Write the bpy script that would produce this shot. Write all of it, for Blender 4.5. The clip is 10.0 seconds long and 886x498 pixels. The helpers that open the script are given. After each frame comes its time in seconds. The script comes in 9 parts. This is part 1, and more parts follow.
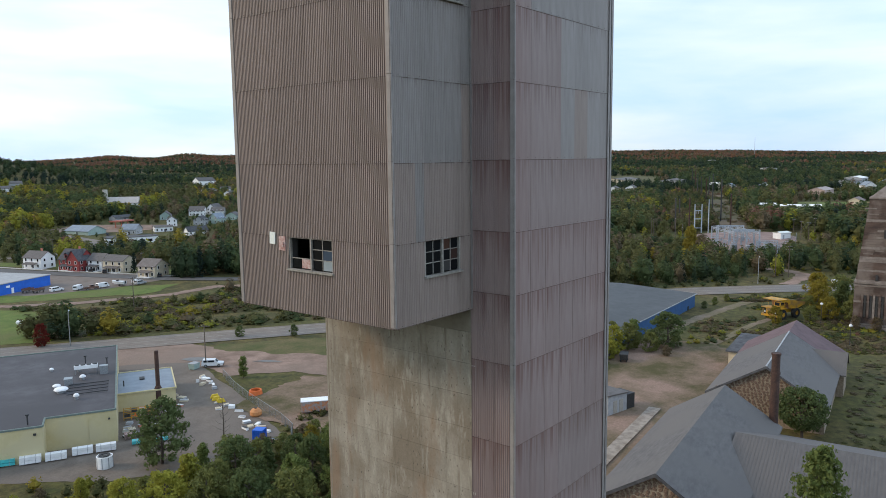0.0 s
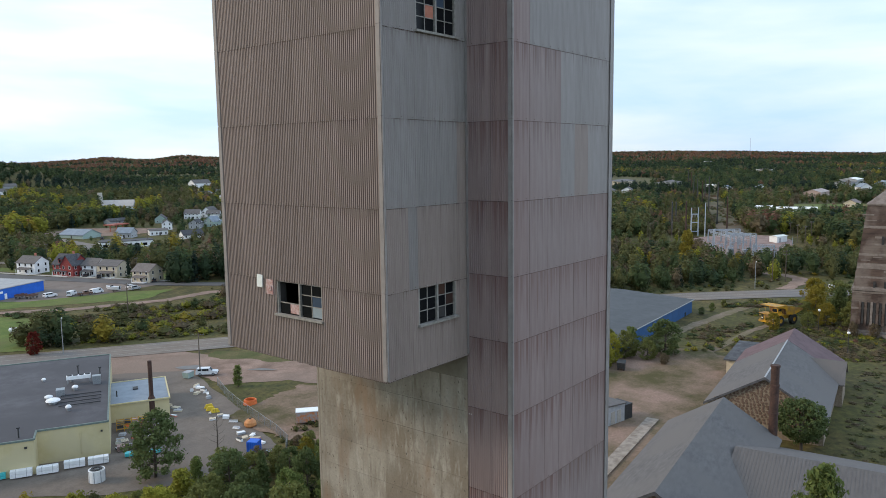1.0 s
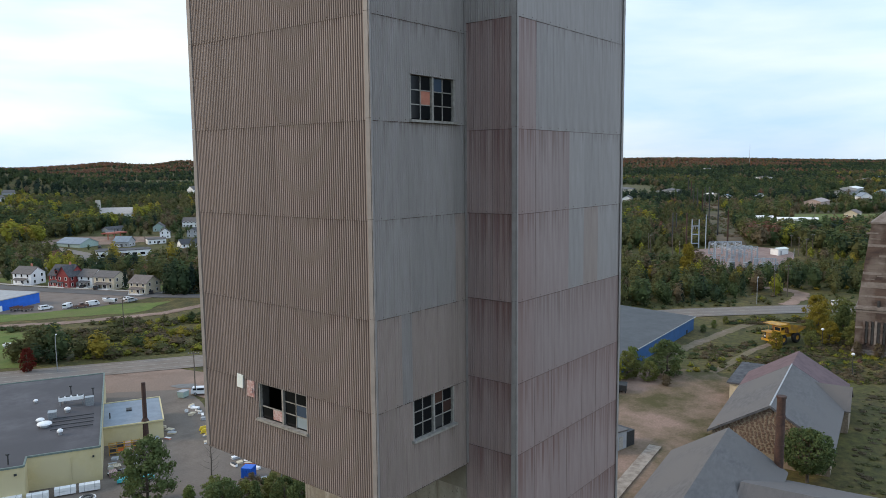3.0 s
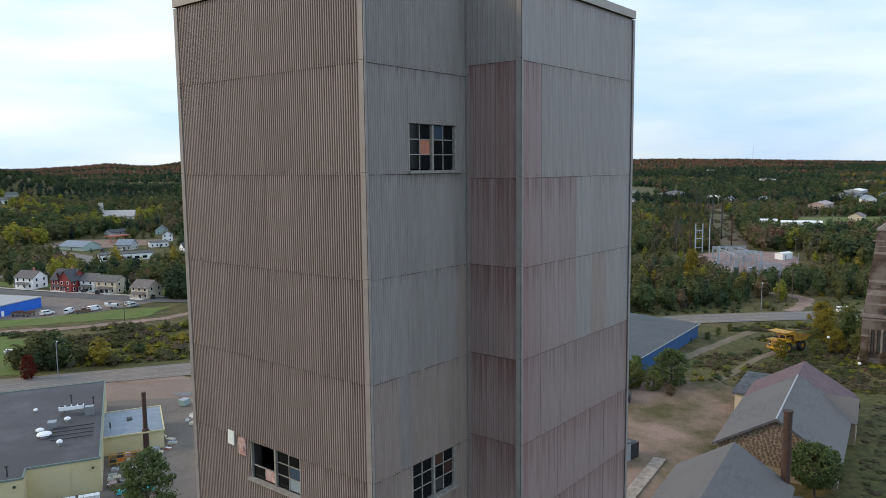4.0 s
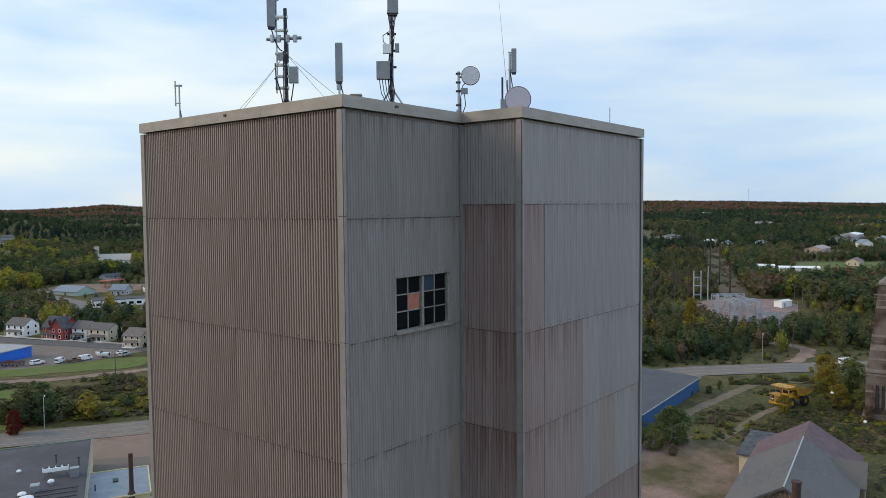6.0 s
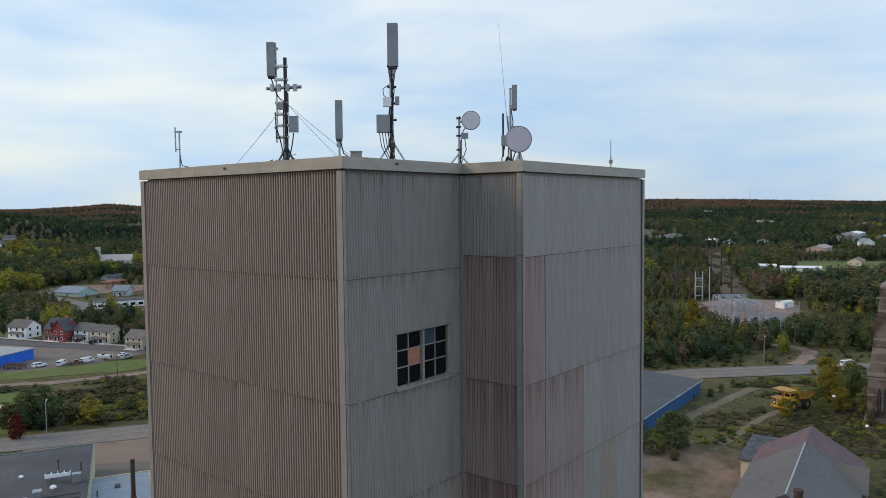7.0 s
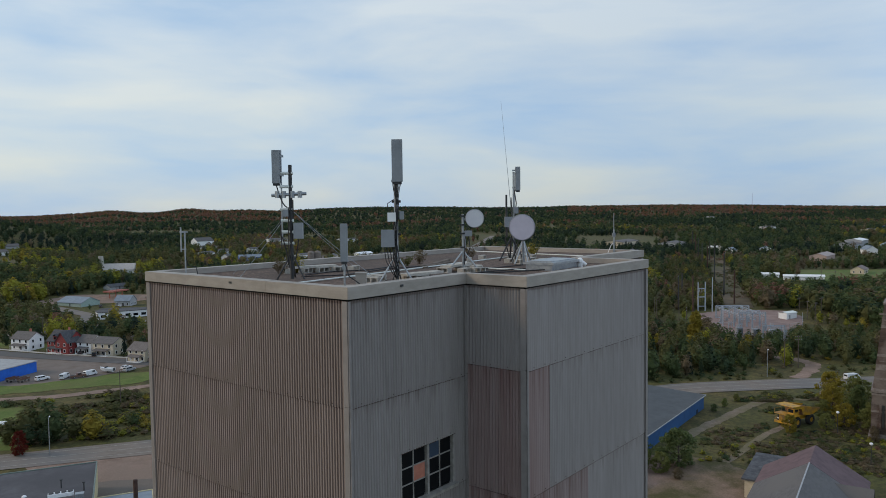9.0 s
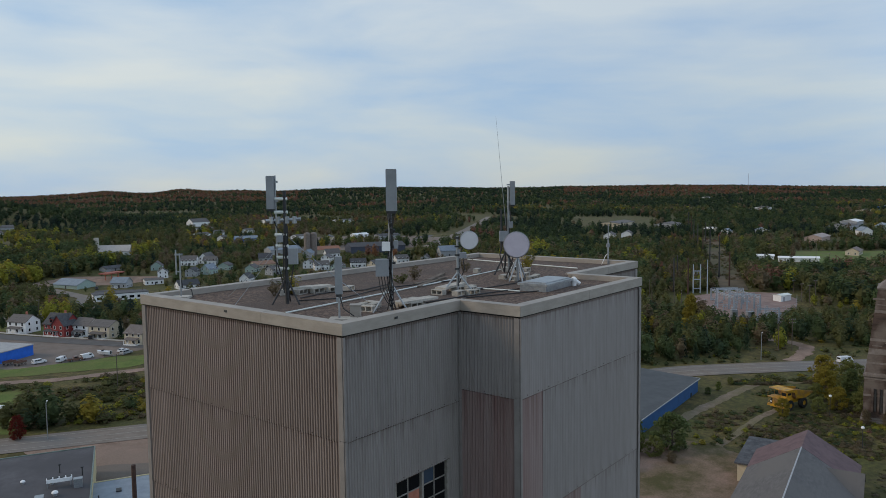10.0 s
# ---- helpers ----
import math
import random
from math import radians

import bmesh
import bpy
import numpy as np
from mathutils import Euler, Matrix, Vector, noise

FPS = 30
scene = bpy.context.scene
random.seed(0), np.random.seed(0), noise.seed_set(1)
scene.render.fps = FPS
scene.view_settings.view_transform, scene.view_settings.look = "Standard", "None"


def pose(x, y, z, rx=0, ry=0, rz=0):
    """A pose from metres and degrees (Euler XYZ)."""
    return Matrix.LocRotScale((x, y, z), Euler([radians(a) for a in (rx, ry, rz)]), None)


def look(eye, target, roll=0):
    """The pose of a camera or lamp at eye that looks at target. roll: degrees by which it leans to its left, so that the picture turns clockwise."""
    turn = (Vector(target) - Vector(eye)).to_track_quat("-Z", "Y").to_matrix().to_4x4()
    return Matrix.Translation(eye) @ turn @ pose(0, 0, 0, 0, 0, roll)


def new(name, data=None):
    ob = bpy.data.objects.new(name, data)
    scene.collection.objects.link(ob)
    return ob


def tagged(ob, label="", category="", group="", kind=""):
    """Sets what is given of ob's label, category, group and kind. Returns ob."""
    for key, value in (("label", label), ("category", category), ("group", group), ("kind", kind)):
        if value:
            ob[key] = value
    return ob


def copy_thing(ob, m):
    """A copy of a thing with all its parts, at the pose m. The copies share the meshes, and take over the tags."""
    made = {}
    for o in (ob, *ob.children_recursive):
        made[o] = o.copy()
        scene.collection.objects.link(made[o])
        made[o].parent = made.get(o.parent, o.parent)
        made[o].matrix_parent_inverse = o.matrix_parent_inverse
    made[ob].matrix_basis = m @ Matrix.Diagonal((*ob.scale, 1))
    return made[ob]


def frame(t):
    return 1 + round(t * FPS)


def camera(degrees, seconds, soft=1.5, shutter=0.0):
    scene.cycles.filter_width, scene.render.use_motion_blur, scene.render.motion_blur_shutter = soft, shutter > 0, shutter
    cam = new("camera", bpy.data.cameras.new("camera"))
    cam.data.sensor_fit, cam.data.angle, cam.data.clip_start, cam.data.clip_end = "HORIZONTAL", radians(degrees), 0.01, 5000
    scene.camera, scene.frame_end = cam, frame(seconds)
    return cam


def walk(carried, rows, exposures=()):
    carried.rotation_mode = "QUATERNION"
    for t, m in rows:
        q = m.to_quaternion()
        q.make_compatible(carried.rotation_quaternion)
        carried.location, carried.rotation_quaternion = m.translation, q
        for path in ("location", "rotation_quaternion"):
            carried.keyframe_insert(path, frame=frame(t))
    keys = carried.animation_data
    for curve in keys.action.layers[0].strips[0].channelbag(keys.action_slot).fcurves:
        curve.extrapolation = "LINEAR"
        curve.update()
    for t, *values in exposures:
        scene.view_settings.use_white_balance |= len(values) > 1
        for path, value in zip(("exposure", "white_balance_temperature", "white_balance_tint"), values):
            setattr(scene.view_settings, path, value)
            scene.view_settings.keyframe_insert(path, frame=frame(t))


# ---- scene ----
cam = camera(62.14, 10.0, soft=0.9)
PATH = [
    (0, (-17.048, -15.850, 42.413), (-1.630, -3.343, 39.996), -0.65),
    (0.5, (-16.503, -15.452, 43.071), (-1.044, -3.008, 40.585), -0.53),
    (1, (-15.992, -15.079, 43.743), (-0.508, -2.649, 41.350), -0.72),
    (1.5, (-15.507, -14.726, 44.464), (0.019, -2.336, 42.139), -0.41),
    (2, (-15.014, -14.352, 45.136), (0.514, -1.942, 42.929), -0.65),
    (2.5, (-14.516, -13.978, 45.784), (1.006, -1.567, 43.539), -0.56),
    (4, (-12.965, -12.863, 47.830), (2.501, -0.379, 45.605), -0.56),
    (4.5, (-12.451, -12.506, 48.524), (3.050, -0.029, 46.517), -0.35),
    (5, (-11.872, -12.083, 49.198), (3.687, 0.331, 47.246), -0.53),
    (5.5, (-11.331, -11.671, 49.881), (4.265, 0.782, 48.579), -1.09),
    (6, (-10.979, -11.476, 50.596), (4.614, 0.997, 49.471), -0.48),
    (7.5, (-10.864, -11.428, 52.602), (4.688, 1.086, 51.366), -0.62),
    (8, (-10.898, -11.433, 53.302), (4.654, 1.073, 51.980), -0.59),
    (8.5, (-10.882, -11.417, 53.959), (4.667, 1.120, 52.930), -0.46),
    (9, (-10.837, -11.376, 54.583), (4.700, 1.177, 53.562), -0.70),
    (9.5, (-10.800, -11.385, 55.187), (4.760, 1.116, 53.916), -0.51),
    (10, (-10.798, -11.425, 55.785), (4.772, 1.029, 54.223), -0.71),
]
walk(cam, [(t, look(eye, target, roll)) for t, eye, target, roll in PATH],
     exposures=((0, -0.08), (4.5, -0.2), (6, -0.38), (8, -0.6), (10, -0.84)))

# ---------------- world and sun ----------------
world = bpy.data.worlds.new("sky")
scene.world = world
world.use_nodes = True
wn, wl = world.node_tree.nodes, world.node_tree.links
wn.clear()
w_out = wn.new("ShaderNodeOutputWorld")
w_bg = wn.new("ShaderNodeBackground")
w_sky = wn.new("ShaderNodeTexSky")
w_sky.sky_type = "NISHITA"
w_sky.sun_disc = False
w_sky.sun_elevation = radians(24)
w_sky.sun_rotation = radians(-40)
w_sky.air_density, w_sky.dust_density, w_sky.ozone_density = 1.0, 1.5, 1.0
w_tc = wn.new("ShaderNodeTexCoord")
w_map = wn.new("ShaderNodeMapping")
w_map.inputs["Rotation"].default_value = (0, 0, radians(38))
w_map.inputs["Scale"].default_value = (1.3, 1.0, 5.0)
w_noise = wn.new("ShaderNodeTexNoise")
w_noise.inputs["Scale"].default_value = 2.3
w_noise.inputs["Detail"].default_value = 9
w_noise.inputs["Roughness"].default_value = 0.5
w_noise.inputs["Distortion"].default_value = 0.2
w_ramp = wn.new("ShaderNodeValToRGB")
w_ramp.color_ramp.elements[0].position, w_ramp.color_ramp.elements[0].color = 0.35, (0, 0, 0, 1)
w_ramp.color_ramp.elements[1].position, w_ramp.color_ramp.elements[1].color = 0.63, (1, 1, 1, 1)
w_sep = wn.new("ShaderNodeSeparateXYZ")
w_grad = wn.new("ShaderNodeValToRGB")
els = w_grad.color_ramp.elements
els[0].position, els[0].color = 0.0, (6.5, 6.7, 6.35, 1)
els[1].position, els[1].color = 0.34, (7.3, 7.85, 8.35, 1)
e = els.new(0.6)
e.color = (5.4, 6.1, 6.9, 1)
w_thin = wn.new("ShaderNodeMixRGB")
w_thin.blend_type = "MIX"
w_thin.inputs[1].default_value = (4.05, 5.5, 7.4, 1)
w_mix = wn.new("ShaderNodeMixRGB")
w_mix.inputs[0].default_value = 0.82
w_bg.inputs["Strength"].default_value = 0.15
wl.new(w_tc.outputs["Generated"], w_map.inputs[0])
wl.new(w_map.outputs[0], w_noise.inputs["Vector"])
wl.new(w_noise.outputs["Fac"], w_ramp.inputs[0])
wl.new(w_tc.outputs["Generated"], w_sep.inputs[0])
wl.new(w_sep.outputs["Z"], w_grad.inputs[0])
wl.new(w_ramp.outputs[0], w_thin.inputs[0])
wl.new(w_grad.outputs[0], w_thin.inputs[2])
wl.new(w_sky.outputs[0], w_mix.inputs[1])
wl.new(w_thin.outputs[0], w_mix.inputs[2])
w_dot = wn.new("ShaderNodeVectorMath")
w_dot.operation = "DOT_PRODUCT"
w_dot.inputs[1].default_value = (-0.55, 0.83, 0)
w_half = wn.new("ShaderNodeMapRange")
w_half.inputs["From Min"].default_value, w_half.inputs["From Max"].default_value = -1.0, 1.0
w_glow = wn.new("ShaderNodeValToRGB")
w_glow.color_ramp.interpolation = "EASE"
els = w_glow.color_ramp.elements
els[0].position, els[0].color = 0.05, (1.9, 1.92, 2.0, 1)
els[1].position, els[1].color = 1.0, (1.22, 1.22, 1.19, 1)
e = els.new(0.33)
e.color = (1.04, 1.12, 1.2, 1)
e = els.new(0.76)
e.color = (1.25, 1.275, 1.27, 1)
w_mul = wn.new("ShaderNodeVectorMath")
w_mul.operation = "MULTIPLY"
wl.new(w_tc.outputs["Generated"], w_dot.inputs[0])
wl.new(w_dot.outputs["Value"], w_half.inputs[0])
wl.new(w_half.outputs[0], w_glow.inputs[0])
wl.new(w_mix.outputs[0], w_mul.inputs[0])
wl.new(w_glow.outputs[0], w_mul.inputs[1])
wl.new(w_mul.outputs[0], w_bg.inputs[0])
wl.new(w_bg.outputs[0], w_out.inputs[0])

sun = new("sun", bpy.data.lights.new("sun", "SUN"))
sun.data.energy, sun.data.angle, sun.data.color = 2.0, radians(14), (1.0, 0.79, 0.58)
sun.matrix_world = look((-60, 72, 46), (0, 0, 0))

# ---------------- materials ----------------


def mat(name, c1, c2=None, rough=0.8, metal=0.0, scale=1.0, detail=6, bump=0.0, bscale=20.0, big=None, bigscale=0.15,
        rnd=0.0, island=0.0, stretch=(1, 1, 1), spec=0.4, speck=0.0, spscale=2.5):
    """Two-scale noise colour, optional large stains, per-object or per-island variation, and relief."""
    m = bpy.data.materials.new(name)
    m.use_nodes = True
    n, l = m.node_tree.nodes, m.node_tree.links
    b = n["Principled BSDF"]
    b.inputs["Roughness"].default_value, b.inputs["Metallic"].default_value = rough, metal
    b.inputs["Specular IOR Level"].default_value = spec
    tc = n.new("ShaderNodeTexCoord")
    mp = n.new("ShaderNodeMapping")
    mp.inputs["Scale"].default_value = stretch
    l.new(tc.outputs["Object"], mp.inputs[0])
    nz = n.new("ShaderNodeTexNoise")
    nz.inputs["Scale"].default_value, nz.inputs["Detail"].default_value, nz.inputs["Roughness"].default_value = scale, detail, 0.68
    l.new(mp.outputs[0], nz.inputs["Vector"])
    rp = n.new("ShaderNodeValToRGB")
    rp.color_ramp.elements[0].position, rp.color_ramp.elements[1].position = 0.38, 0.62
    rp.color_ramp.elements[0].color = (*c1, 1)
    rp.color_ramp.elements[1].color = (*(c2 or c1), 1)
    l.new(nz.outputs["Fac"], rp.inputs[0])
    col = rp.outputs[0]
    if big:
        n2 = n.new("ShaderNodeTexNoise")
        n2.inputs["Scale"].default_value, n2.inputs["Detail"].default_value = bigscale, 5
        l.new(tc.outputs["Object"], n2.inputs["Vector"])
        r2 = n.new("ShaderNodeValToRGB")
        r2.color_ramp.elements[0].position, r2.color_ramp.elements[1].position = 0.42, 0.62
        l.new(n2.outputs["Fac"], r2.inputs[0])
        mx = n.new("ShaderNodeMixRGB")
        mx.inputs[2].default_value = (*big, 1)
        l.new(r2.outputs[0], mx.inputs[0])
        l.new(col, mx.inputs[1])
        col = mx.outputs[0]
    for amount, src in ((rnd, "obj"), (island, "isl")):
        if amount:
            s = n.new("ShaderNodeObjectInfo").outputs["Random"] if src == "obj" else n.new("ShaderNodeNewGeometry").outputs["Random Per Island"]
            mr = n.new("ShaderNodeMapRange")
            mr.inputs["To Min"].default_value, mr.inputs["To Max"].default_value = 1 - amount, 1 + amount
            l.new(s, mr.inputs[0])
            hs = n.new("ShaderNodeHueSaturation")
            l.new(mr.outputs[0], hs.inputs["Value"])
            l.new(col, hs.inputs["Color"])
            col = hs.outputs[0]
    if speck:
        n4 = n.new("ShaderNodeTexNoise")
        n4.inputs["Scale"].default_value, n4.inputs["Detail"].default_value, n4.inputs["Roughness"].default_value = spscale, 4, 0.75
        l.new(tc.outputs["Object"], n4.inputs["Vector"])
        mr = n.new("ShaderNodeMapRange")
        mr.inputs["From Min"].default_value, mr.inputs["From Max"].default_value = 0.32, 0.68
        mr.inputs["To Min"].default_value, mr.inputs["To Max"].default_value = 1 - speck, 1 + speck
        l.new(n4.outputs["Fac"], mr.inputs[0])
        hs = n.new("ShaderNodeHueSaturation")
        l.new(mr.outputs[0], hs.inputs["Value"])
        l.new(col, hs.inputs["Color"])
        col = hs.outputs[0]
    l.new(col, b.inputs["Base Color"])
    if bump:
        n3 = n.new("ShaderNodeTexNoise")
        n3.inputs["Scale"].default_value, n3.inputs["Detail"].default_value = bscale, 5
        l.new(mp.outputs[0], n3.inputs["Vector"])
        bp = n.new("ShaderNodeBump")
        bp.inputs["Strength"].default_value, bp.inputs["Distance"].default_value = bump, 0.03
        l.new(n3.outputs["Fac"], bp.inputs["Height"])
        l.new(bp.outputs[0], b.inputs["Normal"])
    return m


def cladding(name, c1, c2, rust, rustiness, wash=None):
    """Weathered corrugated sheet: streaks that run down from the lap at its top, a painted lap shadow, grime, one tint
    a sheet.
    """
    m = mat(name, c1, c2, rough=0.66, scale=0.9, detail=6, bump=0.1, bscale=40, rnd=0.06, stretch=(2.0, 2.0, 0.3))
    n, l = m.node_tree.nodes, m.node_tree.links
    b = n["Principled BSDF"]
    base = b.inputs["Base Color"].links[0].from_socket
    tc = n.new("ShaderNodeTexCoord")
    mp = n.new("ShaderNodeMapping")
    mp.inputs["Scale"].default_value = (11, 11, 0.3)
    info = n.new("ShaderNodeObjectInfo")
    add = n.new("ShaderNodeVectorMath")
    add.operation = "ADD"
    l.new(tc.outputs["Object"], add.inputs[0])
    sc = n.new("ShaderNodeVectorMath")
    sc.operation = "SCALE"
    sc.inputs["Scale"].default_value = 0.35
    l.new(info.outputs["Location"], sc.inputs[0])
    l.new(sc.outputs[0], add.inputs[1])
    l.new(add.outputs[0], mp.inputs[0])
    nz = n.new("ShaderNodeTexNoise")
    nz.inputs["Scale"].default_value, nz.inputs["Detail"].default_value = 1.0, 6
    l.new(mp.outputs[0], nz.inputs["Vector"])
    sep = n.new("ShaderNodeSeparateXYZ")
    l.new(tc.outputs["Object"], sep.inputs[0])
    fall = n.new("ShaderNodeMapRange")
    fall.inputs["From Min"].default_value, fall.inputs["From Max"].default_value = -0.5, 0.0
    fall.inputs["To Min"].default_value, fall.inputs["To Max"].default_value = 0.0, 0.17
    if wash:
        fall.inputs["From Min"].default_value, fall.inputs["To Max"].default_value = -1.7, 0.26
    l.new(sep.outputs["Z"], fall.inputs[0])
    ad = n.new("ShaderNodeMath")
    ad.operation = "ADD"
    l.new(nz.outputs["Fac"], ad.inputs[0])
    l.new(fall.outputs[0], ad.inputs[1])
    # narrow band just under the lap: rust colour deepens its thin shadow
    lap = n.new("ShaderNodeMapRange")
    lap.inputs["From Min"].default_value, lap.inputs["From Max"].default_value = -0.08, -0.03
    lap.inputs["To Max"].default_value = 0.5 if wash else 0.34
    l.new(sep.outputs["Z"], lap.inputs[0])
    ad2 = n.new("ShaderNodeMath")
    ad2.operation = "ADD"
    l.new(ad.outputs[0], ad2.inputs[0])
    l.new(lap.outputs[0], ad2.inputs[1])
    ad = ad2
    rp = n.new("ShaderNodeMapRange")
    rp.inputs["From Min"].default_value, rp.inputs["From Max"].default_value = 0.6, 0.92
    rp.inputs["To Max"].default_value = rustiness
    l.new(ad.outputs[0], rp.inputs[0])
    if wash:
        mp2 = n.new("ShaderNodeMapping")
        mp2.inputs["Scale"].default_value = (1.1, 1.1, 0.12)
        l.new(add.outputs[0], mp2.inputs[0])
        nw = n.new("ShaderNodeTexNoise")
        nw.inputs["Scale"].default_value, nw.inputs["Detail"].default_value = 1.0, 4
        l.new(mp2.outputs[0], nw.inputs["Vector"])
        rw = n.new("ShaderNodeMapRange")
        rw.inputs["From Min"].default_value, rw.inputs["From Max"].default_value = 0.44, 0.68
        rw.inputs["To Max"].default_value = 0.5
        l.new(nw.outputs["Fac"], rw.inputs[0])
        mw = n.new("ShaderNodeMixRGB")
        mw.inputs[2].default_value = (*wash, 1)
        l.new(rw.outputs[0], mw.inputs[0])
        l.new(base, mw.inputs[1])
        base = mw.outputs[0]
    mx = n.new("ShaderNodeMixRGB")
    mx.inputs[2].default_value = (*rust, 1)
    l.new(rp.outputs[0], mx.inputs[0])
    l.new(base, mx.inputs[1])
    l.new(mx.outputs[0], b.inputs["Base Color"])
    return m


def poured(name):
    """Old board-marked concrete: run-down streaks, pale lime bloom under the joints, rusty stains."""
    m = mat(name, (0.215, 0.192, 0.155), (0.3, 0.272, 0.225), rough=0.92, scale=0.7, detail=10, bump=0.35, bscale=12,
            big=(0.185, 0.155, 0.118), bigscale=0.45, rnd=0.08, stretch=(1.6, 1.6, 0.35), speck=0.1, spscale=9)
    n, l = m.node_tree.nodes, m.node_tree.links
    b = n["Principled BSDF"]
    base = b.inputs["Base Color"].links[0].from_socket
    tc = n.new("ShaderNodeTexCoord")
    mp = n.new("ShaderNodeMapping")
    mp.inputs["Scale"].default_value = (3.6, 3.6, 0.9)
    l.new(tc.outputs["Object"], mp.inputs[0])
    nz = n.new("ShaderNodeTexNoise")
    nz.inputs["Scale"].default_value, nz.inputs["Detail"].default_value, nz.inputs["Roughness"].default_value = 0.9, 7, 0.65
    l.new(mp.outputs[0], nz.inputs["Vector"])
    rp = n.new("ShaderNodeMapRange")
    rp.inputs["From Min"].default_value, rp.inputs["From Max"].default_value = 0.54, 0.7
    rp.inputs["To Max"].default_value = 0.62
    l.new(nz.outputs["Fac"], rp.inputs[0])
    mx = n.new("ShaderNodeMixRGB")
    mx.inputs[2].default_value = (0.4, 0.38, 0.325, 1)
    l.new(rp.outputs[0], mx.inputs[0])
    l.new(base, mx.inputs[1])
    # dark pits and short run-down stains
    col = mx.outputs[0]
    for scale, lo, hi, amount, tint in (((9, 9, 5.5), 0.64, 0.7, 0.75, (0.07, 0.06, 0.045, 1)), ((5, 5, 0.7), 0.57, 0.72, 0.6, (0.13, 0.105, 0.075, 1)), ((1.1, 1.1, 0.35), 0.56, 0.7, 0.55, (0.21, 0.135, 0.085, 1))):
        mp3 = n.new("ShaderNodeMapping")
        mp3.inputs["Scale"].default_value = scale
        l.new(tc.outputs["Object"], mp3.inputs[0])
        n5 = n.new("ShaderNodeTexNoise")
        n5.inputs["Scale"].default_value, n5.inputs["Detail"].default_value = 1.0, 4
        l.new(mp3.outputs[0], n5.inputs["Vector"])
        r5 = n.new("ShaderNodeMapRange")
        r5.inputs["From Min"].default_value, r5.inputs["From Max"].default_value, r5.inputs["To Max"].default_value = lo, hi, amount
        l.new(n5.outputs["Fac"], r5.inputs[0])
        m5 = n.new("ShaderNodeMixRGB")
        m5.inputs[2].default_value = tint
        l.new(r5.outputs[0], m5.inputs[0])
        l.new(col, m5.inputs[1])
        col = m5.outputs[0]
    l.new(col, b.inputs["Base Color"])
    return m


def glass(name, tint=(0.008, 0.009, 0.01)):
    return mat(name, tint, tint, rough=0.15, spec=0.12)


SHEET = cladding("sheet_grey", (0.212, 0.19, 0.178), (0.264, 0.24, 0.228), (0.075, 0.043, 0.032), 0.62)
# rust-stained lower sheets; also carries the warm light painted on the left face
SHEET_WARM = cladding("sheet_stained_warm_lit", (0.222, 0.174, 0.15), (0.27, 0.216, 0.191), (0.08, 0.043, 0.032), 0.68)
SHEET_PINK = cladding("sheet_rust_tinted", (0.215, 0.156, 0.143), (0.255, 0.194, 0.18), (0.105, 0.04, 0.032), 0.78, (0.19, 0.112, 0.097))
SHEET_BLUSH = cladding("sheet_blushed", (0.21, 0.159, 0.147), (0.255, 0.2, 0.186), (0.095, 0.042, 0.032), 0.72, (0.19, 0.125, 0.11))
TRIM = mat("painted_trim", (0.205, 0.185, 0.174), (0.25, 0.228, 0.216), rough=0.55, scale=2, bump=0.1)
FASCIA = mat("roof_fascia", (0.28, 0.25, 0.215), (0.35, 0.315, 0.275), rough=0.6, scale=1.3, bump=0.1, stretch=(1, 1, 3))
CONCRETE = poured("old_concrete")
CONCRETE_DARK = mat("dark_concrete", (0.15, 0.13, 0.1), (0.21, 0.19, 0.15), rough=0.85, scale=0.8, bump=0.3, bscale=12)
# near-black base colour puts the shade of rooms and openings into the material
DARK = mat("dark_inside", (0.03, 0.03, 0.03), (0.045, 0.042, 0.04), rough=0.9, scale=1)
GRAVEL = mat("roof_gravel", (0.05, 0.033, 0.025), (0.17, 0.116, 0.088), rough=0.95, scale=7, detail=8, bump=0.7, bscale=30, big=(0.085, 0.062, 0.05), bigscale=0.5, speck=0.25, spscale=14)
MEMBRANE = mat("roof_membrane", (0.058, 0.054, 0.06), (0.092, 0.088, 0.096), rough=0.75, scale=0.25, detail=8, big=(0.056, 0.053, 0.058), bigscale=0.08)
WINGLASS = glass("dark_pane")
WINGLASS_BLUE = glass("blue_pane", (0.05, 0.07, 0.1))
FRAMEPAINT = mat("window_paint", (0.2, 0.185, 0.165), (0.31, 0.295, 0.265), rough=0.6, scale=6)
BOARD_RED = mat("red_board", (0.36, 0.13, 0.085), (0.44, 0.18, 0.12), rough=0.8, scale=4)
BOARD_PINK = mat("peeled_red_board", (0.33, 0.16, 0.14), (0.5, 0.4, 0.37), rough=0.8, scale=9)
PALE_BOARD = mat("pale_board", (0.62, 0.66, 0.62), (0.72, 0.74, 0.7), rough=0.7, scale=3)
STEEL = mat("galvanised_steel", (0.28, 0.3, 0.32), (0.4, 0.42, 0.43), rough=0.45, metal=0.7, scale=6)
GALV = mat("weathered_galvanised", (0.3, 0.34, 0.39), (0.42, 0.46, 0.5), rough=0.6, metal=0.15, scale=3)
DARKSTEEL = mat("dark_steel", (0.03, 0.032, 0.035), (0.06, 0.06, 0.06), rough=0.6, metal=0.3, scale=5)
ANTENNA = mat("antenna_grey", (0.22, 0.235, 0.25), (0.28, 0.295, 0.31), rough=0.5, scale=2)
DISHPAINT = mat("dish_paint", (0.6, 0.6, 0.63), (0.66, 0.66, 0.68), rough=0.5, scale=3)
DISHPINK = mat("dish_cover", (0.5, 0.46, 0.52), (0.55, 0.51, 0.57), rough=0.6, scale=3)
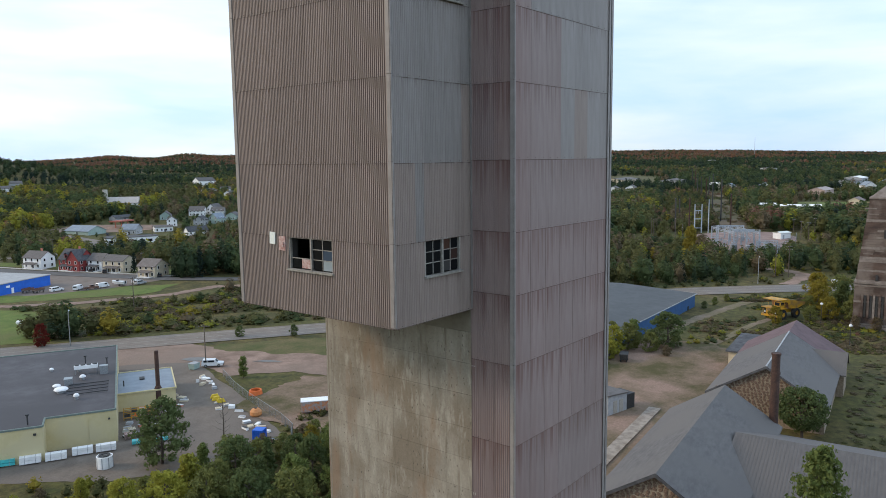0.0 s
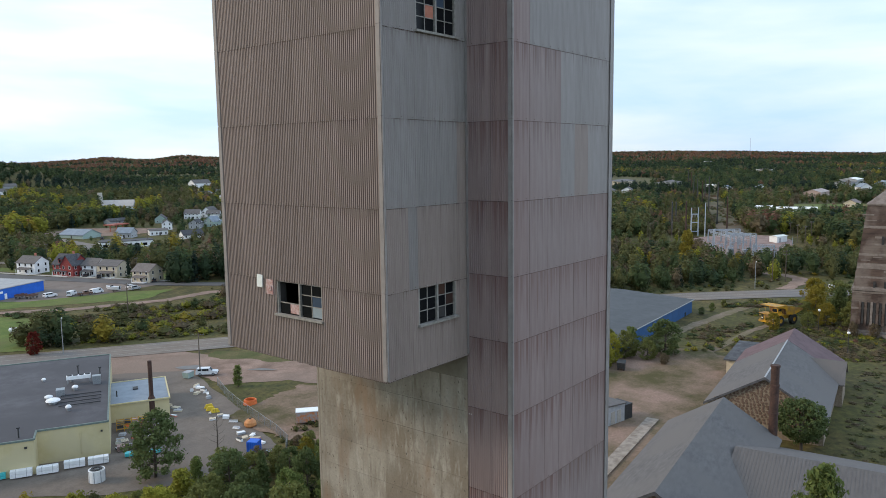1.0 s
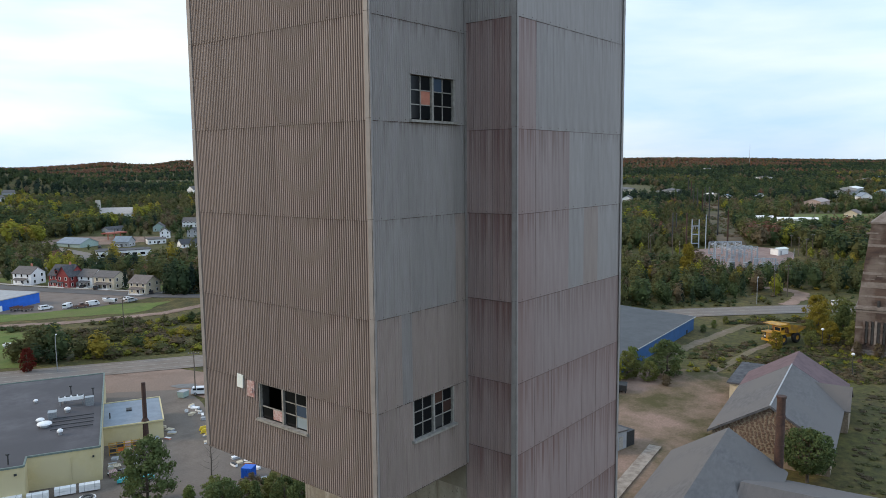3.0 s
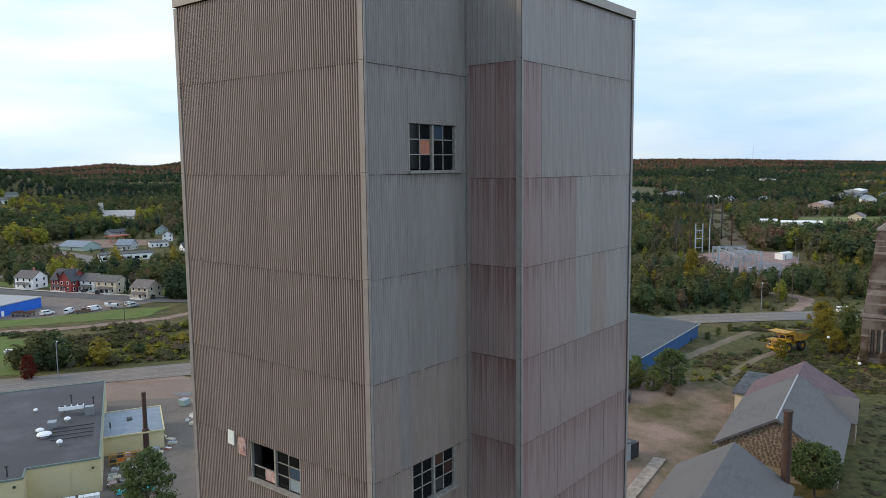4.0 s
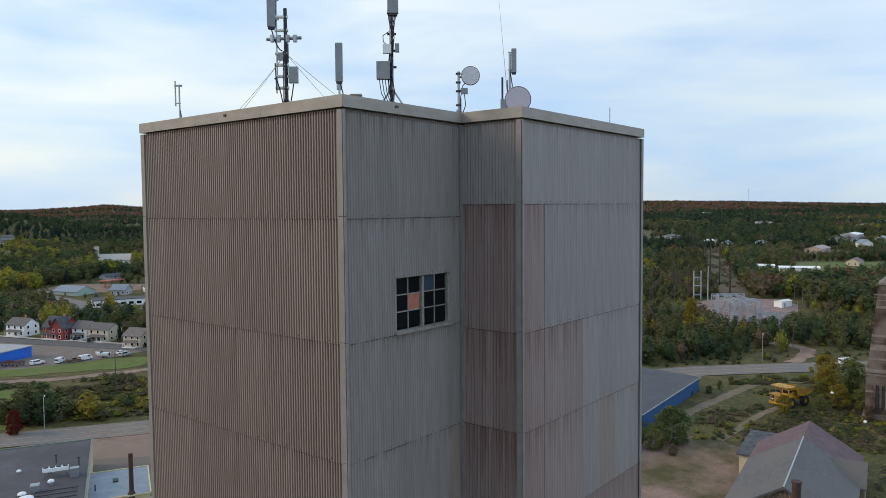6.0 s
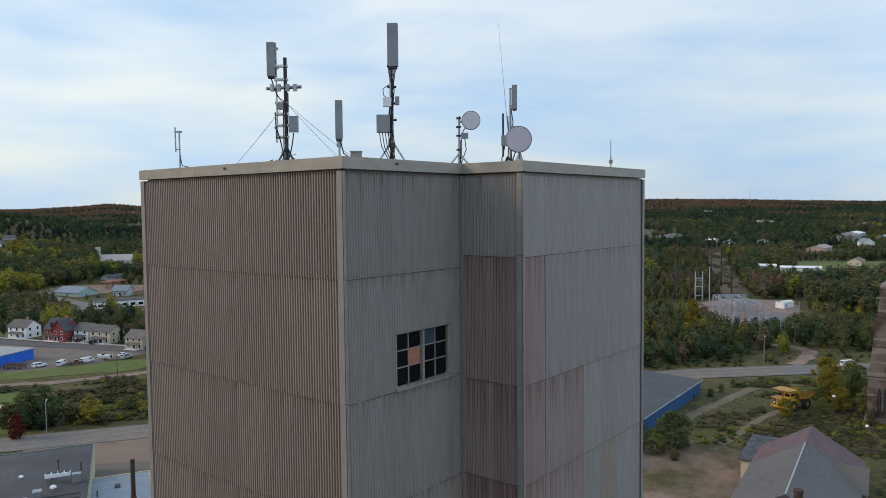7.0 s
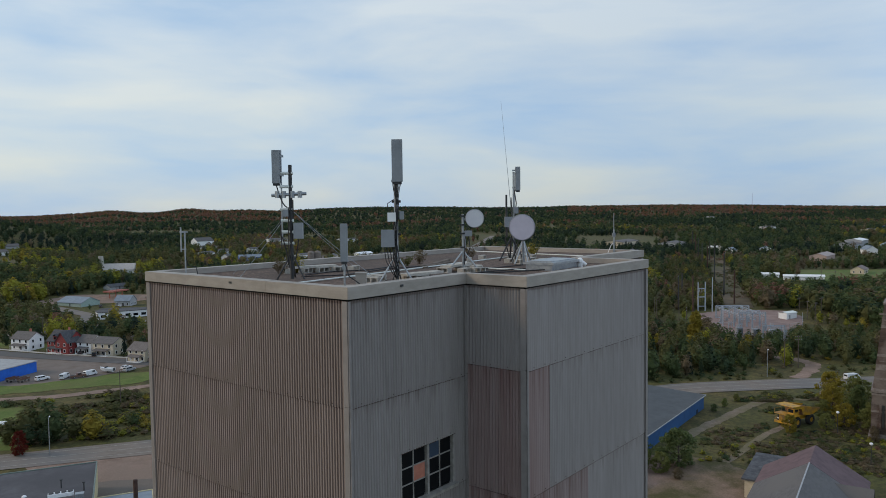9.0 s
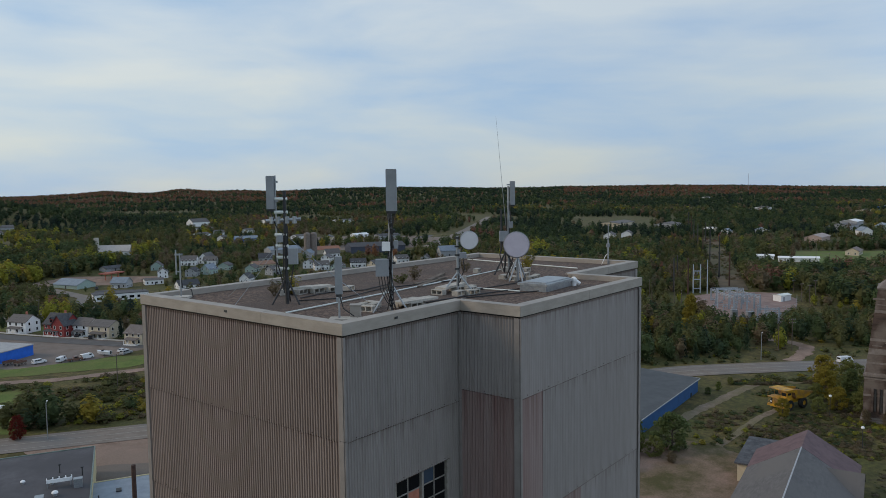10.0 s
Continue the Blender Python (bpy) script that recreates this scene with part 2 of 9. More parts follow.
WHITE = mat("white_paint", (0.74, 0.745, 0.74), (0.83, 0.83, 0.82), rough=0.6, scale=1.5)
CABLE = mat("black_cable", (0.015, 0.015, 0.016), (0.03, 0.03, 0.03), rough=0.6)
BLOCK = mat("concrete_block", (0.34, 0.32, 0.28), (0.46, 0.43, 0.38), rough=0.95, scale=8, bump=0.4, rnd=0.1)
ASPHALT = mat("asphalt", (0.125, 0.1, 0.08), (0.18, 0.148, 0.12), rough=0.92, scale=0.25, detail=9, bump=0.2, bscale=6, big=(0.145, 0.12, 0.1), bigscale=0.05, speck=0.12)
ROADMAT = mat("worn_road", (0.165, 0.134, 0.108), (0.215, 0.18, 0.15), rough=0.9, scale=0.3, detail=9, big=(0.16, 0.148, 0.138), bigscale=0.04)
LINE = mat("road_paint", (0.25, 0.23, 0.2), (0.36, 0.335, 0.3), rough=0.8, scale=2)
DIRT = mat("dirt", (0.16, 0.104, 0.075), (0.3, 0.205, 0.158), rough=0.97, scale=0.16, detail=10, bump=0.4, bscale=2, big=(0.21, 0.15, 0.115), bigscale=0.05, speck=0.16)
DIRTGRASS = mat("dirt_and_grass", (0.07, 0.06, 0.018), (0.255, 0.168, 0.126), rough=0.97, scale=0.065, detail=10, bump=0.4, bscale=2, speck=0.22)
ROOFHALL = mat("dark_metal_roof", (0.041, 0.044, 0.046), (0.064, 0.066, 0.069), rough=0.6, scale=0.3, detail=7)
OLDKERB = mat("stained_concrete", (0.2, 0.16, 0.125), (0.34, 0.29, 0.24), rough=0.95, scale=0.8, detail=8)
TRACK = mat("worn_track", (0.13, 0.098, 0.064), (0.225, 0.17, 0.125), rough=0.97, scale=0.5, detail=10, big=(0.14, 0.118, 0.06), bigscale=0.12, speck=0.2)
HEATH = mat("brown_heath", (0.07, 0.055, 0.03), (0.15, 0.108, 0.066), rough=0.97, scale=0.05, detail=10, big=(0.06, 0.06, 0.02), bigscale=0.012)
GRAVELYARD = mat("grey_gravel", (0.145, 0.112, 0.09), (0.205, 0.164, 0.137), rough=0.97, scale=0.2, detail=10, bump=0.3, bscale=3, big=(0.155, 0.13, 0.112), bigscale=0.05)
PINKGRAVEL = mat("pink_gravel", (0.21, 0.142, 0.122), (0.285, 0.203, 0.178), rough=0.97, scale=0.2, detail=9)
GRASS = mat("dry_grass", (0.04, 0.04, 0.008), (0.115, 0.087, 0.026), rough=0.97, scale=0.14, detail=11, bump=0.6, bscale=1.5, big=(0.066, 0.066, 0.014), bigscale=0.045, speck=0.5, spscale=0.8)
VERGE = mat("rough_verge", (0.06, 0.07, 0.014), (0.125, 0.098, 0.04), rough=0.97, scale=0.12, detail=10, bump=0.4, bscale=2, speck=0.25)
LAWN = mat("lawn", (0.07, 0.11, 0.014), (0.115, 0.15, 0.026), rough=0.95, scale=0.25, detail=8, bump=0.3, bscale=3, big=(0.105, 0.115, 0.028), bigscale=0.07, speck=0.2)
ROOFSLATE = mat("grey_roofing", (0.086, 0.078, 0.075), (0.128, 0.118, 0.113), rough=0.75, scale=0.6, detail=8, bump=0.2, bscale=8, big=(0.12, 0.108, 0.1), bigscale=0.1, stretch=(1, 3, 1))
ROOFRED = mat("reddish_roofing", (0.1, 0.06, 0.062), (0.145, 0.088, 0.09), rough=0.75, scale=0.6, detail=8)
ROOFDARK = mat("dark_shingles", (0.05, 0.05, 0.055), (0.085, 0.085, 0.09), rough=0.85, scale=1.2, rnd=0.15)
ROOFBLUE = mat("blue_grey_metal", (0.16, 0.19, 0.23), (0.21, 0.25, 0.29), rough=0.5, scale=0.4)
YELLOWWALL = mat("pale_yellow_wall", (0.52, 0.44, 0.235), (0.6, 0.52, 0.3), rough=0.8, scale=0.3, detail=8, bump=0.1, big=(0.53, 0.46, 0.28), bigscale=0.2)
BLUEWALL = mat("blue_metal_wall", (0.022, 0.085, 0.22), (0.03, 0.11, 0.27), rough=0.5, scale=0.4)
BRIGHTBLUE = mat("bright_blue_wall", (0.015, 0.11, 0.5), (0.02, 0.14, 0.6), rough=0.5, scale=0.4)
STONEMORTAR = mat("stone_mortar", (0.2, 0.155, 0.11), (0.28, 0.225, 0.165), rough=0.95, scale=3)
FIELDSTONE = mat("fieldstone", (0.07, 0.045, 0.035), (0.2, 0.135, 0.095), rough=0.9, scale=2.5, detail=4, bump=0.4, island=0.45)
# rusty iron; also colours the painted shadow strips under the sheet laps
RUST_AND_LAPSHADE = mat("rusted_steel_and_lap_shade", (0.042, 0.024, 0.019), (0.08, 0.043, 0.032), rough=0.85, scale=1.5, detail=8)
OBELISK = mat("weathered_headframe", (0.05, 0.034, 0.028), (0.105, 0.07, 0.055), rough=0.95, scale=0.35, detail=10, bump=0.3, big=(0.16, 0.128, 0.108), bigscale=0.3, stretch=(0.6, 0.6, 2.4))
PALESTONE = mat("pale_stone", (0.15, 0.122, 0.105), (0.23, 0.195, 0.17), rough=0.9, scale=0.8, detail=8)
WOODPOLE = mat("pole_wood", (0.09, 0.07, 0.055), (0.14, 0.115, 0.09), rough=0.9, scale=3, rnd=0.2)
YELLOWMACHINE = mat("machine_yellow", (0.5, 0.25, 0.012), (0.6, 0.33, 0.02), rough=0.55, scale=1, big=(0.3, 0.17, 0.05), bigscale=0.7)
RUBBER = mat("rubber", (0.018, 0.018, 0.018), (0.03, 0.03, 0.03), rough=0.85, scale=4)
ORANGE = mat("orange_plastic", (0.62, 0.13, 0.03), (0.7, 0.18, 0.05), rough=0.6, scale=2)
TURQ = mat("turquoise_wrap", (0.05, 0.42, 0.44), (0.08, 0.5, 0.5), rough=0.45, scale=2)
REDWALL = mat("red_siding", (0.2, 0.03, 0.03), (0.26, 0.045, 0.04), rough=0.75, scale=1.5)
TANWALL = mat("tan_siding", (0.5, 0.43, 0.31), (0.57, 0.49, 0.37), rough=0.8, scale=1.5)
GREYWALL = mat("grey_siding", (0.3, 0.31, 0.32), (0.38, 0.39, 0.4), rough=0.8, scale=1.5)
STREETDARK = mat("dark_street_asphalt", (0.085, 0.083, 0.083), (0.125, 0.12, 0.118), rough=0.9, scale=0.3, detail=9, big=(0.1, 0.095, 0.09), bigscale=0.05)
TEALWALL = mat("teal_siding", (0.27, 0.36, 0.33), (0.33, 0.42, 0.38), rough=0.8, scale=1.5)
BARK = mat("bark", (0.06, 0.045, 0.035), (0.12, 0.1, 0.08), rough=0.95, scale=5, bump=0.4)


def leafmat(name, c, var=0.16):
    m = mat(name, [v * 0.75 for v in c], [v * 1.2 for v in c], rough=0.8, scale=0.35, detail=3, island=var, rnd=0.12, spec=0.2)
    n, l = m.node_tree.nodes, m.node_tree.links
    b = n["Principled BSDF"]
    tr_ = n.new("ShaderNodeBsdfTranslucent")
    mx = n.new("ShaderNodeMixShader")
    mx.inputs[0].default_value = 0.4
    l.new(b.inputs["Base Color"].links[0].from_socket, tr_.inputs[0])
    l.new(b.outputs[0], mx.inputs[1])
    l.new(tr_.outputs[0], mx.inputs[2])
    l.new(mx.outputs[0], n["Material Output"].inputs[0])
    return m


# the rust tone is lightened, distance haze of the ridge mixed into its colour
LEAF = [leafmat("leaf_dark_green", (0.042, 0.066, 0.032)), leafmat("leaf_green", (0.073, 0.101, 0.04)), leafmat("leaf_olive", (0.11, 0.112, 0.042)),
        leafmat("leaf_yellow", (0.28, 0.225, 0.036)), leafmat("leaf_orange", (0.215, 0.108, 0.055)), leafmat("leaf_rust_hazed", (0.2, 0.107, 0.074)),
        leafmat("leaf_brown_grey", (0.15, 0.118, 0.07)), leafmat("leaf_spruce", (0.024, 0.042, 0.03)), leafmat("leaf_red", (0.14, 0.022, 0.015)),
        leafmat("leaf_lime", (0.24, 0.24, 0.036))]
# growth round the tower: brightened leaf copies, light painted in against crown self-shadow
NEARLEAF = list(LEAF)
for k, nm, c in ((0, "dark_green_lit", (0.115, 0.148, 0.055)), (1, "maple", (0.165, 0.205, 0.06)), (2, "olive_lit", (0.2, 0.212, 0.066)), (6, "brown_grey_lit", (0.19, 0.15, 0.09)), (9, "lime_lit", (0.31, 0.3, 0.05))):
    NEARLEAF[k] = leafmat("leaf_" + nm, c)

# ---------------- mesh helpers ----------------


class Geo:
    """Collects vertices, faces and material numbers for one mesh."""

    def __init__(self):
        self.v, self.f, self.m = [], [], []

    def quad(self, pts, k=0):
        o = len(self.v)
        self.v += [tuple(p) for p in pts]
        self.f.append(tuple(range(o, o + len(pts))))
        self.m.append(k)
        return self

    def box(self, c, s, rz=0.0, k=0, top=1.0, tilt=None):
        """A box of size s centred on c, turned by rz degrees; top scales its upper face."""
        o = len(self.v)
        r = Matrix.Rotation(radians(rz), 3, "Z")
        if tilt is not None:
            r = r @ Euler([radians(a) for a in tilt]).to_matrix()
        for z in (-1, 1):
            g = top if z > 0 else 1.0
            for x, y in ((-1, -1), (1, -1), (1, 1), (-1, 1)):
                p = r @ Vector((x * s[0] / 2 * g, y * s[1] / 2 * g, z * s[2] / 2))
                self.v.append((c[0] + p.x, c[1] + p.y, c[2] + p.z))
        for q in ((3, 2, 1, 0), (4, 5, 6, 7), (0, 1, 5, 4), (1, 2, 6, 5), (2, 3, 7, 6), (3, 0, 4, 7)):
            self.f.append(tuple(o + i for i in q))
            self.m.append(k)
        return self

    def tube(self, a, b, r0, r1=None, n=8, k=0, caps=True):
        a, b = Vector(a), Vector(b)
        r1 = r0 if r1 is None else r1
        w = (b - a).normalized()
        u = w.orthogonal().normalized()
        t = w.cross(u)
        o = len(self.v)
        for p, r in ((a, r0), (b, r1)):
            for i in range(n):
                q = p + (u * math.cos(2 * math.pi * i / n) + t * math.sin(2 * math.pi * i / n)) * r
                self.v.append(tuple(q))
        for i in range(n):
            j = (i + 1) % n
            self.f.append((o + i, o + j, o + n + j, o + n + i))
            self.m.append(k)
        if caps:
            self.f.append(tuple(o + n - 1 - i for i in range(n)))
            self.f.append(tuple(o + n + i for i in range(n)))
            self.m += [k, k]
        return self

    def path(self, pts, r, n=6, k=0):
        """One bent tube along the points, its rings shared."""
        pts = [Vector(p) for p in pts]
        o = len(self.v)
        for i, p in enumerate(pts):
            d = (pts[min(i + 1, len(pts) - 1)] - pts[max(i - 1, 0)]).normalized()
            u = (u - d * u.dot(d) if i else d.cross(Vector((0, 0, 1)) if abs(d.z) < 0.9 else Vector((1, 0, 0)))).normalized()
            w = d.cross(u)
            for j in range(n):
                a = 2 * math.pi * j / n
                self.v.append(tuple(p + r * (math.cos(a) * u + math.sin(a) * w)))
        for i in range(len(pts) - 1):
            for j in range(n):
                b, c = o + i * n + j, o + i * n + (j + 1) % n
                self.f.append((b, c, c + n, b + n))
                self.m.append(k)
        self.f += [tuple(o + j for j in range(n))[::-1], tuple(o + (len(pts) - 1) * n + j for j in range(n))]
        self.m += [k, k]
        return self

    def prism(self, poly, z0, z1, k=0):
        """An upright prism over a counter-clockwise outline."""
        o, n = len(self.v), len(poly)
        self.v += [(x, y, z0) for x, y in poly] + [(x, y, z1) for x, y in poly]
        for i in range(n):
            j = (i + 1) % n
            self.f.append((o + i, o + j, o + n + j, o + n + i))
            self.m.append(k)
        self.f += [tuple(o + n - 1 - i for i in range(n)), tuple(o + n + i for i in range(n))]
        self.m += [k, k]
        return self

    def revolve(self, c, prof, n=16, k=0, axis=None):
        """A lathe of (radius, height) pairs about an axis through c."""
        c = Vector(c)
        q = Vector(axis).to_track_quat("Z", "Y") if axis is not None else Euler((0, 0, 0)).to_quaternion()
        o = len(self.v)
        for r, h in prof:
            for i in range(n):
                a = 2 * math.pi * i / n
                self.v.append(tuple(c + q @ Vector((r * math.cos(a), r * math.sin(a), h))))
        for s in range(len(prof) - 1):
            for i in range(n):
                j = (i + 1) % n
                self.f.append((o + s * n + i, o + s * n + j, o + s * n + n + j, o + s * n + n + i))
                self.m.append(k)
        return self

    def mesh(self, name, mats, smooth=False):
        me = bpy.data.meshes.new(name)
        me.from_pydata(self.v, [], self.f)
        for m in mats if isinstance(mats, (list, tuple)) else [mats]:
            me.materials.append(m)
        if any(self.m):
            me.polygons.foreach_set("material_index", self.m)
        if smooth:
            me.polygons.foreach_set("use_smooth", [True] * len(me.polygons))
        me.update()
        return me


def thing(name, label, category, at=(0, 0, 0), rz=0.0, group="", kind=""):
    ob = new(name)
    ob.matrix_basis = pose(*at, 0, 0, rz)
    return tagged(ob, label, category, group, kind)


def part(name, geo, material, parent, label="", at=None, rz=0.0, smooth=False):
    me = geo if isinstance(geo, bpy.types.Mesh) else geo.mesh(name, material, smooth)
    ob = new(name, me)
    ob.parent = parent
    if at is not None:
        ob.matrix_basis = pose(*at, 0, 0, rz)
    if label:
        ob["label"] = label
    return ob


def single(name, geo, material, label, category, at=(0, 0, 0), rz=0.0, group="", kind="", smooth=False):
    ob = new(name, geo if isinstance(geo, bpy.types.Mesh) else geo.mesh(name, material, smooth))
    ob.matrix_basis = pose(*at, 0, 0, rz)
    return tagged(ob, label, category, group, kind)


rng = random.Random(7)
from mathutils.geometry import delaunay_2d_cdt

# ---------------- the lie of the land ----------------


EYE = Vector((-17.05, -15.85, 42.41))
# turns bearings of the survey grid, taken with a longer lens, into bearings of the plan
BEARING = Matrix(((1.08198, -0.0884, 0.02307), (-0.10556, 1.12111, 0.0255), (0.01276, 0.0037, 1.19776)))


def sd(x, y):
    """Sideways and forward distance from the foot of the flight."""
    x, y = x - EYE.x, y - EYE.y
    return x * 0.636 - y * 0.772, x * 0.772 + y * 0.636


def plan(s, d):
    return EYE.x + s * 0.636 + d * 0.772, EYE.y - s * 0.772 + d * 0.636


def ss(a, b, v):
    t = min(1.0, max(0.0, (v - a) / (b - a)))
    return t * t * (3 - 2 * t)


def land(x, y):
    s, d = sd(x, y)
    east = ss(-10, 50, s)
    z = -6 + 6.3 * ss(-22, 2, s) + 6 * (east * ss(250, 380, d) + (1 - east) * ss(430, 700, d))
    if d > 500:
        a = s / d
        z += 3.0 * noise.noise((x * 0.005, y * 0.005, 0)) * ss(500, 800, d) + 0.012 * min(d - 500, 1200)
        ridge = 54 - 10 * ss(0.46, 0.62, a) - 8 * ss(0.46, 0.56, -a) + 14 * math.exp(-((a + 0.06) / 0.13) ** 2) + 8 * ss(0.05, 0.2, a) * (1 - ss(0.3, 0.5, a))
        ridge += 12 * math.exp(-((a + 0.435) / 0.032) ** 2) + 15 * math.exp(-((a + 0.335) / 0.03) ** 2) + 8 * math.exp(-((a + 0.26) / 0.035) ** 2) + 3 * noise.noise((a * 11, 3, 0))
        z += (ridge - z) * ss(1500, 3200, d)
    z += 40 * math.exp(-((s + 620) / 130) ** 2 - ((d - 950) / 280) ** 2)
    z += 12 * math.exp(-((s + 355) / 100) ** 2 - ((d - 690) / 150) ** 2)
    return z


def xy(s, d):
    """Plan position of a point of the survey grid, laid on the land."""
    low = -8 + 3 * ss(0, 80, s)
    z = low + (0.5 - low) * ss(-22, 2, s) * (1 - ss(238, 272, d))
    z += 42 * math.exp(-((s + 575) / 140) ** 2 - ((d - 1000) / 300) ** 2)
    v = BEARING @ Vector((s * 0.636 + d * 0.772, d * 0.636 - s * 0.772, z - 42.77))
    top = 0.95 * d / max(1e-6, v.x * 0.772 + v.y * 0.636)
    k = min(top, 0.85)
    for _ in range(8):
        drop = EYE.z - land(EYE.x + v.x * k, EYE.y + v.y * k)
        k = 0.5 * k + 0.5 * (min(top, max(0.2, drop / -v.z)) if v.z < 0 else top)
    return EYE.x + v.x * k, EYE.y + v.y * k


def grid_axis():
    out = list(range(-120, 481, 6))
    step = 6.0
    while out[-1] < 4300:
        step *= 1.07
        out.append(out[-1] + min(step, 120))
    step = 6.0
    while out[0] > -2600:
        step *= 1.15
        out.insert(0, out[0] - min(step, 300))
    return out


ax = grid_axis()
g = Geo()
nx = len(ax)
for yy in ax:
    for xx in ax:
        g.v.append((xx, yy, land(xx, yy)))
for j in range(nx - 1):
    for i in range(nx - 1):
        g.f.append((j * nx + i, j * nx + i + 1, (j + 1) * nx + i + 1, (j + 1) * nx + i))
        g.m.append(0)
single("ground", g, GRASS, "uneven dry grassland that rises to low wooded hills", "ground", kind="structure", smooth=True)


def inside(poly, x, y):
    hit = False
    for (x0, y0), (x1, y1) in zip(poly, poly[1:] + poly[:1]):
        if (y0 > y) != (y1 > y) and x < (x1 - x0) * (y - y0) / (y1 - y0) + x0:
            hit = not hit
    return hit


patch_count = []


def patch(name, outline, material, label, category, lift=0.06, cell=3.0, wobble=1.5):
    """Surface laid over the land inside an outline given as (s, d) pairs, with a frayed edge."""
    patch_count.append(name)
    lift = 0.05 + 0.007 * len(patch_count)
    edge = []
    for (a0, b0), (a1, b1) in zip(outline, outline[1:] + outline[:1]):
        n = max(1, int(math.hypot(a1 - a0, b1 - b0) / 1.1))
        for i in range(n):
            s, d = a0 + (a1 - a0) * i / n, b0 + (b1 - b0) * i / n
            ws = wobble * noise.noise((s * 0.12, d * 0.12, 1)) + 0.35 * wobble * noise.noise((s * 0.5, d * 0.5, 4))
            wd = wobble * noise.noise((s * 0.12, d * 0.12, 7)) + 0.35 * wobble * noise.noise((s * 0.5, d * 0.5, 9))
            edge.append(Vector((s + ws, d + wd)))
    ring = [(p.x, p.y) for p in edge]
    s0, s1 = min(p[0] for p in ring), max(p[0] for p in ring)
    d0, d1 = min(p[1] for p in ring), max(p[1] for p in ring)
    fill = []
    step = max(cell, 3.0)
    for i in range(int((s1 - s0) / step) + 1):
        for j in range(int((d1 - d0) / step) + 1):
            s, d = s0 + (i + 0.5) * step, d0 + (j + 0.5) * step
            if inside(ring, s, d):
                fill.append(Vector((s, d)))
    n = len(edge)
    vs, _, fs, _, _, _ = delaunay_2d_cdt(edge + fill, [(i, (i + 1) % n) for i in range(n)], [], 1, 1e-4)
    q = Geo()
    for p in vs:
        x, y = xy(p.x, p.y)
        q.v.append((x, y, land(x, y) + lift))
    for f in fs:
        c = sum((vs[i] for i in f), Vector((0, 0))) / len(f)
        if inside(ring, c.x, c.y):
            a, b, e = (Vector(q.v[i]) for i in f[:3])
            q.f.append(tuple(f) if (b - a).cross(e - a).z > 0 else tuple(f)[::-1])
            q.m.append(0)
    return single(name, q, material, label, category, kind="structure", smooth=True)


def ribbon(name, pts, width, material, label, category, lift=0.14, kind="structure", step=5.0):
    """A strip of ground along (s, d) points."""
    q = Geo()
    line = []
    for (a0, b0), (a1, b1) in zip(pts, pts[1:]):
        n = max(1, int(math.hypot(a1 - a0, b1 - b0) / (step if name != "dirt_track" else 1.5)))
        line += [(a0 + (a1 - a0) * i / n, b0 + (b1 - b0) * i / n) for i in range(n)]
    line.append(pts[-1])
    for i, (s, d) in enumerate(line):
        a, b = line[max(0, i - 1)], line[min(len(line) - 1, i + 1)]
        t = Vector((b[0] - a[0], b[1] - a[1])).normalized()
        for e in (-1, -0.33, 0.33, 1):
            half = width / 2 * (1 + (0.5 * noise.noise((s * 0.35, d * 0.35, 4 * e)) if name == "dirt_track" else 0))
            x, y = xy(s - t.y * e * half, d + t.x * e * half)
            q.v.append((x, y, land(x, y) + lift))
        if i:
            o = 4 * i
            for e in range(3):
                q.f.append((o - 4 + e, o - 3 + e, o + 1 + e, o + e))
                q.m.append(0)
    return single(name, q, material, label, category, kind=kind, smooth=True)


ROAD = [(-420, 60), (-260, 160), (-170, 205), (-115, 225), (-60, 244), (-30, 254), (20, 274), (60, 284), (85, 289), (110, 291.5), (160, 294), (240, 300), (420, 330)]
ribbon("road", ROAD, 14.5, ROADMAT, "worn grey two-lane asphalt road with pale edge lines", "road", 0.16)
for off, nm in ((4.6, "edge"), (-4.6, "edge"), (0.0, "centre")):
    ribbon("road_marking", [(s - off * 0.25, d + off) for s, d in ROAD], 0.28, LINE, "faded painted road line", "road marking", 0.2)

# ---------------- the headframe tower ----------------
TOP, LIP, ROOF = 53.0, 52.74, 52.84
XB, YC, XD, YN, XG, YE = 4.14, -1.82, 11.05, 0.5, 16.0, 7.98
PITCH = 0.086
SHEETW = 12 * PITCH
tower = thing("headframe_tower", "tall grey corrugated mine headframe tower on a concrete shaft", "tower")

# shell behind the sheets, with real openings
IN = 0.07
g = Geo()


def shell_wall(geo, a, b, z0, z1, holes=(), t=0.25):
    """A wall of thickness t from a to b (outer line, outside to the right), cut by holes (u0, u1, z0, z1)."""
    a, b = Vector(a), Vector(b)
    u = (b - a).normalized()
    n = Vector((u.y, -u.x))
    length = (b - a).length
    us = sorted({0.0, length, *[h[0] for h in holes], *[h[1] for h in holes]})
    for u0, u1 in zip(us, us[1:]):
        cuts = sorted((h[2], h[3]) for h in holes if h[0] <= u0 + 1e-6 and h[1] >= u1 - 1e-6)
        z = z0
        for c0, c1 in cuts + [(z1, z1)]:
            if c0 > z:
                m = a + u * (u0 + u1) / 2 - n * t / 2
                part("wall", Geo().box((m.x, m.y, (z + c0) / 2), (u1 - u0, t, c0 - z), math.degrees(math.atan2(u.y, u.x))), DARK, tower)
            z = c1
    return geo


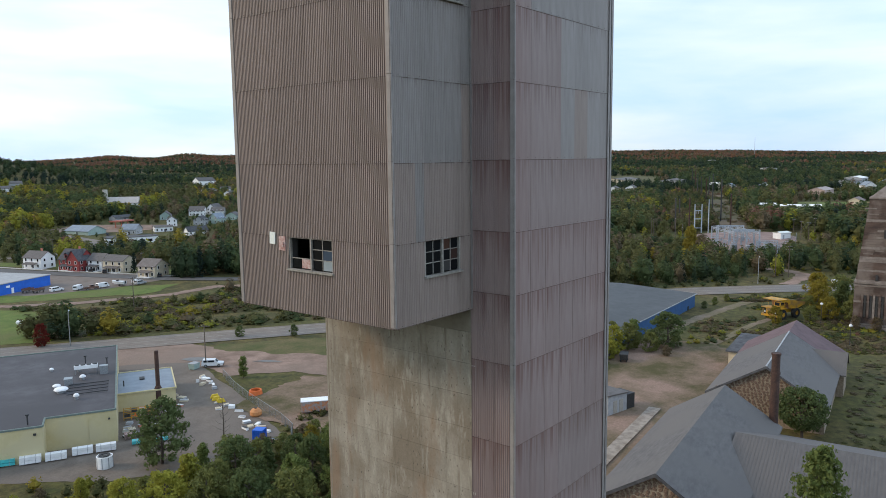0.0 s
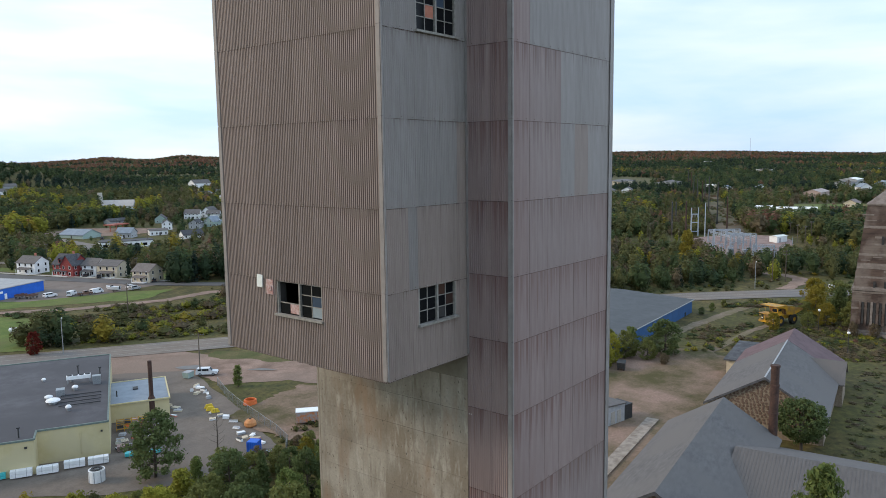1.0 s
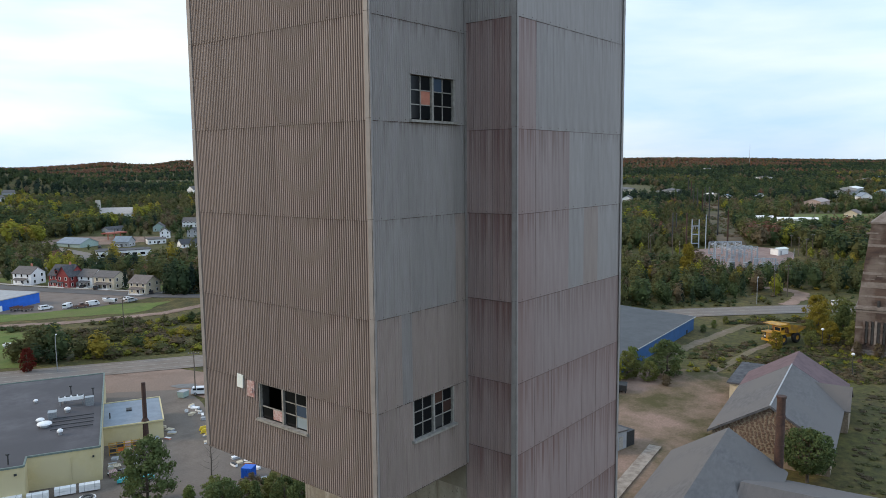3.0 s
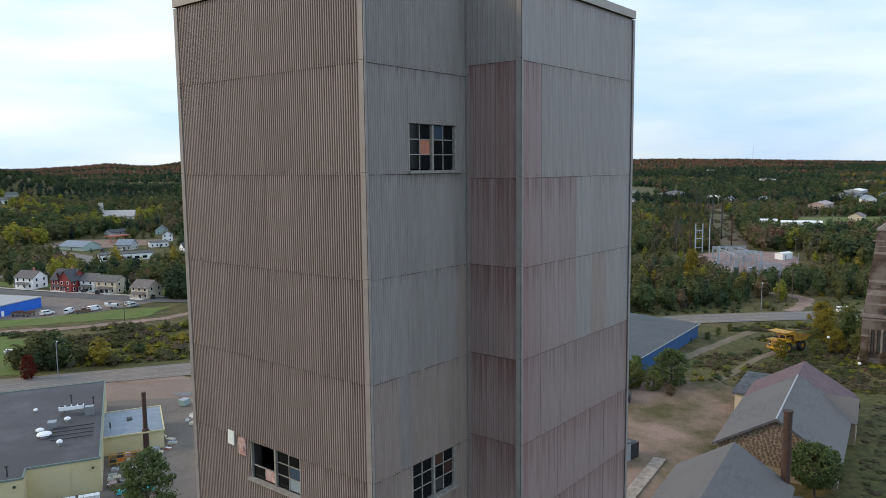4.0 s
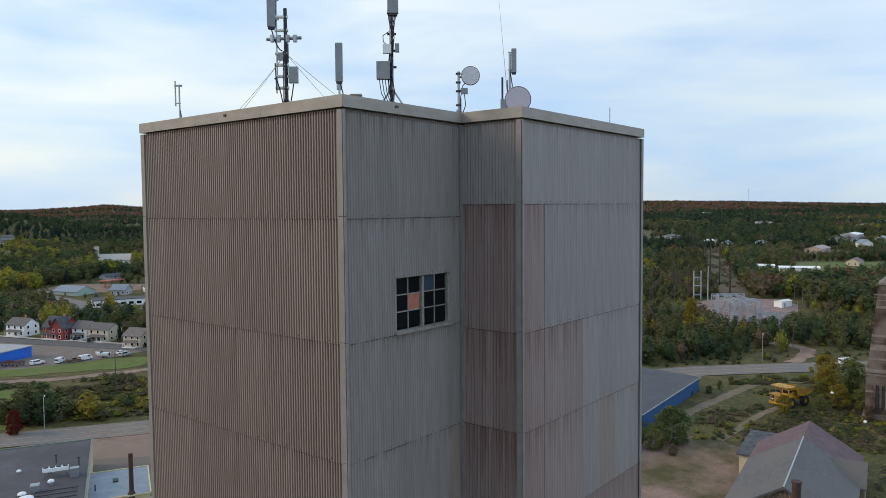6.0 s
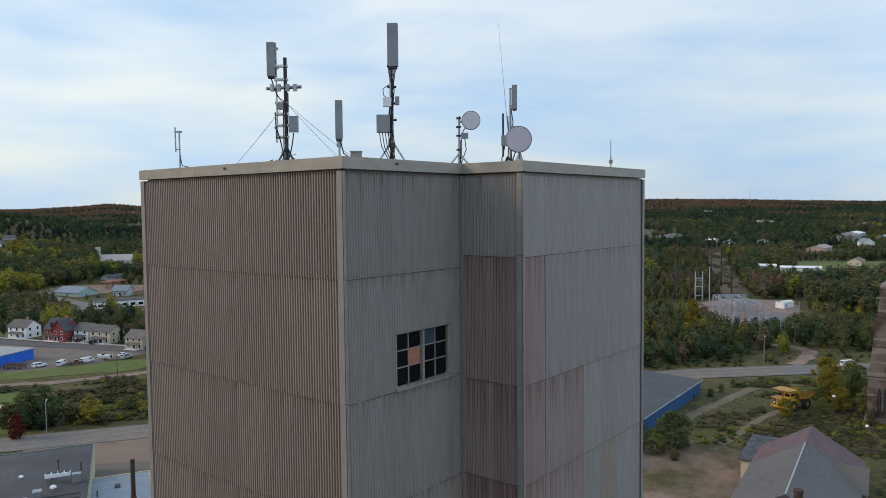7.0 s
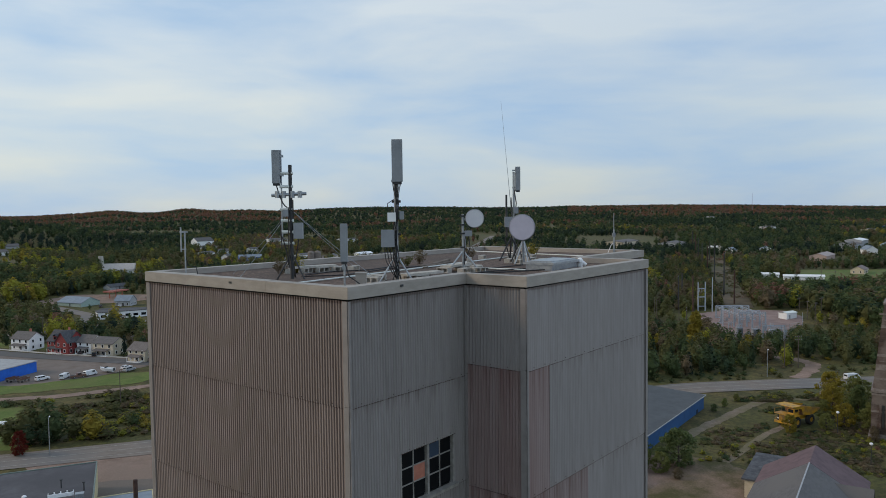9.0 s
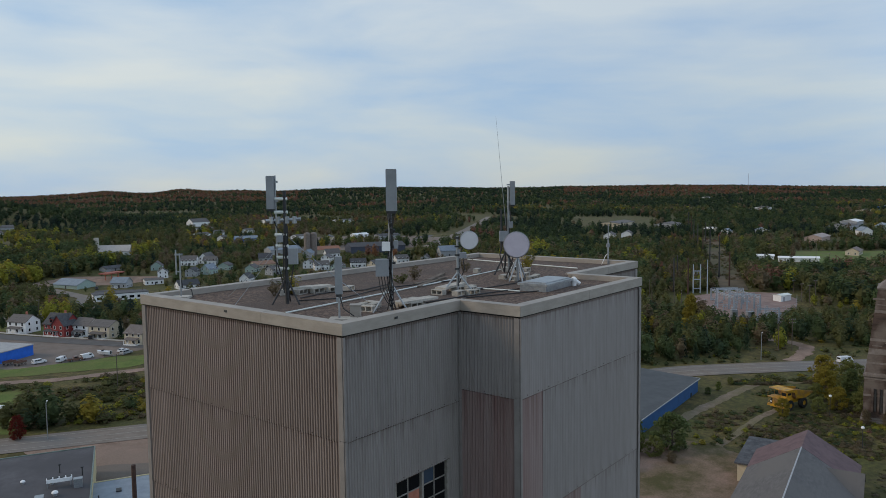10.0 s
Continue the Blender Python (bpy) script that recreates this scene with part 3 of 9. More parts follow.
WIN_L = (YE - 5.12, YE - 2.8, 38.53, 39.74)
WIN_R = (1.48, 3.42, 38.5, 39.76)
WIN_T = (1.53, 3.56, 47.7, 49.02)
o = IN
shell_wall(g, (o, YE - o), (o, o), 37.03, 52.7, [WIN_L])
shell_wall(g, (o, o), (XB + o, o), 37.03, 52.7, [(h[0] - o, h[1] - o, h[2], h[3]) for h in (WIN_R, WIN_T)])
g = Geo()
shell_wall(g, (XB + o, 0.2), (XB + o, YC + o), -1, 52.7)
shell_wall(g, (XB + o, YC + o), (XD - o, YC + o), -1, 52.7)
shell_wall(g, (XD - o, YC + o), (XD - o, YN), -1, 52.7)
shell_wall(g, (XD - o, YN + o), (XG - o, YN + o), -1, 52.7)
shell_wall(g, (XG - o, YN + o), (XG - o, YE - o), -1, 52.7)
shell_wall(g, (XG - o, YE - o), (o, YE - o), 37.03, 52.7)
g = Geo().box((XB / 2 + 0.1, YE / 2, 37.1), (XB - 0.2, YE - 0.25, 0.14))
part("floor_slab", g, CONCRETE_DARK, tower)
part("floor_slab", Geo().box((XB / 2 + 0.1, YE / 2, 46.6), (XB - 0.8, YE - 0.8, 0.2)), CONCRETE_DARK, tower)
# backdrop added behind the windows, its darkness painted on
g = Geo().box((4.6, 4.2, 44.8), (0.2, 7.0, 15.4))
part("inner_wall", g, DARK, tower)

# concrete shaft: lifts of poured panels with open joints
g = Geo().box(((XB + XG) / 2, (YE + 1.0) / 2, 18), (XG - XB - 0.06, YE - 1.1, 38))
g.box((XB + 2.6, 0.6, 18), (5.0, 1.1, 37.9))
part("concrete_core", g, CONCRETE_DARK, tower)
lift_z = [-1, 1.6, 4.3, 7.0, 9.7, 12.4, 15.1, 17.8, 20.5, 23.1, 24.3, 25.4, 26.5, 27.6, 28.8, 30.0, 31.2, 32.4, 33.7, 34.9, 36.1]
cols = [0.02, 1.25, 2.6, 4.0, 5.3, 6.55, 7.8]
for i, (z0, z1) in enumerate(zip(lift_z, lift_z[1:])):
    for y0, y1 in zip(cols, cols[1:]):
        out = 0.03 + rng.uniform(0, 0.0015)
        g = Geo().box((XB + 0.1 - out / 2 - 0.04, (y0 + y1) / 2, (z0 + z1) / 2), (0.14 + out, y1 - y0 - (0.008 if i % 3 == 1 else 0.0015), z1 - z0 - (0.014 if i % 2 else 0.002)))
        part("concrete_panel", g, CONCRETE, tower)
    g = Geo().box(((XB + XG) / 2, YE + 0.0, (z0 + z1) / 2), (XG - XB - 0.1, 0.12, z1 - z0 - 0.014))
    part("concrete_panel", g, CONCRETE, tower)
g = Geo().box((XB + 0.03, YE / 2, 36.56), (0.2, YE - 0.04, 0.9))
part("concrete_band", g, CONCRETE_DARK, tower, "dark concrete band")

lime = random.Random(9)
LIME = mat("lime_bloom", (0.36, 0.345, 0.3), (0.46, 0.44, 0.39), rough=0.95, scale=6)
for zl in lift_z[9:]:
    for _ in range(7):
        y0, wl2 = lime.uniform(0.2, 7.6), lime.uniform(0.15, 0.9)
        if lime.random() < 0.6:
            part("lime_run", Geo().box((XB + 0.1 - 0.126, min(7.7, y0), zl - 0.05 - lime.uniform(0, 0.04)), (0.006, wl2, lime.uniform(0.03, 0.1))), LIME, tower)

sheet_cache = {}
RIB = ((0.0, 1.0), (0.4, 1.0), (0.54, 0.0), (0.86, 0.0))
WAVE = ((0.0, 1.0), (0.17, 0.76), (0.34, 0.24), (0.5, 0.0), (0.66, 0.24), (0.83, 0.76))


def crest(u, depth):
    """Height of the profile at u along the face."""
    f = (u / PITCH + 1e-6) % 1.0
    pts = (*(RIB if depth > 0.04 else WAVE), (1.0, 1.0))
    for (f0, d0), (f1, d1) in zip(pts, pts[1:]):
        if f <= f1:
            return d0 + (d1 - d0) * (f - f0) / (f1 - f0)
    return 1.0


def sheet_mesh(w, h, material, depth, shift=0.0):
    """One sheet: deep trapezoid ribs, or a shallow wave, with screw heads along its lower lap."""
    key = (round(w, 3), round(h, 3), material.name, depth, round(shift, 3))
    if key not in sheet_cache:
        q = Geo()
        us = []
        for k in range(-1, int(math.ceil(w / PITCH)) + 2):
            for f, dep in RIB if depth > 0.04 else WAVE:
                u = (k + f) * PITCH - shift
                if 1e-4 < u < w - 1e-4:
                    us.append((u, dep))
        us.insert(0, (0.0, crest(shift, depth)))
        us.append((w, crest(w + shift, depth)))
        us = [(u, dep * depth + 0.03 - depth / 2) for u, dep in us]
        n = len(us) - 1
        rows = (0.0, -h * 0.5, -h - 0.05)
        for z in rows:
            out = 0.008 * (-z / h)
            for u, dep in us:
                q.v.append((u, -dep - out, z))
        for r in range(2):
            for i in range(n):
                a = r * (n + 1) + i
                q.f.append((a, a + n + 1, a + n + 2, a + 1))
                q.m.append(0)
        # thickness at the lower lip
        k = len(q.v)
        for i in range(n + 1):
            x, y, z = q.v[2 * (n + 1) + i]
            q.v += [(x, y, z), (x, y + 0.008, z)]
        for i in range(n):
            q.f.append((k + 2 * i, k + 2 * i + 1, k + 2 * i + 3, k + 2 * i + 2))
            q.m.append(0)
        for i in range(max(1, round(w / 0.52))):
            u = (i + 0.5) * 0.52
            if u < w - 0.05 and h > 1:
                u = round(u / PITCH) * PITCH + 0.03
                q.box((u, -0.045 - depth / 2, -h + 0.012), (0.014, 0.012, 0.018), k=1)
        # dark strips stand in for the shadow under the lower lap, in rust colour
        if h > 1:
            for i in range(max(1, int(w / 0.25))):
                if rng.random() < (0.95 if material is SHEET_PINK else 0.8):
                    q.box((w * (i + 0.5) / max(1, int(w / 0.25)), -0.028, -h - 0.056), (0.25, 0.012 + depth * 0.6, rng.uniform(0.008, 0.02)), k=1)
        # dark side lap
        if h > 1 and material is SHEET_PINK:
            edge = us[-1][1]
            q.box((w - 0.005, -edge - 0.008, -h / 2), (0.005, 0.004, h), k=1)
        sheet_cache[key] = q.mesh("panel", [material, RUST_AND_LAPSHADE])
    return sheet_cache[key]


stain = random.Random(23)


def clad(a, b, seams, holes=(), pick=None, depth=0.03):
    """Sheets from a to b (outside to the right) between the seams, left out of the holes."""
    a, b = Vector(a), Vector(b)
    u = (b - a).normalized()
    rz = math.degrees(math.atan2(u.y, u.x))
    length = (b - a).length
    edges = {0.0, length, *[h[0] for h in holes], *[h[1] for h in holes]}
    x = SHEETW
    while x < length - 0.3:
        if all(abs(x - e) > 0.25 for e in edges):
            edges.add(x)
        x += SHEETW
    edges = sorted(edges)
    for z1, z0 in zip(seams, seams[1:]):
        for u0, u1 in zip(edges, edges[1:]):
            cuts = [h for h in holes if h[0] <= u0 + 1e-6 and h[1] >= u1 - 1e-6 and h[2] < z1 - 0.1 and h[3] > z0 + 0.1]
            spans = [(z1, z0)]
            if cuts:
                spans = [(z1, cuts[0][3]), (cuts[0][2], z0)]
            for t, w in spans:
                if t - w < 0.12:
                    continue
                material = pick((u0 + u1) / 2, (t + w) / 2) if pick else SHEET
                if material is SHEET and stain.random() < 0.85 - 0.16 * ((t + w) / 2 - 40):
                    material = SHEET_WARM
                p = a + u * u0
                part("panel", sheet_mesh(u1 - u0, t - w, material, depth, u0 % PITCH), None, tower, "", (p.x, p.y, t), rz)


def stained_face(u, z):
    """Rust stain of the wide face: strongest by the corner and lower down."""
    if z > 50.7 or (u > 1.5 and z > 47) or (u > 3.2 and z > 43):
        return SHEET
    if u > 1.5 and (z > 39.9 or (u > 3.3 and z < 33)):
        return SHEET_BLUSH
    return SHEET_PINK


SA = [52.7, 50.42, 47.7, 45.06, 42.36, 39.76, 37.03]
SC = [52.7, 50.72, 47.55, 45.06, 42.43, 39.93, 37.7, 35.18, 32.2, 29.3, 26.4, 23.5, 20.6, 17.7, 14.8, 11.9, 9.0, 6.1, 3.2, 0.2]
# left face browner all over: warm light put into its sheet colour
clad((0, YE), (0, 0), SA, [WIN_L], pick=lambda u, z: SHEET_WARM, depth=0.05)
clad((0, 0), (XB, 0), SA, [WIN_R, WIN_T])
clad((XB, 0), (XB, YC), SC, pick=lambda u, z: SHEET if z > 50.7 else SHEET_PINK)
clad((XB, YC), (XD, YC), SC, pick=stained_face, depth=0.004)
clad((XD, YC), (XD, YN), SC)
clad((XD, YN), (XG, YN), SC)
clad((XG, YN), (XG, YE), SC)
clad((XG, YE), (0, YE), SA)

# corner trims in lengths, proud of the sheets
for (cx, cy), zs, wv in (((0, 0), SA, 0.075), ((XB, YC), SC, 0.075), ((0, YE), SA, 0.08), ((XD, YC), SC, 0.07), ((XG, YN), SC, 0.09)):
    for z1, z0 in zip(zs, zs[1:]):
        s = wv + rng.uniform(-0.004, 0.004)
        sx = 1 if cx in (0, XB) else -1
        sy = -1 if cy == YE else 1
        r = 0.45 * s if (cx, cy) in ((0, 0), (XB, YC)) else s
        g = Geo().box((cx + sx * (r - 0.07), cy - sy * 0.072, (z0 + z1) / 2), (2 * r, 0.022, z1 - z0 - 0.012))
        g.box((cx - sx * 0.072, cy + sy * (s - 0.05), (z0 + z1) / 2), (0.022, 2 * s, z1 - z0 - 0.012))
        part("corner_trim", g, TRIM, tower)
for z1, z0 in zip(SA, SA[1:]):
    part("corner_trim", Geo().box((XB - 0.09, -0.068, (z0 + z1) / 2), (0.1, 0.02, z1 - z0 - 0.02)), TRIM, tower)
g = Geo().tube((XD + 0.12, YC + 0.35, 1), (XD + 0.12, YC + 0.35, 51.9), 0.06, n=10)
part("downpipe", g, WHITE, tower, "pale downpipe")
for z in range(3, 52, 3):
    part("pipe_clip", Geo().box((XD + 0.08, YC + 0.35, z), (0.14, 0.16, 0.06)), DARKSTEEL, tower)

# parapet fascia in lengths, coping, and roof
outline = [(0, YE), (0, 0), (XB, 0), (XB, YC), (XD, YC), (XD, YN), (XG, YN), (XG, YE)]
for (p0, p1) in zip(outline, outline[1:] + outline[:1]):
    a, b = Vector(p0), Vector(p1)
    u = (b - a).normalized()
    n = Vector((u.y, -u.x))
    length = (b - a).length
    cnt = max(1, round(length / 3.0))
    for i in range(cnt):
        e0 = -0.09 if i == 0 else 0.004
        e1 = 0.09 if i == cnt - 1 else -0.004
        u0, u1 = length * i / cnt + e0, length * (i + 1) / cnt + e1
        m = a + u * (u0 + u1) / 2
        ang = math.degrees(math.atan2(u.y, u.x))
        f = m + n * 0.07
        gg = Geo().box((f.x, f.y, (LIP + TOP) / 2), (u1 - u0, 0.05, TOP - LIP), ang)
        c = m - n * 0.07
        gg.box((c.x, c.y, TOP - 0.03 + rng.uniform(0, 0.008)), (u1 - u0, 0.3, 0.05), ang)
        part("fascia", gg, FASCIA, tower)
    m = a + u * length / 2 - n * 0.14
    part("parapet", Geo().box((m.x, m.y, TOP - 0.17), (length - 0.2, 0.16, 0.24), math.degrees(math.atan2(u.y, u.x))), FASCIA, tower)
g = Geo().prism([(0.1, 0.1), (XB + 0.1, 0.1), (XB + 0.1, YC + 0.1), (XD - 0.1, YC + 0.1), (XD - 0.1, YN + 0.1), (XG - 0.1, YN + 0.1), (XG - 0.1, YE - 0.1), (0.1, YE - 0.1)], 52.55, ROOF)
part("roof_deck", g, GRAVEL, tower, "gravelled flat roof")


def tower_window(u0, u1, z0, z1, a, b, panes, sill=True):
    """A two-light window with glazing bars in a wall from a to b; panes maps (column, row) to a material, None for a missing pane."""
    a, b = Vector(a), Vector(b)
    u = (b - a).normalized()
    rz = math.degrees(math.atan2(u.y, u.x))
    p = a + u * u0
    win = part("window", Geo().box(((u1 - u0) / 2, 0.05, z1 - z0 - 0.03), (u1 - u0, 0.16, 0.06)), FRAMEPAINT, tower, "old painted wooden window", (p.x, p.y, z0), rz)
    w, h = u1 - u0, z1 - z0
    for fx, fw in ((0.03, 0.06), (w - 0.03, 0.06), (w / 2, 0.07)):
        part("frame", Geo().box((fx, 0.03, h / 2), (fw, 0.12, h)), FRAMEPAINT, win)
    if sill:
        part("sill", Geo().box((w / 2, -0.06, 0.0), (w + 0.1, 0.16, 0.07), tilt=(4, 0, 0)), FRAMEPAINT, win)
    lw = (w - 0.23) / 2
    for light in range(2):
        x0 = 0.07 + light * (lw + 0.09)
        for c in range(2):
            for r in range(3):
                px, pz = x0 + lw * (c + 0.5) / 2, 0.06 + (h - 0.12) * (r + 0.5) / 3
                mt = panes.get((light * 2 + c, r), WINGLASS)
                if mt is not None:
                    part("pane", Geo().box((px, 0.045, pz), (lw / 2 - 0.03, 0.012, (h - 0.12) / 3 - 0.03)), mt, win)
        broken = panes.get("open") == light
        bars = Geo()
        if not broken:
            bars.box((x0 + lw / 2, 0.04, h / 2), (0.026, 0.04, h - 0.1))
        for r in (1, 2):
            if not broken or r == 1:
                bars.box((x0 + lw / 2, 0.04, 0.06 + (h - 0.12) * r / 3), (lw, 0.04, 0.026))
        part("glazing_bar", bars, FRAMEPAINT, win)
    return win


tower_window(*WIN_L, (0, YE), (0, 0), {(0, 0): WINGLASS, (1, 0): BOARD_PINK, (0, 1): None, (1, 1): None, (0, 2): None, (1, 2): None, (3, 1): WINGLASS_BLUE, (3, 0): mat("clouded_pane", (0.2, 0.25, 0.27), (0.26, 0.3, 0.32), rough=0.4), "open": 0})
tower_window(*WIN_R, (0, 0), (XB, 0), {(2, 0): DARK, (3, 1): glass("brown_pane", (0.05, 0.03, 0.025)), (2, 2): glass("brown_pane", (0.07, 0.04, 0.03))})
tower_window(*WIN_T, (0, 0), (XB, 0), {(1, 1): BOARD_RED, (1, 0): WINGLASS, (2, 2): WINGLASS_BLUE})
part("sign_board", Geo().box((-0.09, 5.98, 39.62), (0.03, 0.3, 0.44), tilt=(3, 0, 0)), PALE_BOARD, tower, "blank pale board")
part("vent_plate", Geo().box((-0.07, 5.45, 39.45), (0.04, 0.36, 0.52)).box((-0.1, 5.4, 39.42), (0.05, 0.12, 0.16)), BOARD_PINK, tower, "rusty metal plate")
for p in ((-0.07, 4.05, 52.9), (1.6, -0.07, 52.9)):
    part("scupper", Geo().box(p, (0.09, 0.09, 0.05)), DARKSTEEL, tower)

# ---------------- stone engine houses ----------------


def gable_roof(geo, x0, x1, half, ze, zr, over=0.6, yc=0.0, t=0.22, k=0):
    """Two sloping slabs along x."""
    for sgn in (-1, 1):
        sl = (zr - ze) / half
        a, b = yc + sgn * (half + over), yc
        za, zb = ze - over * sl, zr
        p = [(x0 - over, a, za), (x1 + over, a, za), (x1 + over, b, zb), (x0 - over, b, zb)]
        if sgn > 0:
            p = [p[1], p[0], p[3], p[2]]
        geo.quad(p, k)
        lo = [(x, y, z - t) for x, y, z in p]
        geo.quad(lo[::-1], k)
        for i in range(4):
            j = (i + 1) % 4
            geo.quad([p[j], p[i], lo[i], lo[j]], k)
    return geo


def gable_walls(geo, x0, x1, half, z0, ze, zr, t=0.4, k=0):
    geo.box(((x0 + x1) / 2, half - t / 2, (z0 + ze) / 2), (x1 - x0 - 2 * t, t, ze - z0), k=k)
    geo.box(((x0 + x1) / 2, -half + t / 2, (z0 + ze) / 2), (x1 - x0 - 2 * t, t, ze - z0), k=k)
    for x in (x0, x1 - t):
        o = len(geo.v)
        prof = [(-half, z0), (half, z0), (half, ze), (0, zr - 0.1), (-half, ze)]
        geo.v += [(x, y, z) for y, z in prof] + [(x + t, y, z) for y, z in prof]
        geo.f += [tuple(o + i for i in (4, 3, 2, 1, 0)), tuple(o + 5 + i for i in range(5))]
        geo.m += [k, k]
        for i in range(5):
            j = (i + 1) % 5
            geo.f.append((o + i, o + j, o + 5 + j, o + 5 + i))
            geo.m.append(k)
    return geo


stone_shapes = []
for k in range(6):
    q = Geo()
    r = random.Random(k)
    prof = []
    for a in range(7):
        rad = r.uniform(0.8, 1.05)
        prof.append((math.cos(a * 2 * math.pi / 7) * rad, math.sin(a * 2 * math.pi / 7) * rad))
    for x, y in prof:
        q.v.append((0.0, x, y))
    for x, y in prof:
        q.v.append((-0.55, x * 0.8, y * 0.8))
    q.v.append((-0.75, 0, 0))
    for i in range(7):
        j = (i + 1) % 7
        q.f += [(i, 7 + i, 7 + j, j), (7 + i, 14, 7 + j)]
        q.m += [0, 0]
    stone_shapes.append(q.mesh("stone", FIELDSTONE))


def stones(parent, x, half, z0, ze, zr, seed, holes=()):
    """Fieldstones over a gable end at x, each of its own."""
    r = random.Random(seed)
    z = zr - 0.4
    count = 0
    while z > z0 + 0.2:
        hw = half - 0.2 if z < ze else (half - 0.2) * (zr - z) / (zr - ze)
        y = -hw + 0.3 + r.uniform(0, 0.3)
        while y < hw - 0.2 and count < 300:
            if not any(h[0] < y < h[1] and h[2] < z < h[3] for h in holes):
                ob = part("stone", stone_shapes[r.randrange(6)], None, parent)
                ob.matrix_basis = Matrix.LocRotScale((x + 0.02, y, z + r.uniform(-0.08, 0.08)), Euler((r.uniform(0, 6), 0, 0)), (0.14, r.uniform(0.27, 0.38), r.uniform(0.2, 0.29)))
                count += 1
            y += r.uniform(0.5, 0.72)
        z -= 0.45


# front engine house: main range and a wing
RZ = 7.0
eng = thing("engine_house", "long fieldstone engine house with grey gabled roofs", "building", (54.0, 13.3, 0.3), RZ)
part("wall", gable_walls(Geo(), 0, 34, 7.2, -1, 4.9, 9.2), STONEMORTAR, eng)
part("roof", gable_roof(Geo(), 0, 34, 7.2, 4.9, 9.4), ROOFSLATE, eng, "grey roof of main range")
g = Geo()
for sgn in (-1, 1):
    g.quad([(-0.75, sgn * 7.8, 4.2), (-0.75, 0, 9.1), (-0.75, 0, 9.5), (-0.75, sgn * 7.8, 4.6)][::sgn])
    g.quad([(-0.66, sgn * 7.8, 4.2), (-0.66, 0, 9.1), (-0.66, 0, 9.5), (-0.66, sgn * 7.8, 4.6)][::-sgn])
part("bargeboard", g, ROOFDARK, eng)
part("arched_window", Geo().revolve((-0.06, 0.2, 4.9), [(0.02, 0.0), (1.0, 0.0), (1.0, 0.12), (0.02, 0.12)], 18, axis=(-1, 0, 0)).box((-0.1, 0.2, 4.2), (0.1, 1.9, 1.4)), DARK, eng)
stones(eng, 0, 7.2, -0.5, 4.9, 9.2, 3, [(-1.3, 1.7, 3.3, 6.2)])
# wing across, ridge towards the south
wing = Geo()


def cross_roof(geo, xc, half, y0, y1, ze, zr, t=0.2):
    for sgn in (-1, 1):
        p = [(xc + sgn * (half + 0.5), y0, ze), (xc, y0, zr), (xc, y1, zr), (xc + sgn * (half + 0.5), y1, ze)]
        if sgn < 0:
            p = p[::-1]
        p = p[::-1]
        geo.quad(p)
        lo = [(x, y, z - t) for x, y, z in p]
        geo.quad(lo[::-1])
        for i in range(4):
            j = (i + 1) % 4
            geo.quad([p[j], p[i], lo[i], lo[j]])
    return geo


cross_roof(wing, 21.0, 13.2, -46, -4, 3.4, 7.6)
part("roof", wing, ROOFSLATE, eng, "ribbed grey roof of wing")
for i in range(104):
    y = -45.6 + i * 0.4
    sl = 4.2 / 13.7
    part("roof_rib", Geo().box((14.15, y, 5.56), (14.2, 0.03, 0.014), tilt=(0, -math.degrees(math.atan(sl)), 0)), ROOFSLATE, eng)
part("wall", Geo().box((21, -25, 1.2), (25.6, 41, 4.6)), STONEMORTAR, eng)
# low stone wall and kerb beside the yard
single("kerb_wall", Geo().box((12, 13.2, 0.0), (68, 2.0, 0.6)), OLDKERB, "long pale concrete retaining kerb beside the yard", "wall", (54.0, 13.3, 0.3), RZ)

# rear engine house
eng2 = thing("engine_house", "fieldstone engine house with a grey and reddish gabled roof", "building", (101.3, 15.4, 0.3), RZ)
part("wall", gable_walls(Geo(), 0, 37, 8.4, -1, 4.6, 9.4), STONEMORTAR, eng2)
g = gable_roof(Geo(), 0, 26, 8.4, 4.6, 9.6)
part("roof", g, ROOFSLATE, eng2, "grey roof half")
g = gable_roof(Geo(), 27.3, 37, 8.4, 4.6, 9.605)
part("roof", g, ROOFRED, eng2, "reddish roof half")
cross = Geo()
cross_roof(cross, 25.0, 4.4, -9.9, -2.5, 4.2, 7.2)
part("roof", cross, ROOFSLATE, eng2)
part("wall", Geo().box((25, -7.2, 1.4), (7.8, 4.8, 5.2)), STONEMORTAR, eng2)
stones(eng2, 0, 8.4, 0.0, 4.6, 9.4, 5)
g = Geo()
for sgn in (-1, 1):
    g.quad([(-0.7, sgn * 9, 3.9), (-0.7, 0, 9.3), (-0.7, 0, 9.7), (-0.7, sgn * 9, 4.3)][::sgn])
part("bargeboard", g, ROOFDARK, eng2)
part("ridge_cap", Geo().box((13, 0, 9.66), (27, 0.22, 0.08)), GREYWALL, eng2, "pale worn ridge cap")
ann = thing("lean_to", "low flat-roofed store beside the engine house", "building", (139.0, 26.8, 0.3), RZ)
part("wall", Geo().box((-1.0, 0.6, 1.5), (16, 7.7, 4)), TANWALL, ann)
part("roof", Geo().box((-1.0, 0.6, 3.7), (17, 8.7, 0.3)), mat("weathered_metal_roof", (0.07, 0.072, 0.078), (0.125, 0.128, 0.135), rough=0.95, scale=0.5, detail=5, spec=0.1), ann)
part("opening", Geo().box((-9.05, 0.4, 1.6), (0.16, 1.4, 1.1)), DARK, ann)
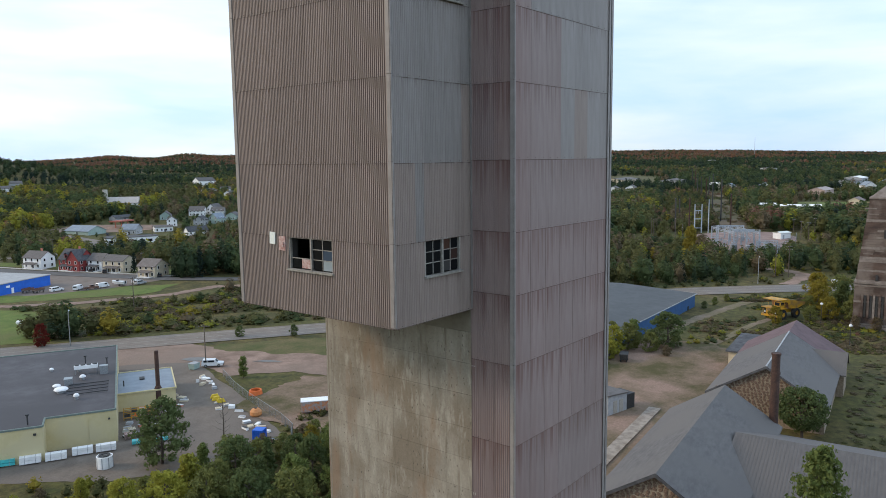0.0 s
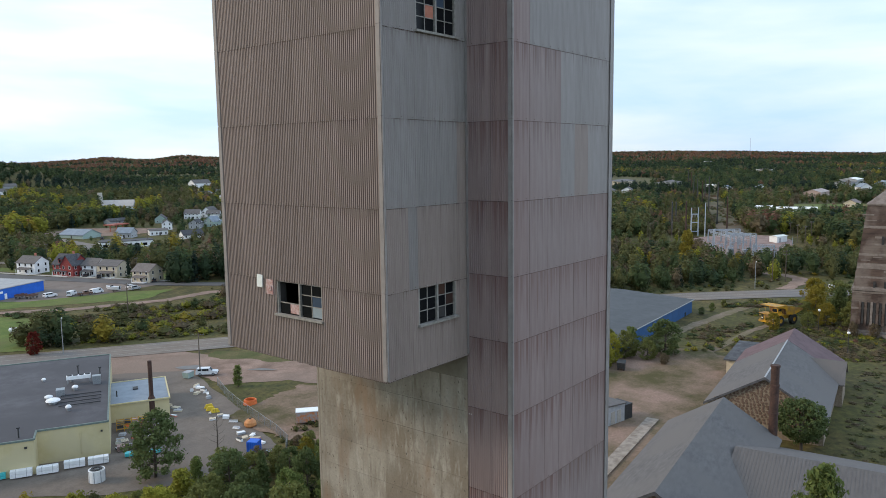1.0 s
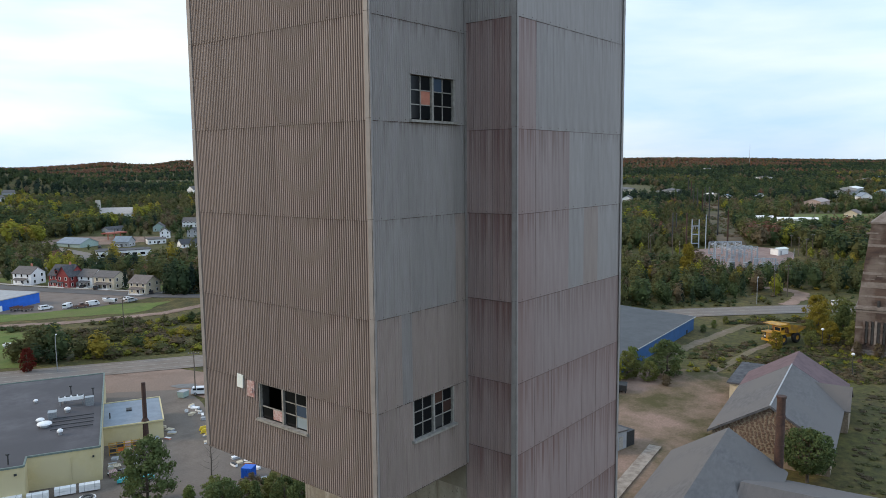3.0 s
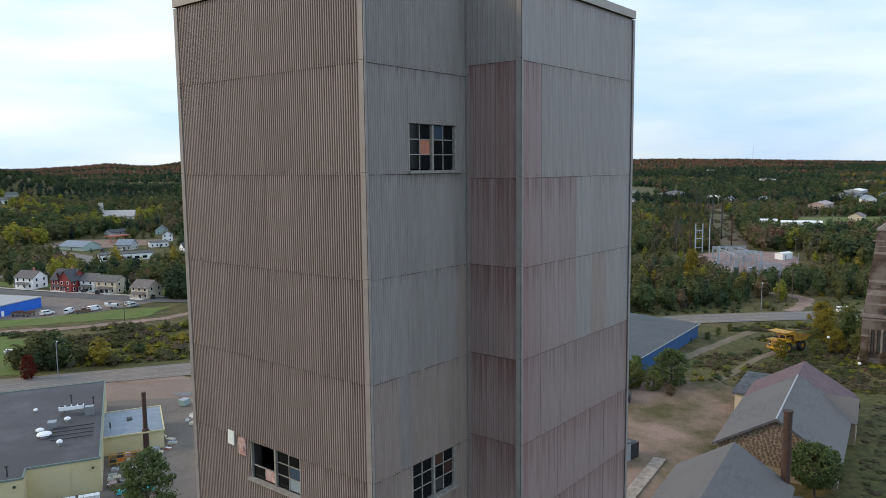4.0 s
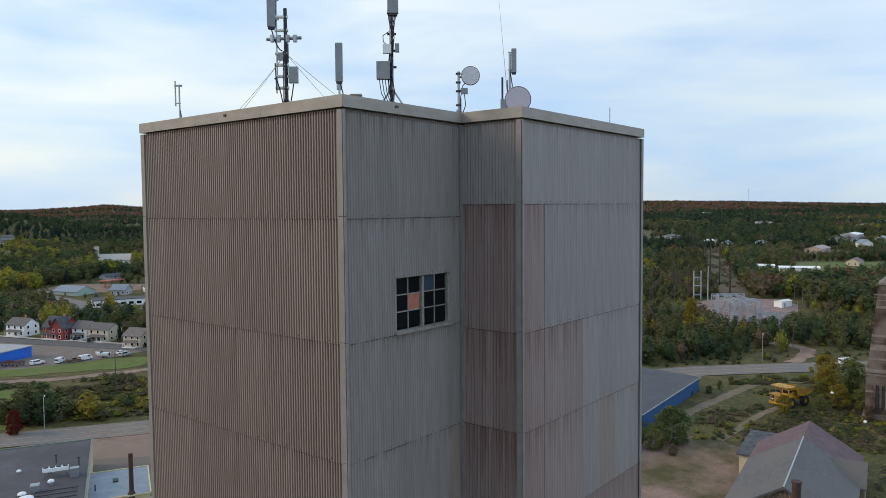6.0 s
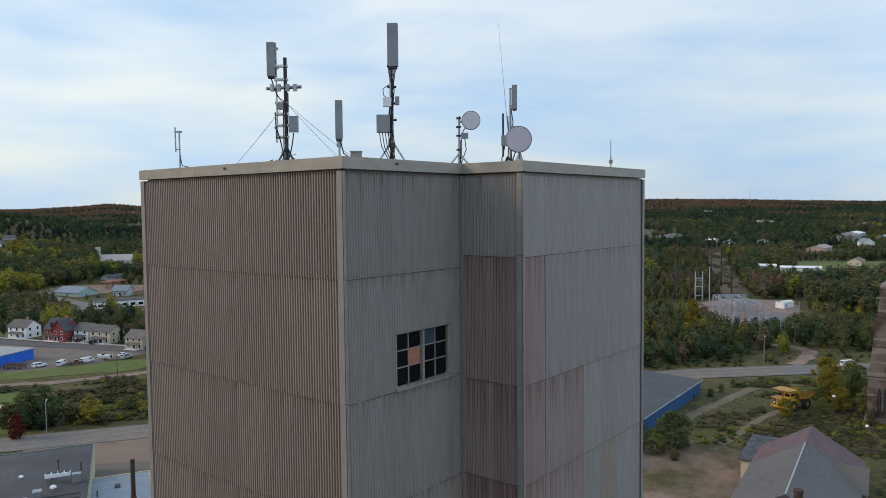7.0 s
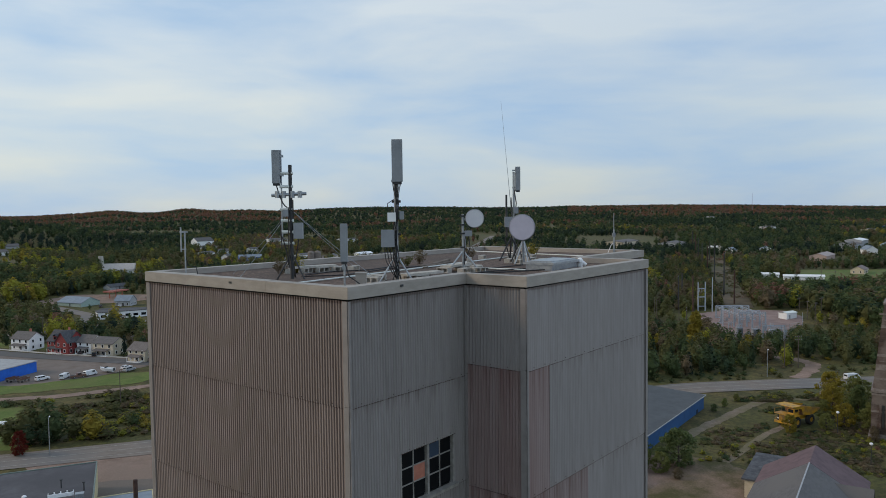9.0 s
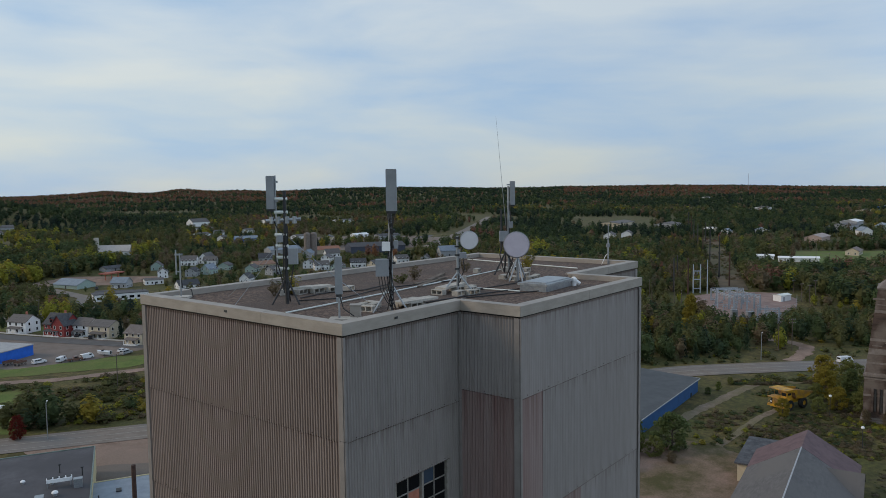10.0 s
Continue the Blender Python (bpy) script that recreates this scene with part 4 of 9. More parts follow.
# iron stack between the houses
st = thing("iron_stack", "tall rusted iron smoke stack", "chimney", (89.2, 11.0, 0.3))
part("pipe", Geo().tube((0, 0, 0), (0, 0, 14.9), 0.62, 0.55, 18), RUST_AND_LAPSHADE, st)
for z in (4, 8, 12, 14.7):
    part("band", Geo().tube((0, 0, z), (0, 0, z + 0.25), 0.66, 0.64, 18), RUST_AND_LAPSHADE, st)

# ---------------- stone obelisk headframe ----------------
ob = thing("obelisk_headframe", "tapering weathered brown headframe shaped like an obelisk", "tower", (190.2, 11.6, 0.3), 6)
H0 = 31.6


def obw(z):
    """Width of the shaft: upright to a ledge, then tapering."""
    return 13.6 - 0.02 * z if z < 11.6 else 13.2 - 4.1 * (z - 11.6) / 20.0


z = 0.0
rr = random.Random(4)
while z < H0:
    h = min(rr.choice((0.5, 0.62, 0.75)), H0 - z)
    w = obw(z)
    band = 9.6 < z < 11.5 or z < 1.6
    part("course", Geo().box((0, 0, z + h / 2), (w + rr.uniform(-0.06, 0.1), w + rr.uniform(-0.06, 0.1), h - 0.03), top=obw(z + h) / w), PALESTONE if rr.random() < (0.5 if band else 0.05) else OBELISK, ob)
    z += h
w = obw(H0)
part("ledge", Geo().box((0, 0, H0 + 0.1), (w + 0.5, w + 0.5, 0.4)), PALESTONE, ob)
part("cap", Geo().box((0, 0, H0 + 1.9), (w + 0.3, w + 0.3, 3.4), top=0.2), PALESTONE, ob, "pale sloping cap")
part("lantern", Geo().box((0, 0, H0 + 3.9), (2.0, 2.0, 1.2), top=0.4), PALESTONE, ob)
part("ledge", Geo().box((0, 0, 11.4), (obw(11.4) + 0.5, obw(11.4) + 0.5, 0.5)), PALESTONE, ob)
# chips of pale render left on the walls
for k in range(46):
    zz = rr.uniform(1, 30)
    y = rr.uniform(-0.46, 0.46) * obw(zz)
    c = (-obw(zz) / 2 - 0.03, y, zz) if k % 2 else (y, -obw(zz) / 2 - 0.03, zz)
    lw, lh = rr.uniform(0.6, 2.6), rr.uniform(0.15, 0.5)
    part("render_patch", Geo().box(c, (0.16, lw, lh) if k % 2 else (lw, 0.16, lh)), PALESTONE, ob)
for zc, hh, n, span in ((5.7, 5.2, 8, 8.6), (12.7, 1.5, 3, 4.4), (23.2, 2.0, 2, 2.0), (30.4, 0.9, 1, 0)):
    lean = math.degrees(math.atan(2.05 / 20.0)) if zc > 11.6 else 0.6
    for i in range(n):
        y = (i - (n - 1) / 2) * (span / max(1, n - 1)) if n > 1 else 0
        d = obw(zc) / 2
        part("opening", Geo().box((-d, y, zc), (0.5, 0.46, hh), tilt=(0, lean, 0)), DARK, ob)
        part("opening", Geo().box((y, -d, zc), (0.46, 0.5, hh), tilt=(-lean, 0, 0)), DARK, ob)
    if n > 4:
        d = obw(zc) / 2
        for i in range(n + 1):
            y = (i - n / 2) * (span / (n - 1))
            part("pier", Geo().box((-d - 0.06, y, zc), (0.6, 0.5, hh + 0.4)), PALESTONE if i % 3 == 0 else OBELISK, ob)
            part("pier", Geo().box((y, -d - 0.06, zc), (0.5, 0.6, hh + 0.4)), PALESTONE if i % 3 == 1 else OBELISK, ob)
part("plinth", Geo().box((0, 0, 0.2), (14.6, 14.6, 1.4)), PALESTONE, ob)

# ---------------- blue hall behind the tower ----------------
hall = thing("blue_hall", "long low blue metal hall with a shallow grey roof", "building", (186.5, 57.8, -0.3), 1.5)
part("wall", Geo().prism([(0, 0), (0.0, 42), (-75, 40), (-75, -2)], -1, 4.3), BLUEWALL, hall)
g = Geo()
e = 0.5
p = [(e, -e), (e, 42 + e), (-75, 40 + e), (-75, -2 - e)]
rg = [(-1, 21), (-75, 19)]
g.quad([(p[3][0], p[3][1], 4.3), (p[0][0], p[0][1], 4.3), (rg[0][0], rg[0][1], 5.5), (rg[1][0], rg[1][1], 5.5)])
g.quad([(p[1][0], p[1][1], 4.3), (p[2][0], p[2][1], 4.3), (rg[1][0], rg[1][1], 5.5), (rg[0][0], rg[0][1], 5.5)])
g.quad([(p[0][0], p[0][1], 4.3), (p[1][0], p[1][1], 4.3), (rg[0][0], rg[0][1], 5.5)])
g.quad([(p[3][0], p[3][1], 4.25), (p[2][0], p[2][1], 4.25), (p[1][0], p[1][1], 4.25), (p[0][0], p[0][1], 4.25)])
part("roof", g, ROOFHALL, hall)
part("eave_trim", Geo().box((-37.5, -1.0 - e, 4.3), (75, 0.12, 0.2), 1.5).box((0.5, 21, 4.3), (0.12, 43, 0.2)), GREYWALL, hall)
part("door", Geo().box((-6, -0.15, 0.6), (1.1, 0.15, 2.2), 1.5), DARK, hall)

# ---------------- yellow warehouse ----------------
ux, uy = 22.6, 43.4
wrz = math.degrees(math.atan2(uy, ux))
wh = thing("warehouse", "pale yellow flat-roofed warehouse with a dark membrane roof", "building", (43.1, 106.7, -6.2), wrz)
L1 = math.hypot(ux, uy)
part("wall", Geo().prism([(0, 0), (L1, 0), (L1, 62), (-4, 62), (-4, 11), (0, 11)], -0.5, 6.0), YELLOWWALL, wh)
part("roof", Geo().prism([(0.25, 0.25), (L1 - 0.25, 0.25), (L1 - 0.25, 61.7), (-3.75, 61.7), (-3.75, 11.2), (0.25, 11.2)], 5.8, 6.06), MEMBRANE, wh)
g = Geo()
for c, s in (((L1 / 2, 0.1, 6.08), (L1, 0.28, 0.3)), ((-0.0, 5.6, 6.08), (0.28, 11, 0.3)), ((-2, 11, 6.08), (4, 0.28, 0.3)), ((-4, 36.5, 6.08), (0.28, 51, 0.3)), ((L1, 31, 6.08), (0.28, 62, 0.3))):
    g.box(c, s)
part("coping", g, mat("green_coping", (0.12, 0.16, 0.14), (0.16, 0.2, 0.18), rough=0.6), wh)
part("door", Geo().box((-4.05, 16.5, 1.1), (0.12, 1.2, 2.2)).box((-4.05, 23, 1.1), (0.12, 1.2, 2.2)), YELLOWWALL, wh)
part("wall_lamp", Geo().box((-0.15, 1.2, 4.6), (0.3, 0.3, 0.25)), DARKSTEEL, wh)
part("wall_lamp", Geo().box((-4.15, 12.2, 4.9), (0.3, 0.4, 0.3)), DARKSTEEL, wh)
part("downpipe", Geo().tube((-0.12, 4.5, 1.0), (-0.12, 4.5, 4.8), 0.05), YELLOWWALL, wh)
anx = thing("warehouse_annex", "low yellow annex with a blue-grey roof", "building", (50.5, 121.6, -6.2), wrz)
part("wall", Geo().box((7.5, -5.6, 1.6), (15.5, 10.8, 4.2)), YELLOWWALL, anx)
part("roof", Geo().box((7.5, -5.6, 3.75), (15.9, 11.2, 0.2)), ROOFBLUE, anx)
part("coping", Geo().box((7.5, -11.1, 3.85), (16, 0.25, 0.3)).box((-0.4, -5.6, 3.85), (0.25, 11.2, 0.3)).box((15.4, -5.6, 3.85), (0.25, 11.2, 0.3)), YELLOWWALL, anx)
part("roof_vent", Geo().tube((5, -1.5, 3.8), (5, -1.5, 5), 0.12).box((9, -5, 3.95), (1.6, 1.0, 0.3)), DARKSTEEL, anx)
stk2 = thing("iron_stack", "rust-brown steel exhaust stack with a wide base", "chimney", (57.5, 118.2, -6.2))
part("pipe", Geo().tube((0, 0, 4.0), (0, 0, 11.6), 0.42, 0.4, 14), RUST_AND_LAPSHADE, stk2)
part("base", Geo().tube((0, 0, -0.3), (0, 0, 4.0), 0.75, 0.7, 14).tube((0, 0, 4.0), (0, 0, 4.6), 0.72, 0.42, 14), RUST_AND_LAPSHADE, stk2)

# ---------------- aerials and gear on the tower roof ----------------
FACE = -50.5


def tripod(parent, h, spread, r=0.03, material=None, at=(0, 0)):
    for k in range(3):
        a = math.radians(90 + 120 * k)
        part("leg", Geo().tube((at[0] + spread * math.cos(a), at[1] + spread * math.sin(a), 0), (at[0], at[1], h), r), material or STEEL, parent)


def cables(parent, pts_list, r=0.014):
    for pts in pts_list:
        part("cable", Geo().path(pts, r, 5), CABLE, parent)


def sag(a, b, drop, n=6):
    a, b = Vector(a), Vector(b)
    return [a.lerp(b, i / n) - Vector((0, 0, drop * 4 * (i / n) * (1 - i / n))) for i in range(n + 1)]


def panel_antenna(parent, c, w, d, h, label="grey panel aerial"):
    p = part("aerial_panel", Geo().box(c, (w, d, h)).box((c[0], c[1], c[2] + h / 2 + 0.012), (w * 0.97, d * 0.95, 0.024)), ANTENNA, parent, label)
    part("end_cap", Geo().box((c[0], c[1], c[2] - h / 2 - 0.03), (w * 0.8, d * 0.8, 0.06)), DARKSTEEL, p)
    return p


# dark lattice-like mast with clamps, cross arm and aerial
m1 = thing("antenna_mast", "dark steel roof mast with clamped aerial, cross arm and guy wires", "antenna", (1.82, 4.02, ROOF), FACE, "roof aerials")
part("mast", Geo().tube((0, 0, 0), (0, 0, 3.02), 0.048, n=10), DARKSTEEL, m1)
part("side_pole", Geo().tube((-0.24, 0.02, 0.9), (-0.24, 0.02, 3.42), 0.022), STEEL, m1)
for z in (0.95, 1.25, 1.55, 1.85, 2.45, 2.8):
    part("clamp", Geo().tube((-0.28, 0.0, z), (0.07, 0.0, z), 0.042, n=8), PALE_BOARD, m1)
part("cross_arm", Geo().tube((-0.5, 0.0, 2.22), (0.42, 0.0, 2.26), 0.045), STEEL, m1, "galvanised cross arm")
for x in (-0.35, -0.18, 0.05, 0.25):
    part("clamp", Geo().tube((x, 0, 2.15), (x, 0, 2.33), 0.062, n=8), STEEL, m1)
panel_antenna(m1, (-0.36, -0.02, 2.96), 0.2, 0.15, 0.85)
part("bracket", Geo().box((-0.3, 0, 3.25), (0.26, 0.05, 0.06)).box((-0.3, 0, 2.75), (0.26, 0.05, 0.06)), STEEL, m1)
part("equipment_box", Geo().box((0.2, -0.05, 1.28), (0.24, 0.14, 0.42)), ANTENNA, m1, "pale equipment box")
part("junction_box", Geo().box((-0.12, -0.08, 1.75), (0.14, 0.1, 0.18)), ANTENNA, m1)
tripod(m1, 0.7, 0.42, 0.024, DARKSTEEL)
cables(m1, [sag((-0.42, 0, 2.72), (-0.08, -0.07, 1.9), 0.18), sag((0.07, -0.05, 2.1), (0.07, -0.06, 1.6), -0.0), sag((-0.3, -0.05, 1.2), (-0.05, -0.07, 0.3), -0.2), sag((0.2, -0.05, 1.05), (0.06, -0.06, 0.4), 0.1),
            sag((-0.05, -0.07, 1.9), (-0.06, -0.07, 0.3), 0.0), sag((-0.28, -0.04, 1.6), (-0.24, -0.06, 0.8), 0.0)], 0.017)
for e in ((-1.9, 1.2), (2.2, -0.3), (-1.2, -1.0), (1.6, 1.8)):
    part("guy_wire", Geo().path(sag((0, 0, 1.85), (e[0], e[1], 0.05), 0.04), 0.006, 4), STEEL, m1)

# tall mast by the inner corner
m2 = thing("antenna_mast", "galvanised roof mast with a tall grey aerial and hanging cables", "antenna", (2.5, 0.87, ROOF), FACE, "roof aerials")
part("mast", Geo().tube((0, 0, 0), (0, 0, 2.9), 0.05, n=10), STEEL, m2)
panel_antenna(m2, (0.05, -0.06, 2.98), 0.26, 0.16, 1.0)
part("equipment_box", Geo().box((-0.2, -0.1, 1.1), (0.32, 0.2, 0.42)), ANTENNA, m2, "grey equipment cabinet")
part("equipment_box", Geo().box((-0.1, -0.1, 1.62), (0.2, 0.12, 0.22)), WHITE, m2)
part("equipment_box", Geo().box((0.14, -0.02, 1.66), (0.1, 0.12, 0.2)), ANTENNA, m2)
for z in (1.2, 1.6, 2.0, 2.5):
    part("clamp", Geo().tube((-0.1, 0, z), (0.12, 0, z), 0.03), DARKSTEEL, m2)
tripod(m2, 0.7, 0.5, 0.022)
cab = []
for k in range(7):
    x = -0.08 + 0.04 * k
    cab.append([(x, -0.07, 2.56), (x * 0.6, -0.1, 2.3), (0.04 * math.sin(k * 2.1) + 0.04, -0.09, 1.9), (-0.02 + 0.05 * math.cos(k * 1.7), -0.1, 1.3), (0.08 * math.sin(k), -0.09, 0.6), (0.12 * math.cos(k * 1.3), -0.12, 0.05)])
for k in range(4):
    x = -0.3 + 0.07 * k
    cab.append([(x, -0.1, 0.9), (x + 0.05, -0.13, 0.55), (-0.1 + 0.05 * k, -0.12, 0.25), (0.0, -0.05, 0.1)])
cab.append([(-0.05, -0.05, 2.05), (-0.2, -0.06, 1.95), (-0.19, -0.06, 1.8), (-0.08, -0.05, 1.7)])
cables(m2, cab, 0.011)

m4 = thing("antenna_mast", "short roof mast with a slim grey aerial on a paving slab", "antenna", (0.75, 0.88, ROOF), FACE, "roof aerials")
part("mast", Geo().tube((0, 0, 0.08), (0, 0, 1.0), 0.025), STEEL, m4)
panel_antenna(m4, (0, 0, 1.05), 0.16, 0.09, 0.84)
part("clamp", Geo().box((0, 0.02, 0.5), (0.12, 0.08, 0.1)), STEEL, m4)
part("base_slab", Geo().box((0.08, 0, 0.04), (0.62, 0.4, 0.08)), BLOCK, m4)
cables(m4, [[(0.02, -0.02, 0.6), (0.1, -0.03, 0.3), (0.35, -0.05, 0.12)]])
single("junction_box", Geo().box((0, 0, 0.17), (0.24, 0.2, 0.34)).box((0, 0, 0.35), (0.27, 0.23, 0.03)), FASCIA, "beige electrical box standing on the roof", "box", (1.12, 0.72, ROOF), FACE)

m5 = thing("antenna_mast", "small bracket aerial on a thin pole at the parapet", "antenna", (0.78, 7.42, ROOF), FACE, "roof aerials")
part("mast", Geo().tube((0, 0, 0), (0, 0, 1.28), 0.024), STEEL, m5)
part("dipole", Geo().tube((-0.11, 0, 0.68), (-0.11, 0, 1.38), 0.022), STEEL, m5)
part("arm", Geo().box((-0.05, 0, 0.76), (0.16, 0.03, 0.03)).box((-0.03, 0, 1.25), (0.22, 0.03, 0.05)), STEEL, m5)
part("base_slab", Geo().box((0, 0, 0.03), (0.5, 0.4, 0.06)), BLOCK, m5)
cables(m5, [[(0.01, 0, 0.6), (0.06, 0, 0.3), (0.3, 0, 0.25), (0.34, 0, 0.02)]])


def dish(parent, c, r, material, label, aim):
    prof = [(0.0, -0.03), (r * 0.96, -0.03), (r, 0.0), (r * 0.98, 0.03), (r * 0.8, 0.1), (r * 0.45, 0.17), (0.0, 0.2)]
    p = part("dish", Geo().revolve(c, [(a, -b) for a, b in prof], 28, axis=aim), material, parent, label, smooth=False)
    part("rim", Geo().revolve(c, [(r * 1.0, 0.035), (r * 1.03, 0.02), (r * 1.03, -0.03), (r * 0.99, -0.035), (r * 0.99, 0.03)], 28, axis=aim), ANTENNA, p)
    return p


AIM = (-0.05, -1, -0.02)
d1 = thing("dish_antenna", "white round microwave dish on a galvanised roof pole", "antenna", (6.05, 1.52, ROOF), FACE, "roof aerials")
part("mast", Geo().tube((0, 0, 0), (0, 0, 1.66), 0.035, n=10), STEEL, d1)
dish(d1, (0.34, -0.06, 1.53), 0.265, DISHPAINT, "white dish", AIM)
part("bracket", Geo().tube((0, 0, 1.5), (0.3, 0.06, 1.53), 0.03), STEEL, d1)
part("radio_unit", Geo().box((0.16, -0.02, 1.1), (0.2, 0.14, 0.16)), ANTENNA, d1)
for z in (0.7, 1.1, 1.35, 1.6):
    part("clamp", Geo().box((-0.01, 0, z), (0.14, 0.09, 0.05)), DARKSTEEL, d1)
tripod(d1, 0.6, 0.55, 0.025)
cables(d1, [[(0.3, 0.1, 1.45), (0.12, -0.03, 1.25), (0.05, -0.05, 0.9), (0.03, -0.05, 0.2)], [(0.16, -0.05, 1.02), (0.2, -0.05, 0.7), (0.05, -0.05, 0.3)]])
d2 = thing("dish_antenna", "large pale pinkish round microwave dish on a tripod frame", "antenna", (9.3, 1.55, ROOF), FACE, "roof aerials")
part("mast", Geo().tube((0, 0, 0), (0, 0, 1.35), 0.045, n=10), STEEL, d2)
dish(d2, (-0.05, -0.12, 1.2), 0.415, DISHPINK, "pinkish dish cover", (-0.12, -1, -0.02))
part("bracket", Geo().box((0, 0, 1.2), (0.2, 0.2, 0.2)), STEEL, d2)
for e in ((-0.35, 0.25), (0.3, 0.28), (0.12, -0.3), (-0.3, -0.25)):
    part("strut", Geo().tube((e[0], e[1], 0.02), (0, 0, 0.8), 0.026), STEEL, d2)
cables(d2, [[(-0.1, 0.1, 0.9), (-0.25, -0.05, 0.5), (-0.4, -0.1, 0.1)], [(-0.2, 0, 0.55), (-0.3, -0.1, 0.35), (-0.22, -0.1, 0.05)]], 0.022)
m3 = thing("antenna_mast", "dark cable-wrapped roof mast with a panel aerial and whip", "antenna", (10.75, 3.1, ROOF), FACE, "roof aerials")
part("mast", Geo().tube((0.2, 0, 0), (0.2, 0, 3.1), 0.04, n=10), STEEL, m3)
panel_antenna(m3, (0.34, -0.04, 2.85), 0.17, 0.14, 0.8)
part("bracket", Geo().box((0.25, 0, 3.15), (0.2, 0.05, 0.05)).box((0.25, 0, 2.55), (0.2, 0.05, 0.05)), STEEL, m3)
part("stub_aerial", Geo().tube((-0.06, 0, 0.8), (-0.06, 0, 2.3), 0.035), DARKSTEEL, m3)
part("whip", Geo().tube((0.12, 0, 1.6), (-0.22, 0, 5.55), 0.011, 0.003, 6), STEEL, m3, "thin leaning whip aerial")
part("equipment_box", Geo().box((0.02, -0.06, 1.35), (0.3, 0.16, 0.36)), ANTENNA, m3)
part("equipment_box", Geo().box((0.28, -0.06, 1.75), (0.14, 0.1, 0.22)), ANTENNA, m3)
tripod(m3, 0.8, 0.5, 0.03, DARKSTEEL, (0.1, 0))
cables(m3, [[(0.36, -0.05, 2.7), (0.22, -0.08, 2.4), (0.28, -0.08, 2.0), (0.2, -0.08, 1.3), (0.25, -0.08, 0.2)], [(0.1, -0.05, 2.2), (0.13, -0.1, 1.4), (0.08, -0.1, 0.3)], [(0.0, -0.1, 1.2), (-0.12, -0.1, 0.7), (0.02, -0.1, 0.1)]], 0.02)
m6 = thing("antenna_mast", "slim roof pole with a small grey aerial", "antenna", (7.4, 2.5, ROOF), FACE, "roof aerials")
part("mast", Geo().tube((0, 0, 0), (0, 0, 0.6), 0.022), STEEL, m6)
panel_antenna(m6, (0, 0, 0.85), 0.09, 0.08, 0.5)
part("foot", Geo().box((0.15, 0, 0.15), (0.16, 0.16, 0.3)), BLOCK, m6)
m7 = thing("antenna_mast", "thin whip aerial on a pole at the far parapet", "antenna", (15.75, 1.5, ROOF), FACE, "roof aerials")
part("mast", Geo().tube((0, 0, 0), (0, 0, 0.95), 0.03), STEEL, m7)
part("whip", Geo().tube((0, 0, 0.9), (0, 0, 1.6), 0.016), ANTENNA, m7)
part("clamp", Geo().box((0, 0, 0.75), (0.12, 0.1, 0.14)), ANTENNA, m7)
part("stay", Geo().tube((-0.25, 0, 0), (-0.1, 0, 0.35), 0.012).tube((-0.1, 0, 0.35), (-0.02, 0, 0.42), 0.012), WHITE, m7)

# hollow concrete ballast blocks
blk = Geo()
for yv in (-0.085, 0.085):
    blk.box((0, 0, 0.07 + yv * 0.75), (0.4, 0.2, 0.022))
for xv in (-0.185, 0.0, 0.185):
    blk.box((xv, 0, 0.07), (0.03, 0.2, 0.1))
blkm = blk.mesh("ballast_block", BLOCK)
proto = single("ballast_block", blkm, None, "pale hollow concrete block lying on the gravel roof", "concrete block", (2.3, 1.75, ROOF), 15, "ballast blocks")
for x, y, rz, h in ((2.5, 1.5, 20, 0), (2.15, 1.35, 100, 0), (3.25, 0.75, -10, 0), (3.6, 0.95, 5, 0), (3.15, 1.15, 0, 0), (3.5, 1.3, 12, 0), (2.75, 1.75, 95, 0), (3.75, 1.3, 8, 0.0),
                    (5.45, 1.75, 90, 0), (5.85, 1.95, 30, 0), (6.3, 1.7, 0, 0), (6.45, 1.35, 5, 0), (5.6, 1.15, 5, 0), (6.0, 0.95, -20, 0), (6.7, 1.55, 8, 0.0), (6.4, 1.9, 15, 0),
                    (3.3, 5.2, 10, 0), (3.75, 5.0, 0, 0), (4.2, 4.8, -5, 0), (4.6, 4.55, 20, 0), (2.9, 5.55, 60, 0), (3.5, 5.5, 0, 0), (4.3, 5.2, 4, 0.0), (3.9, 5.3, 0, 0),
                    (9.6, 2.3, 10, 0), (9.4, 1.75, 60, 0), (10.2, 1.4, 20, 0), (9.75, 1.3, 0, 0), (10.4, 2.0, 0, 0), (11.4, 3.0, 0, 0), (11.6, 3.6, 40, 0), (10.7, 4.2, 20, 0), (11.8, 2.8, 10, 0)):
    copy_thing(proto, pose(x, y, ROOF + h, 0, 0, rz))
slab = single("paving_slab", Geo().box((0, 0, 0.03), (1.3, 0.35, 0.06)), BLOCK, "long pale plank lying across concrete blocks", "slab", (3.6, 5.2, ROOF + 0.14), -20)
copy_thing(slab, pose(6.15, 1.85, ROOF + 0.14, 0, 0, 10))
copy_thing(slab, pose(3.4, 0.85, ROOF + 0.14, 0, 0, -6))
for k, (a, b) in enumerate((((0.35, 7.2), (0.45, 0.7)), ((0.7, 2.73), (7.1, 3.35)), ((7.1, 3.35), (14.0, 4.1)), ((7.0, 1.5), (7.15, 0.1)), ((14.4, 7.4), (13.6, 1.7)), ((0.55, 5.0), (0.6, 1.2)))):
    single("roof_conduit", Geo().tube((*a, ROOF + 0.03), (*b, ROOF + 0.03), 0.021, n=8), PALE_BOARD, "white plastic conduit run across the gravel roof", "conduit", group="roof conduits")
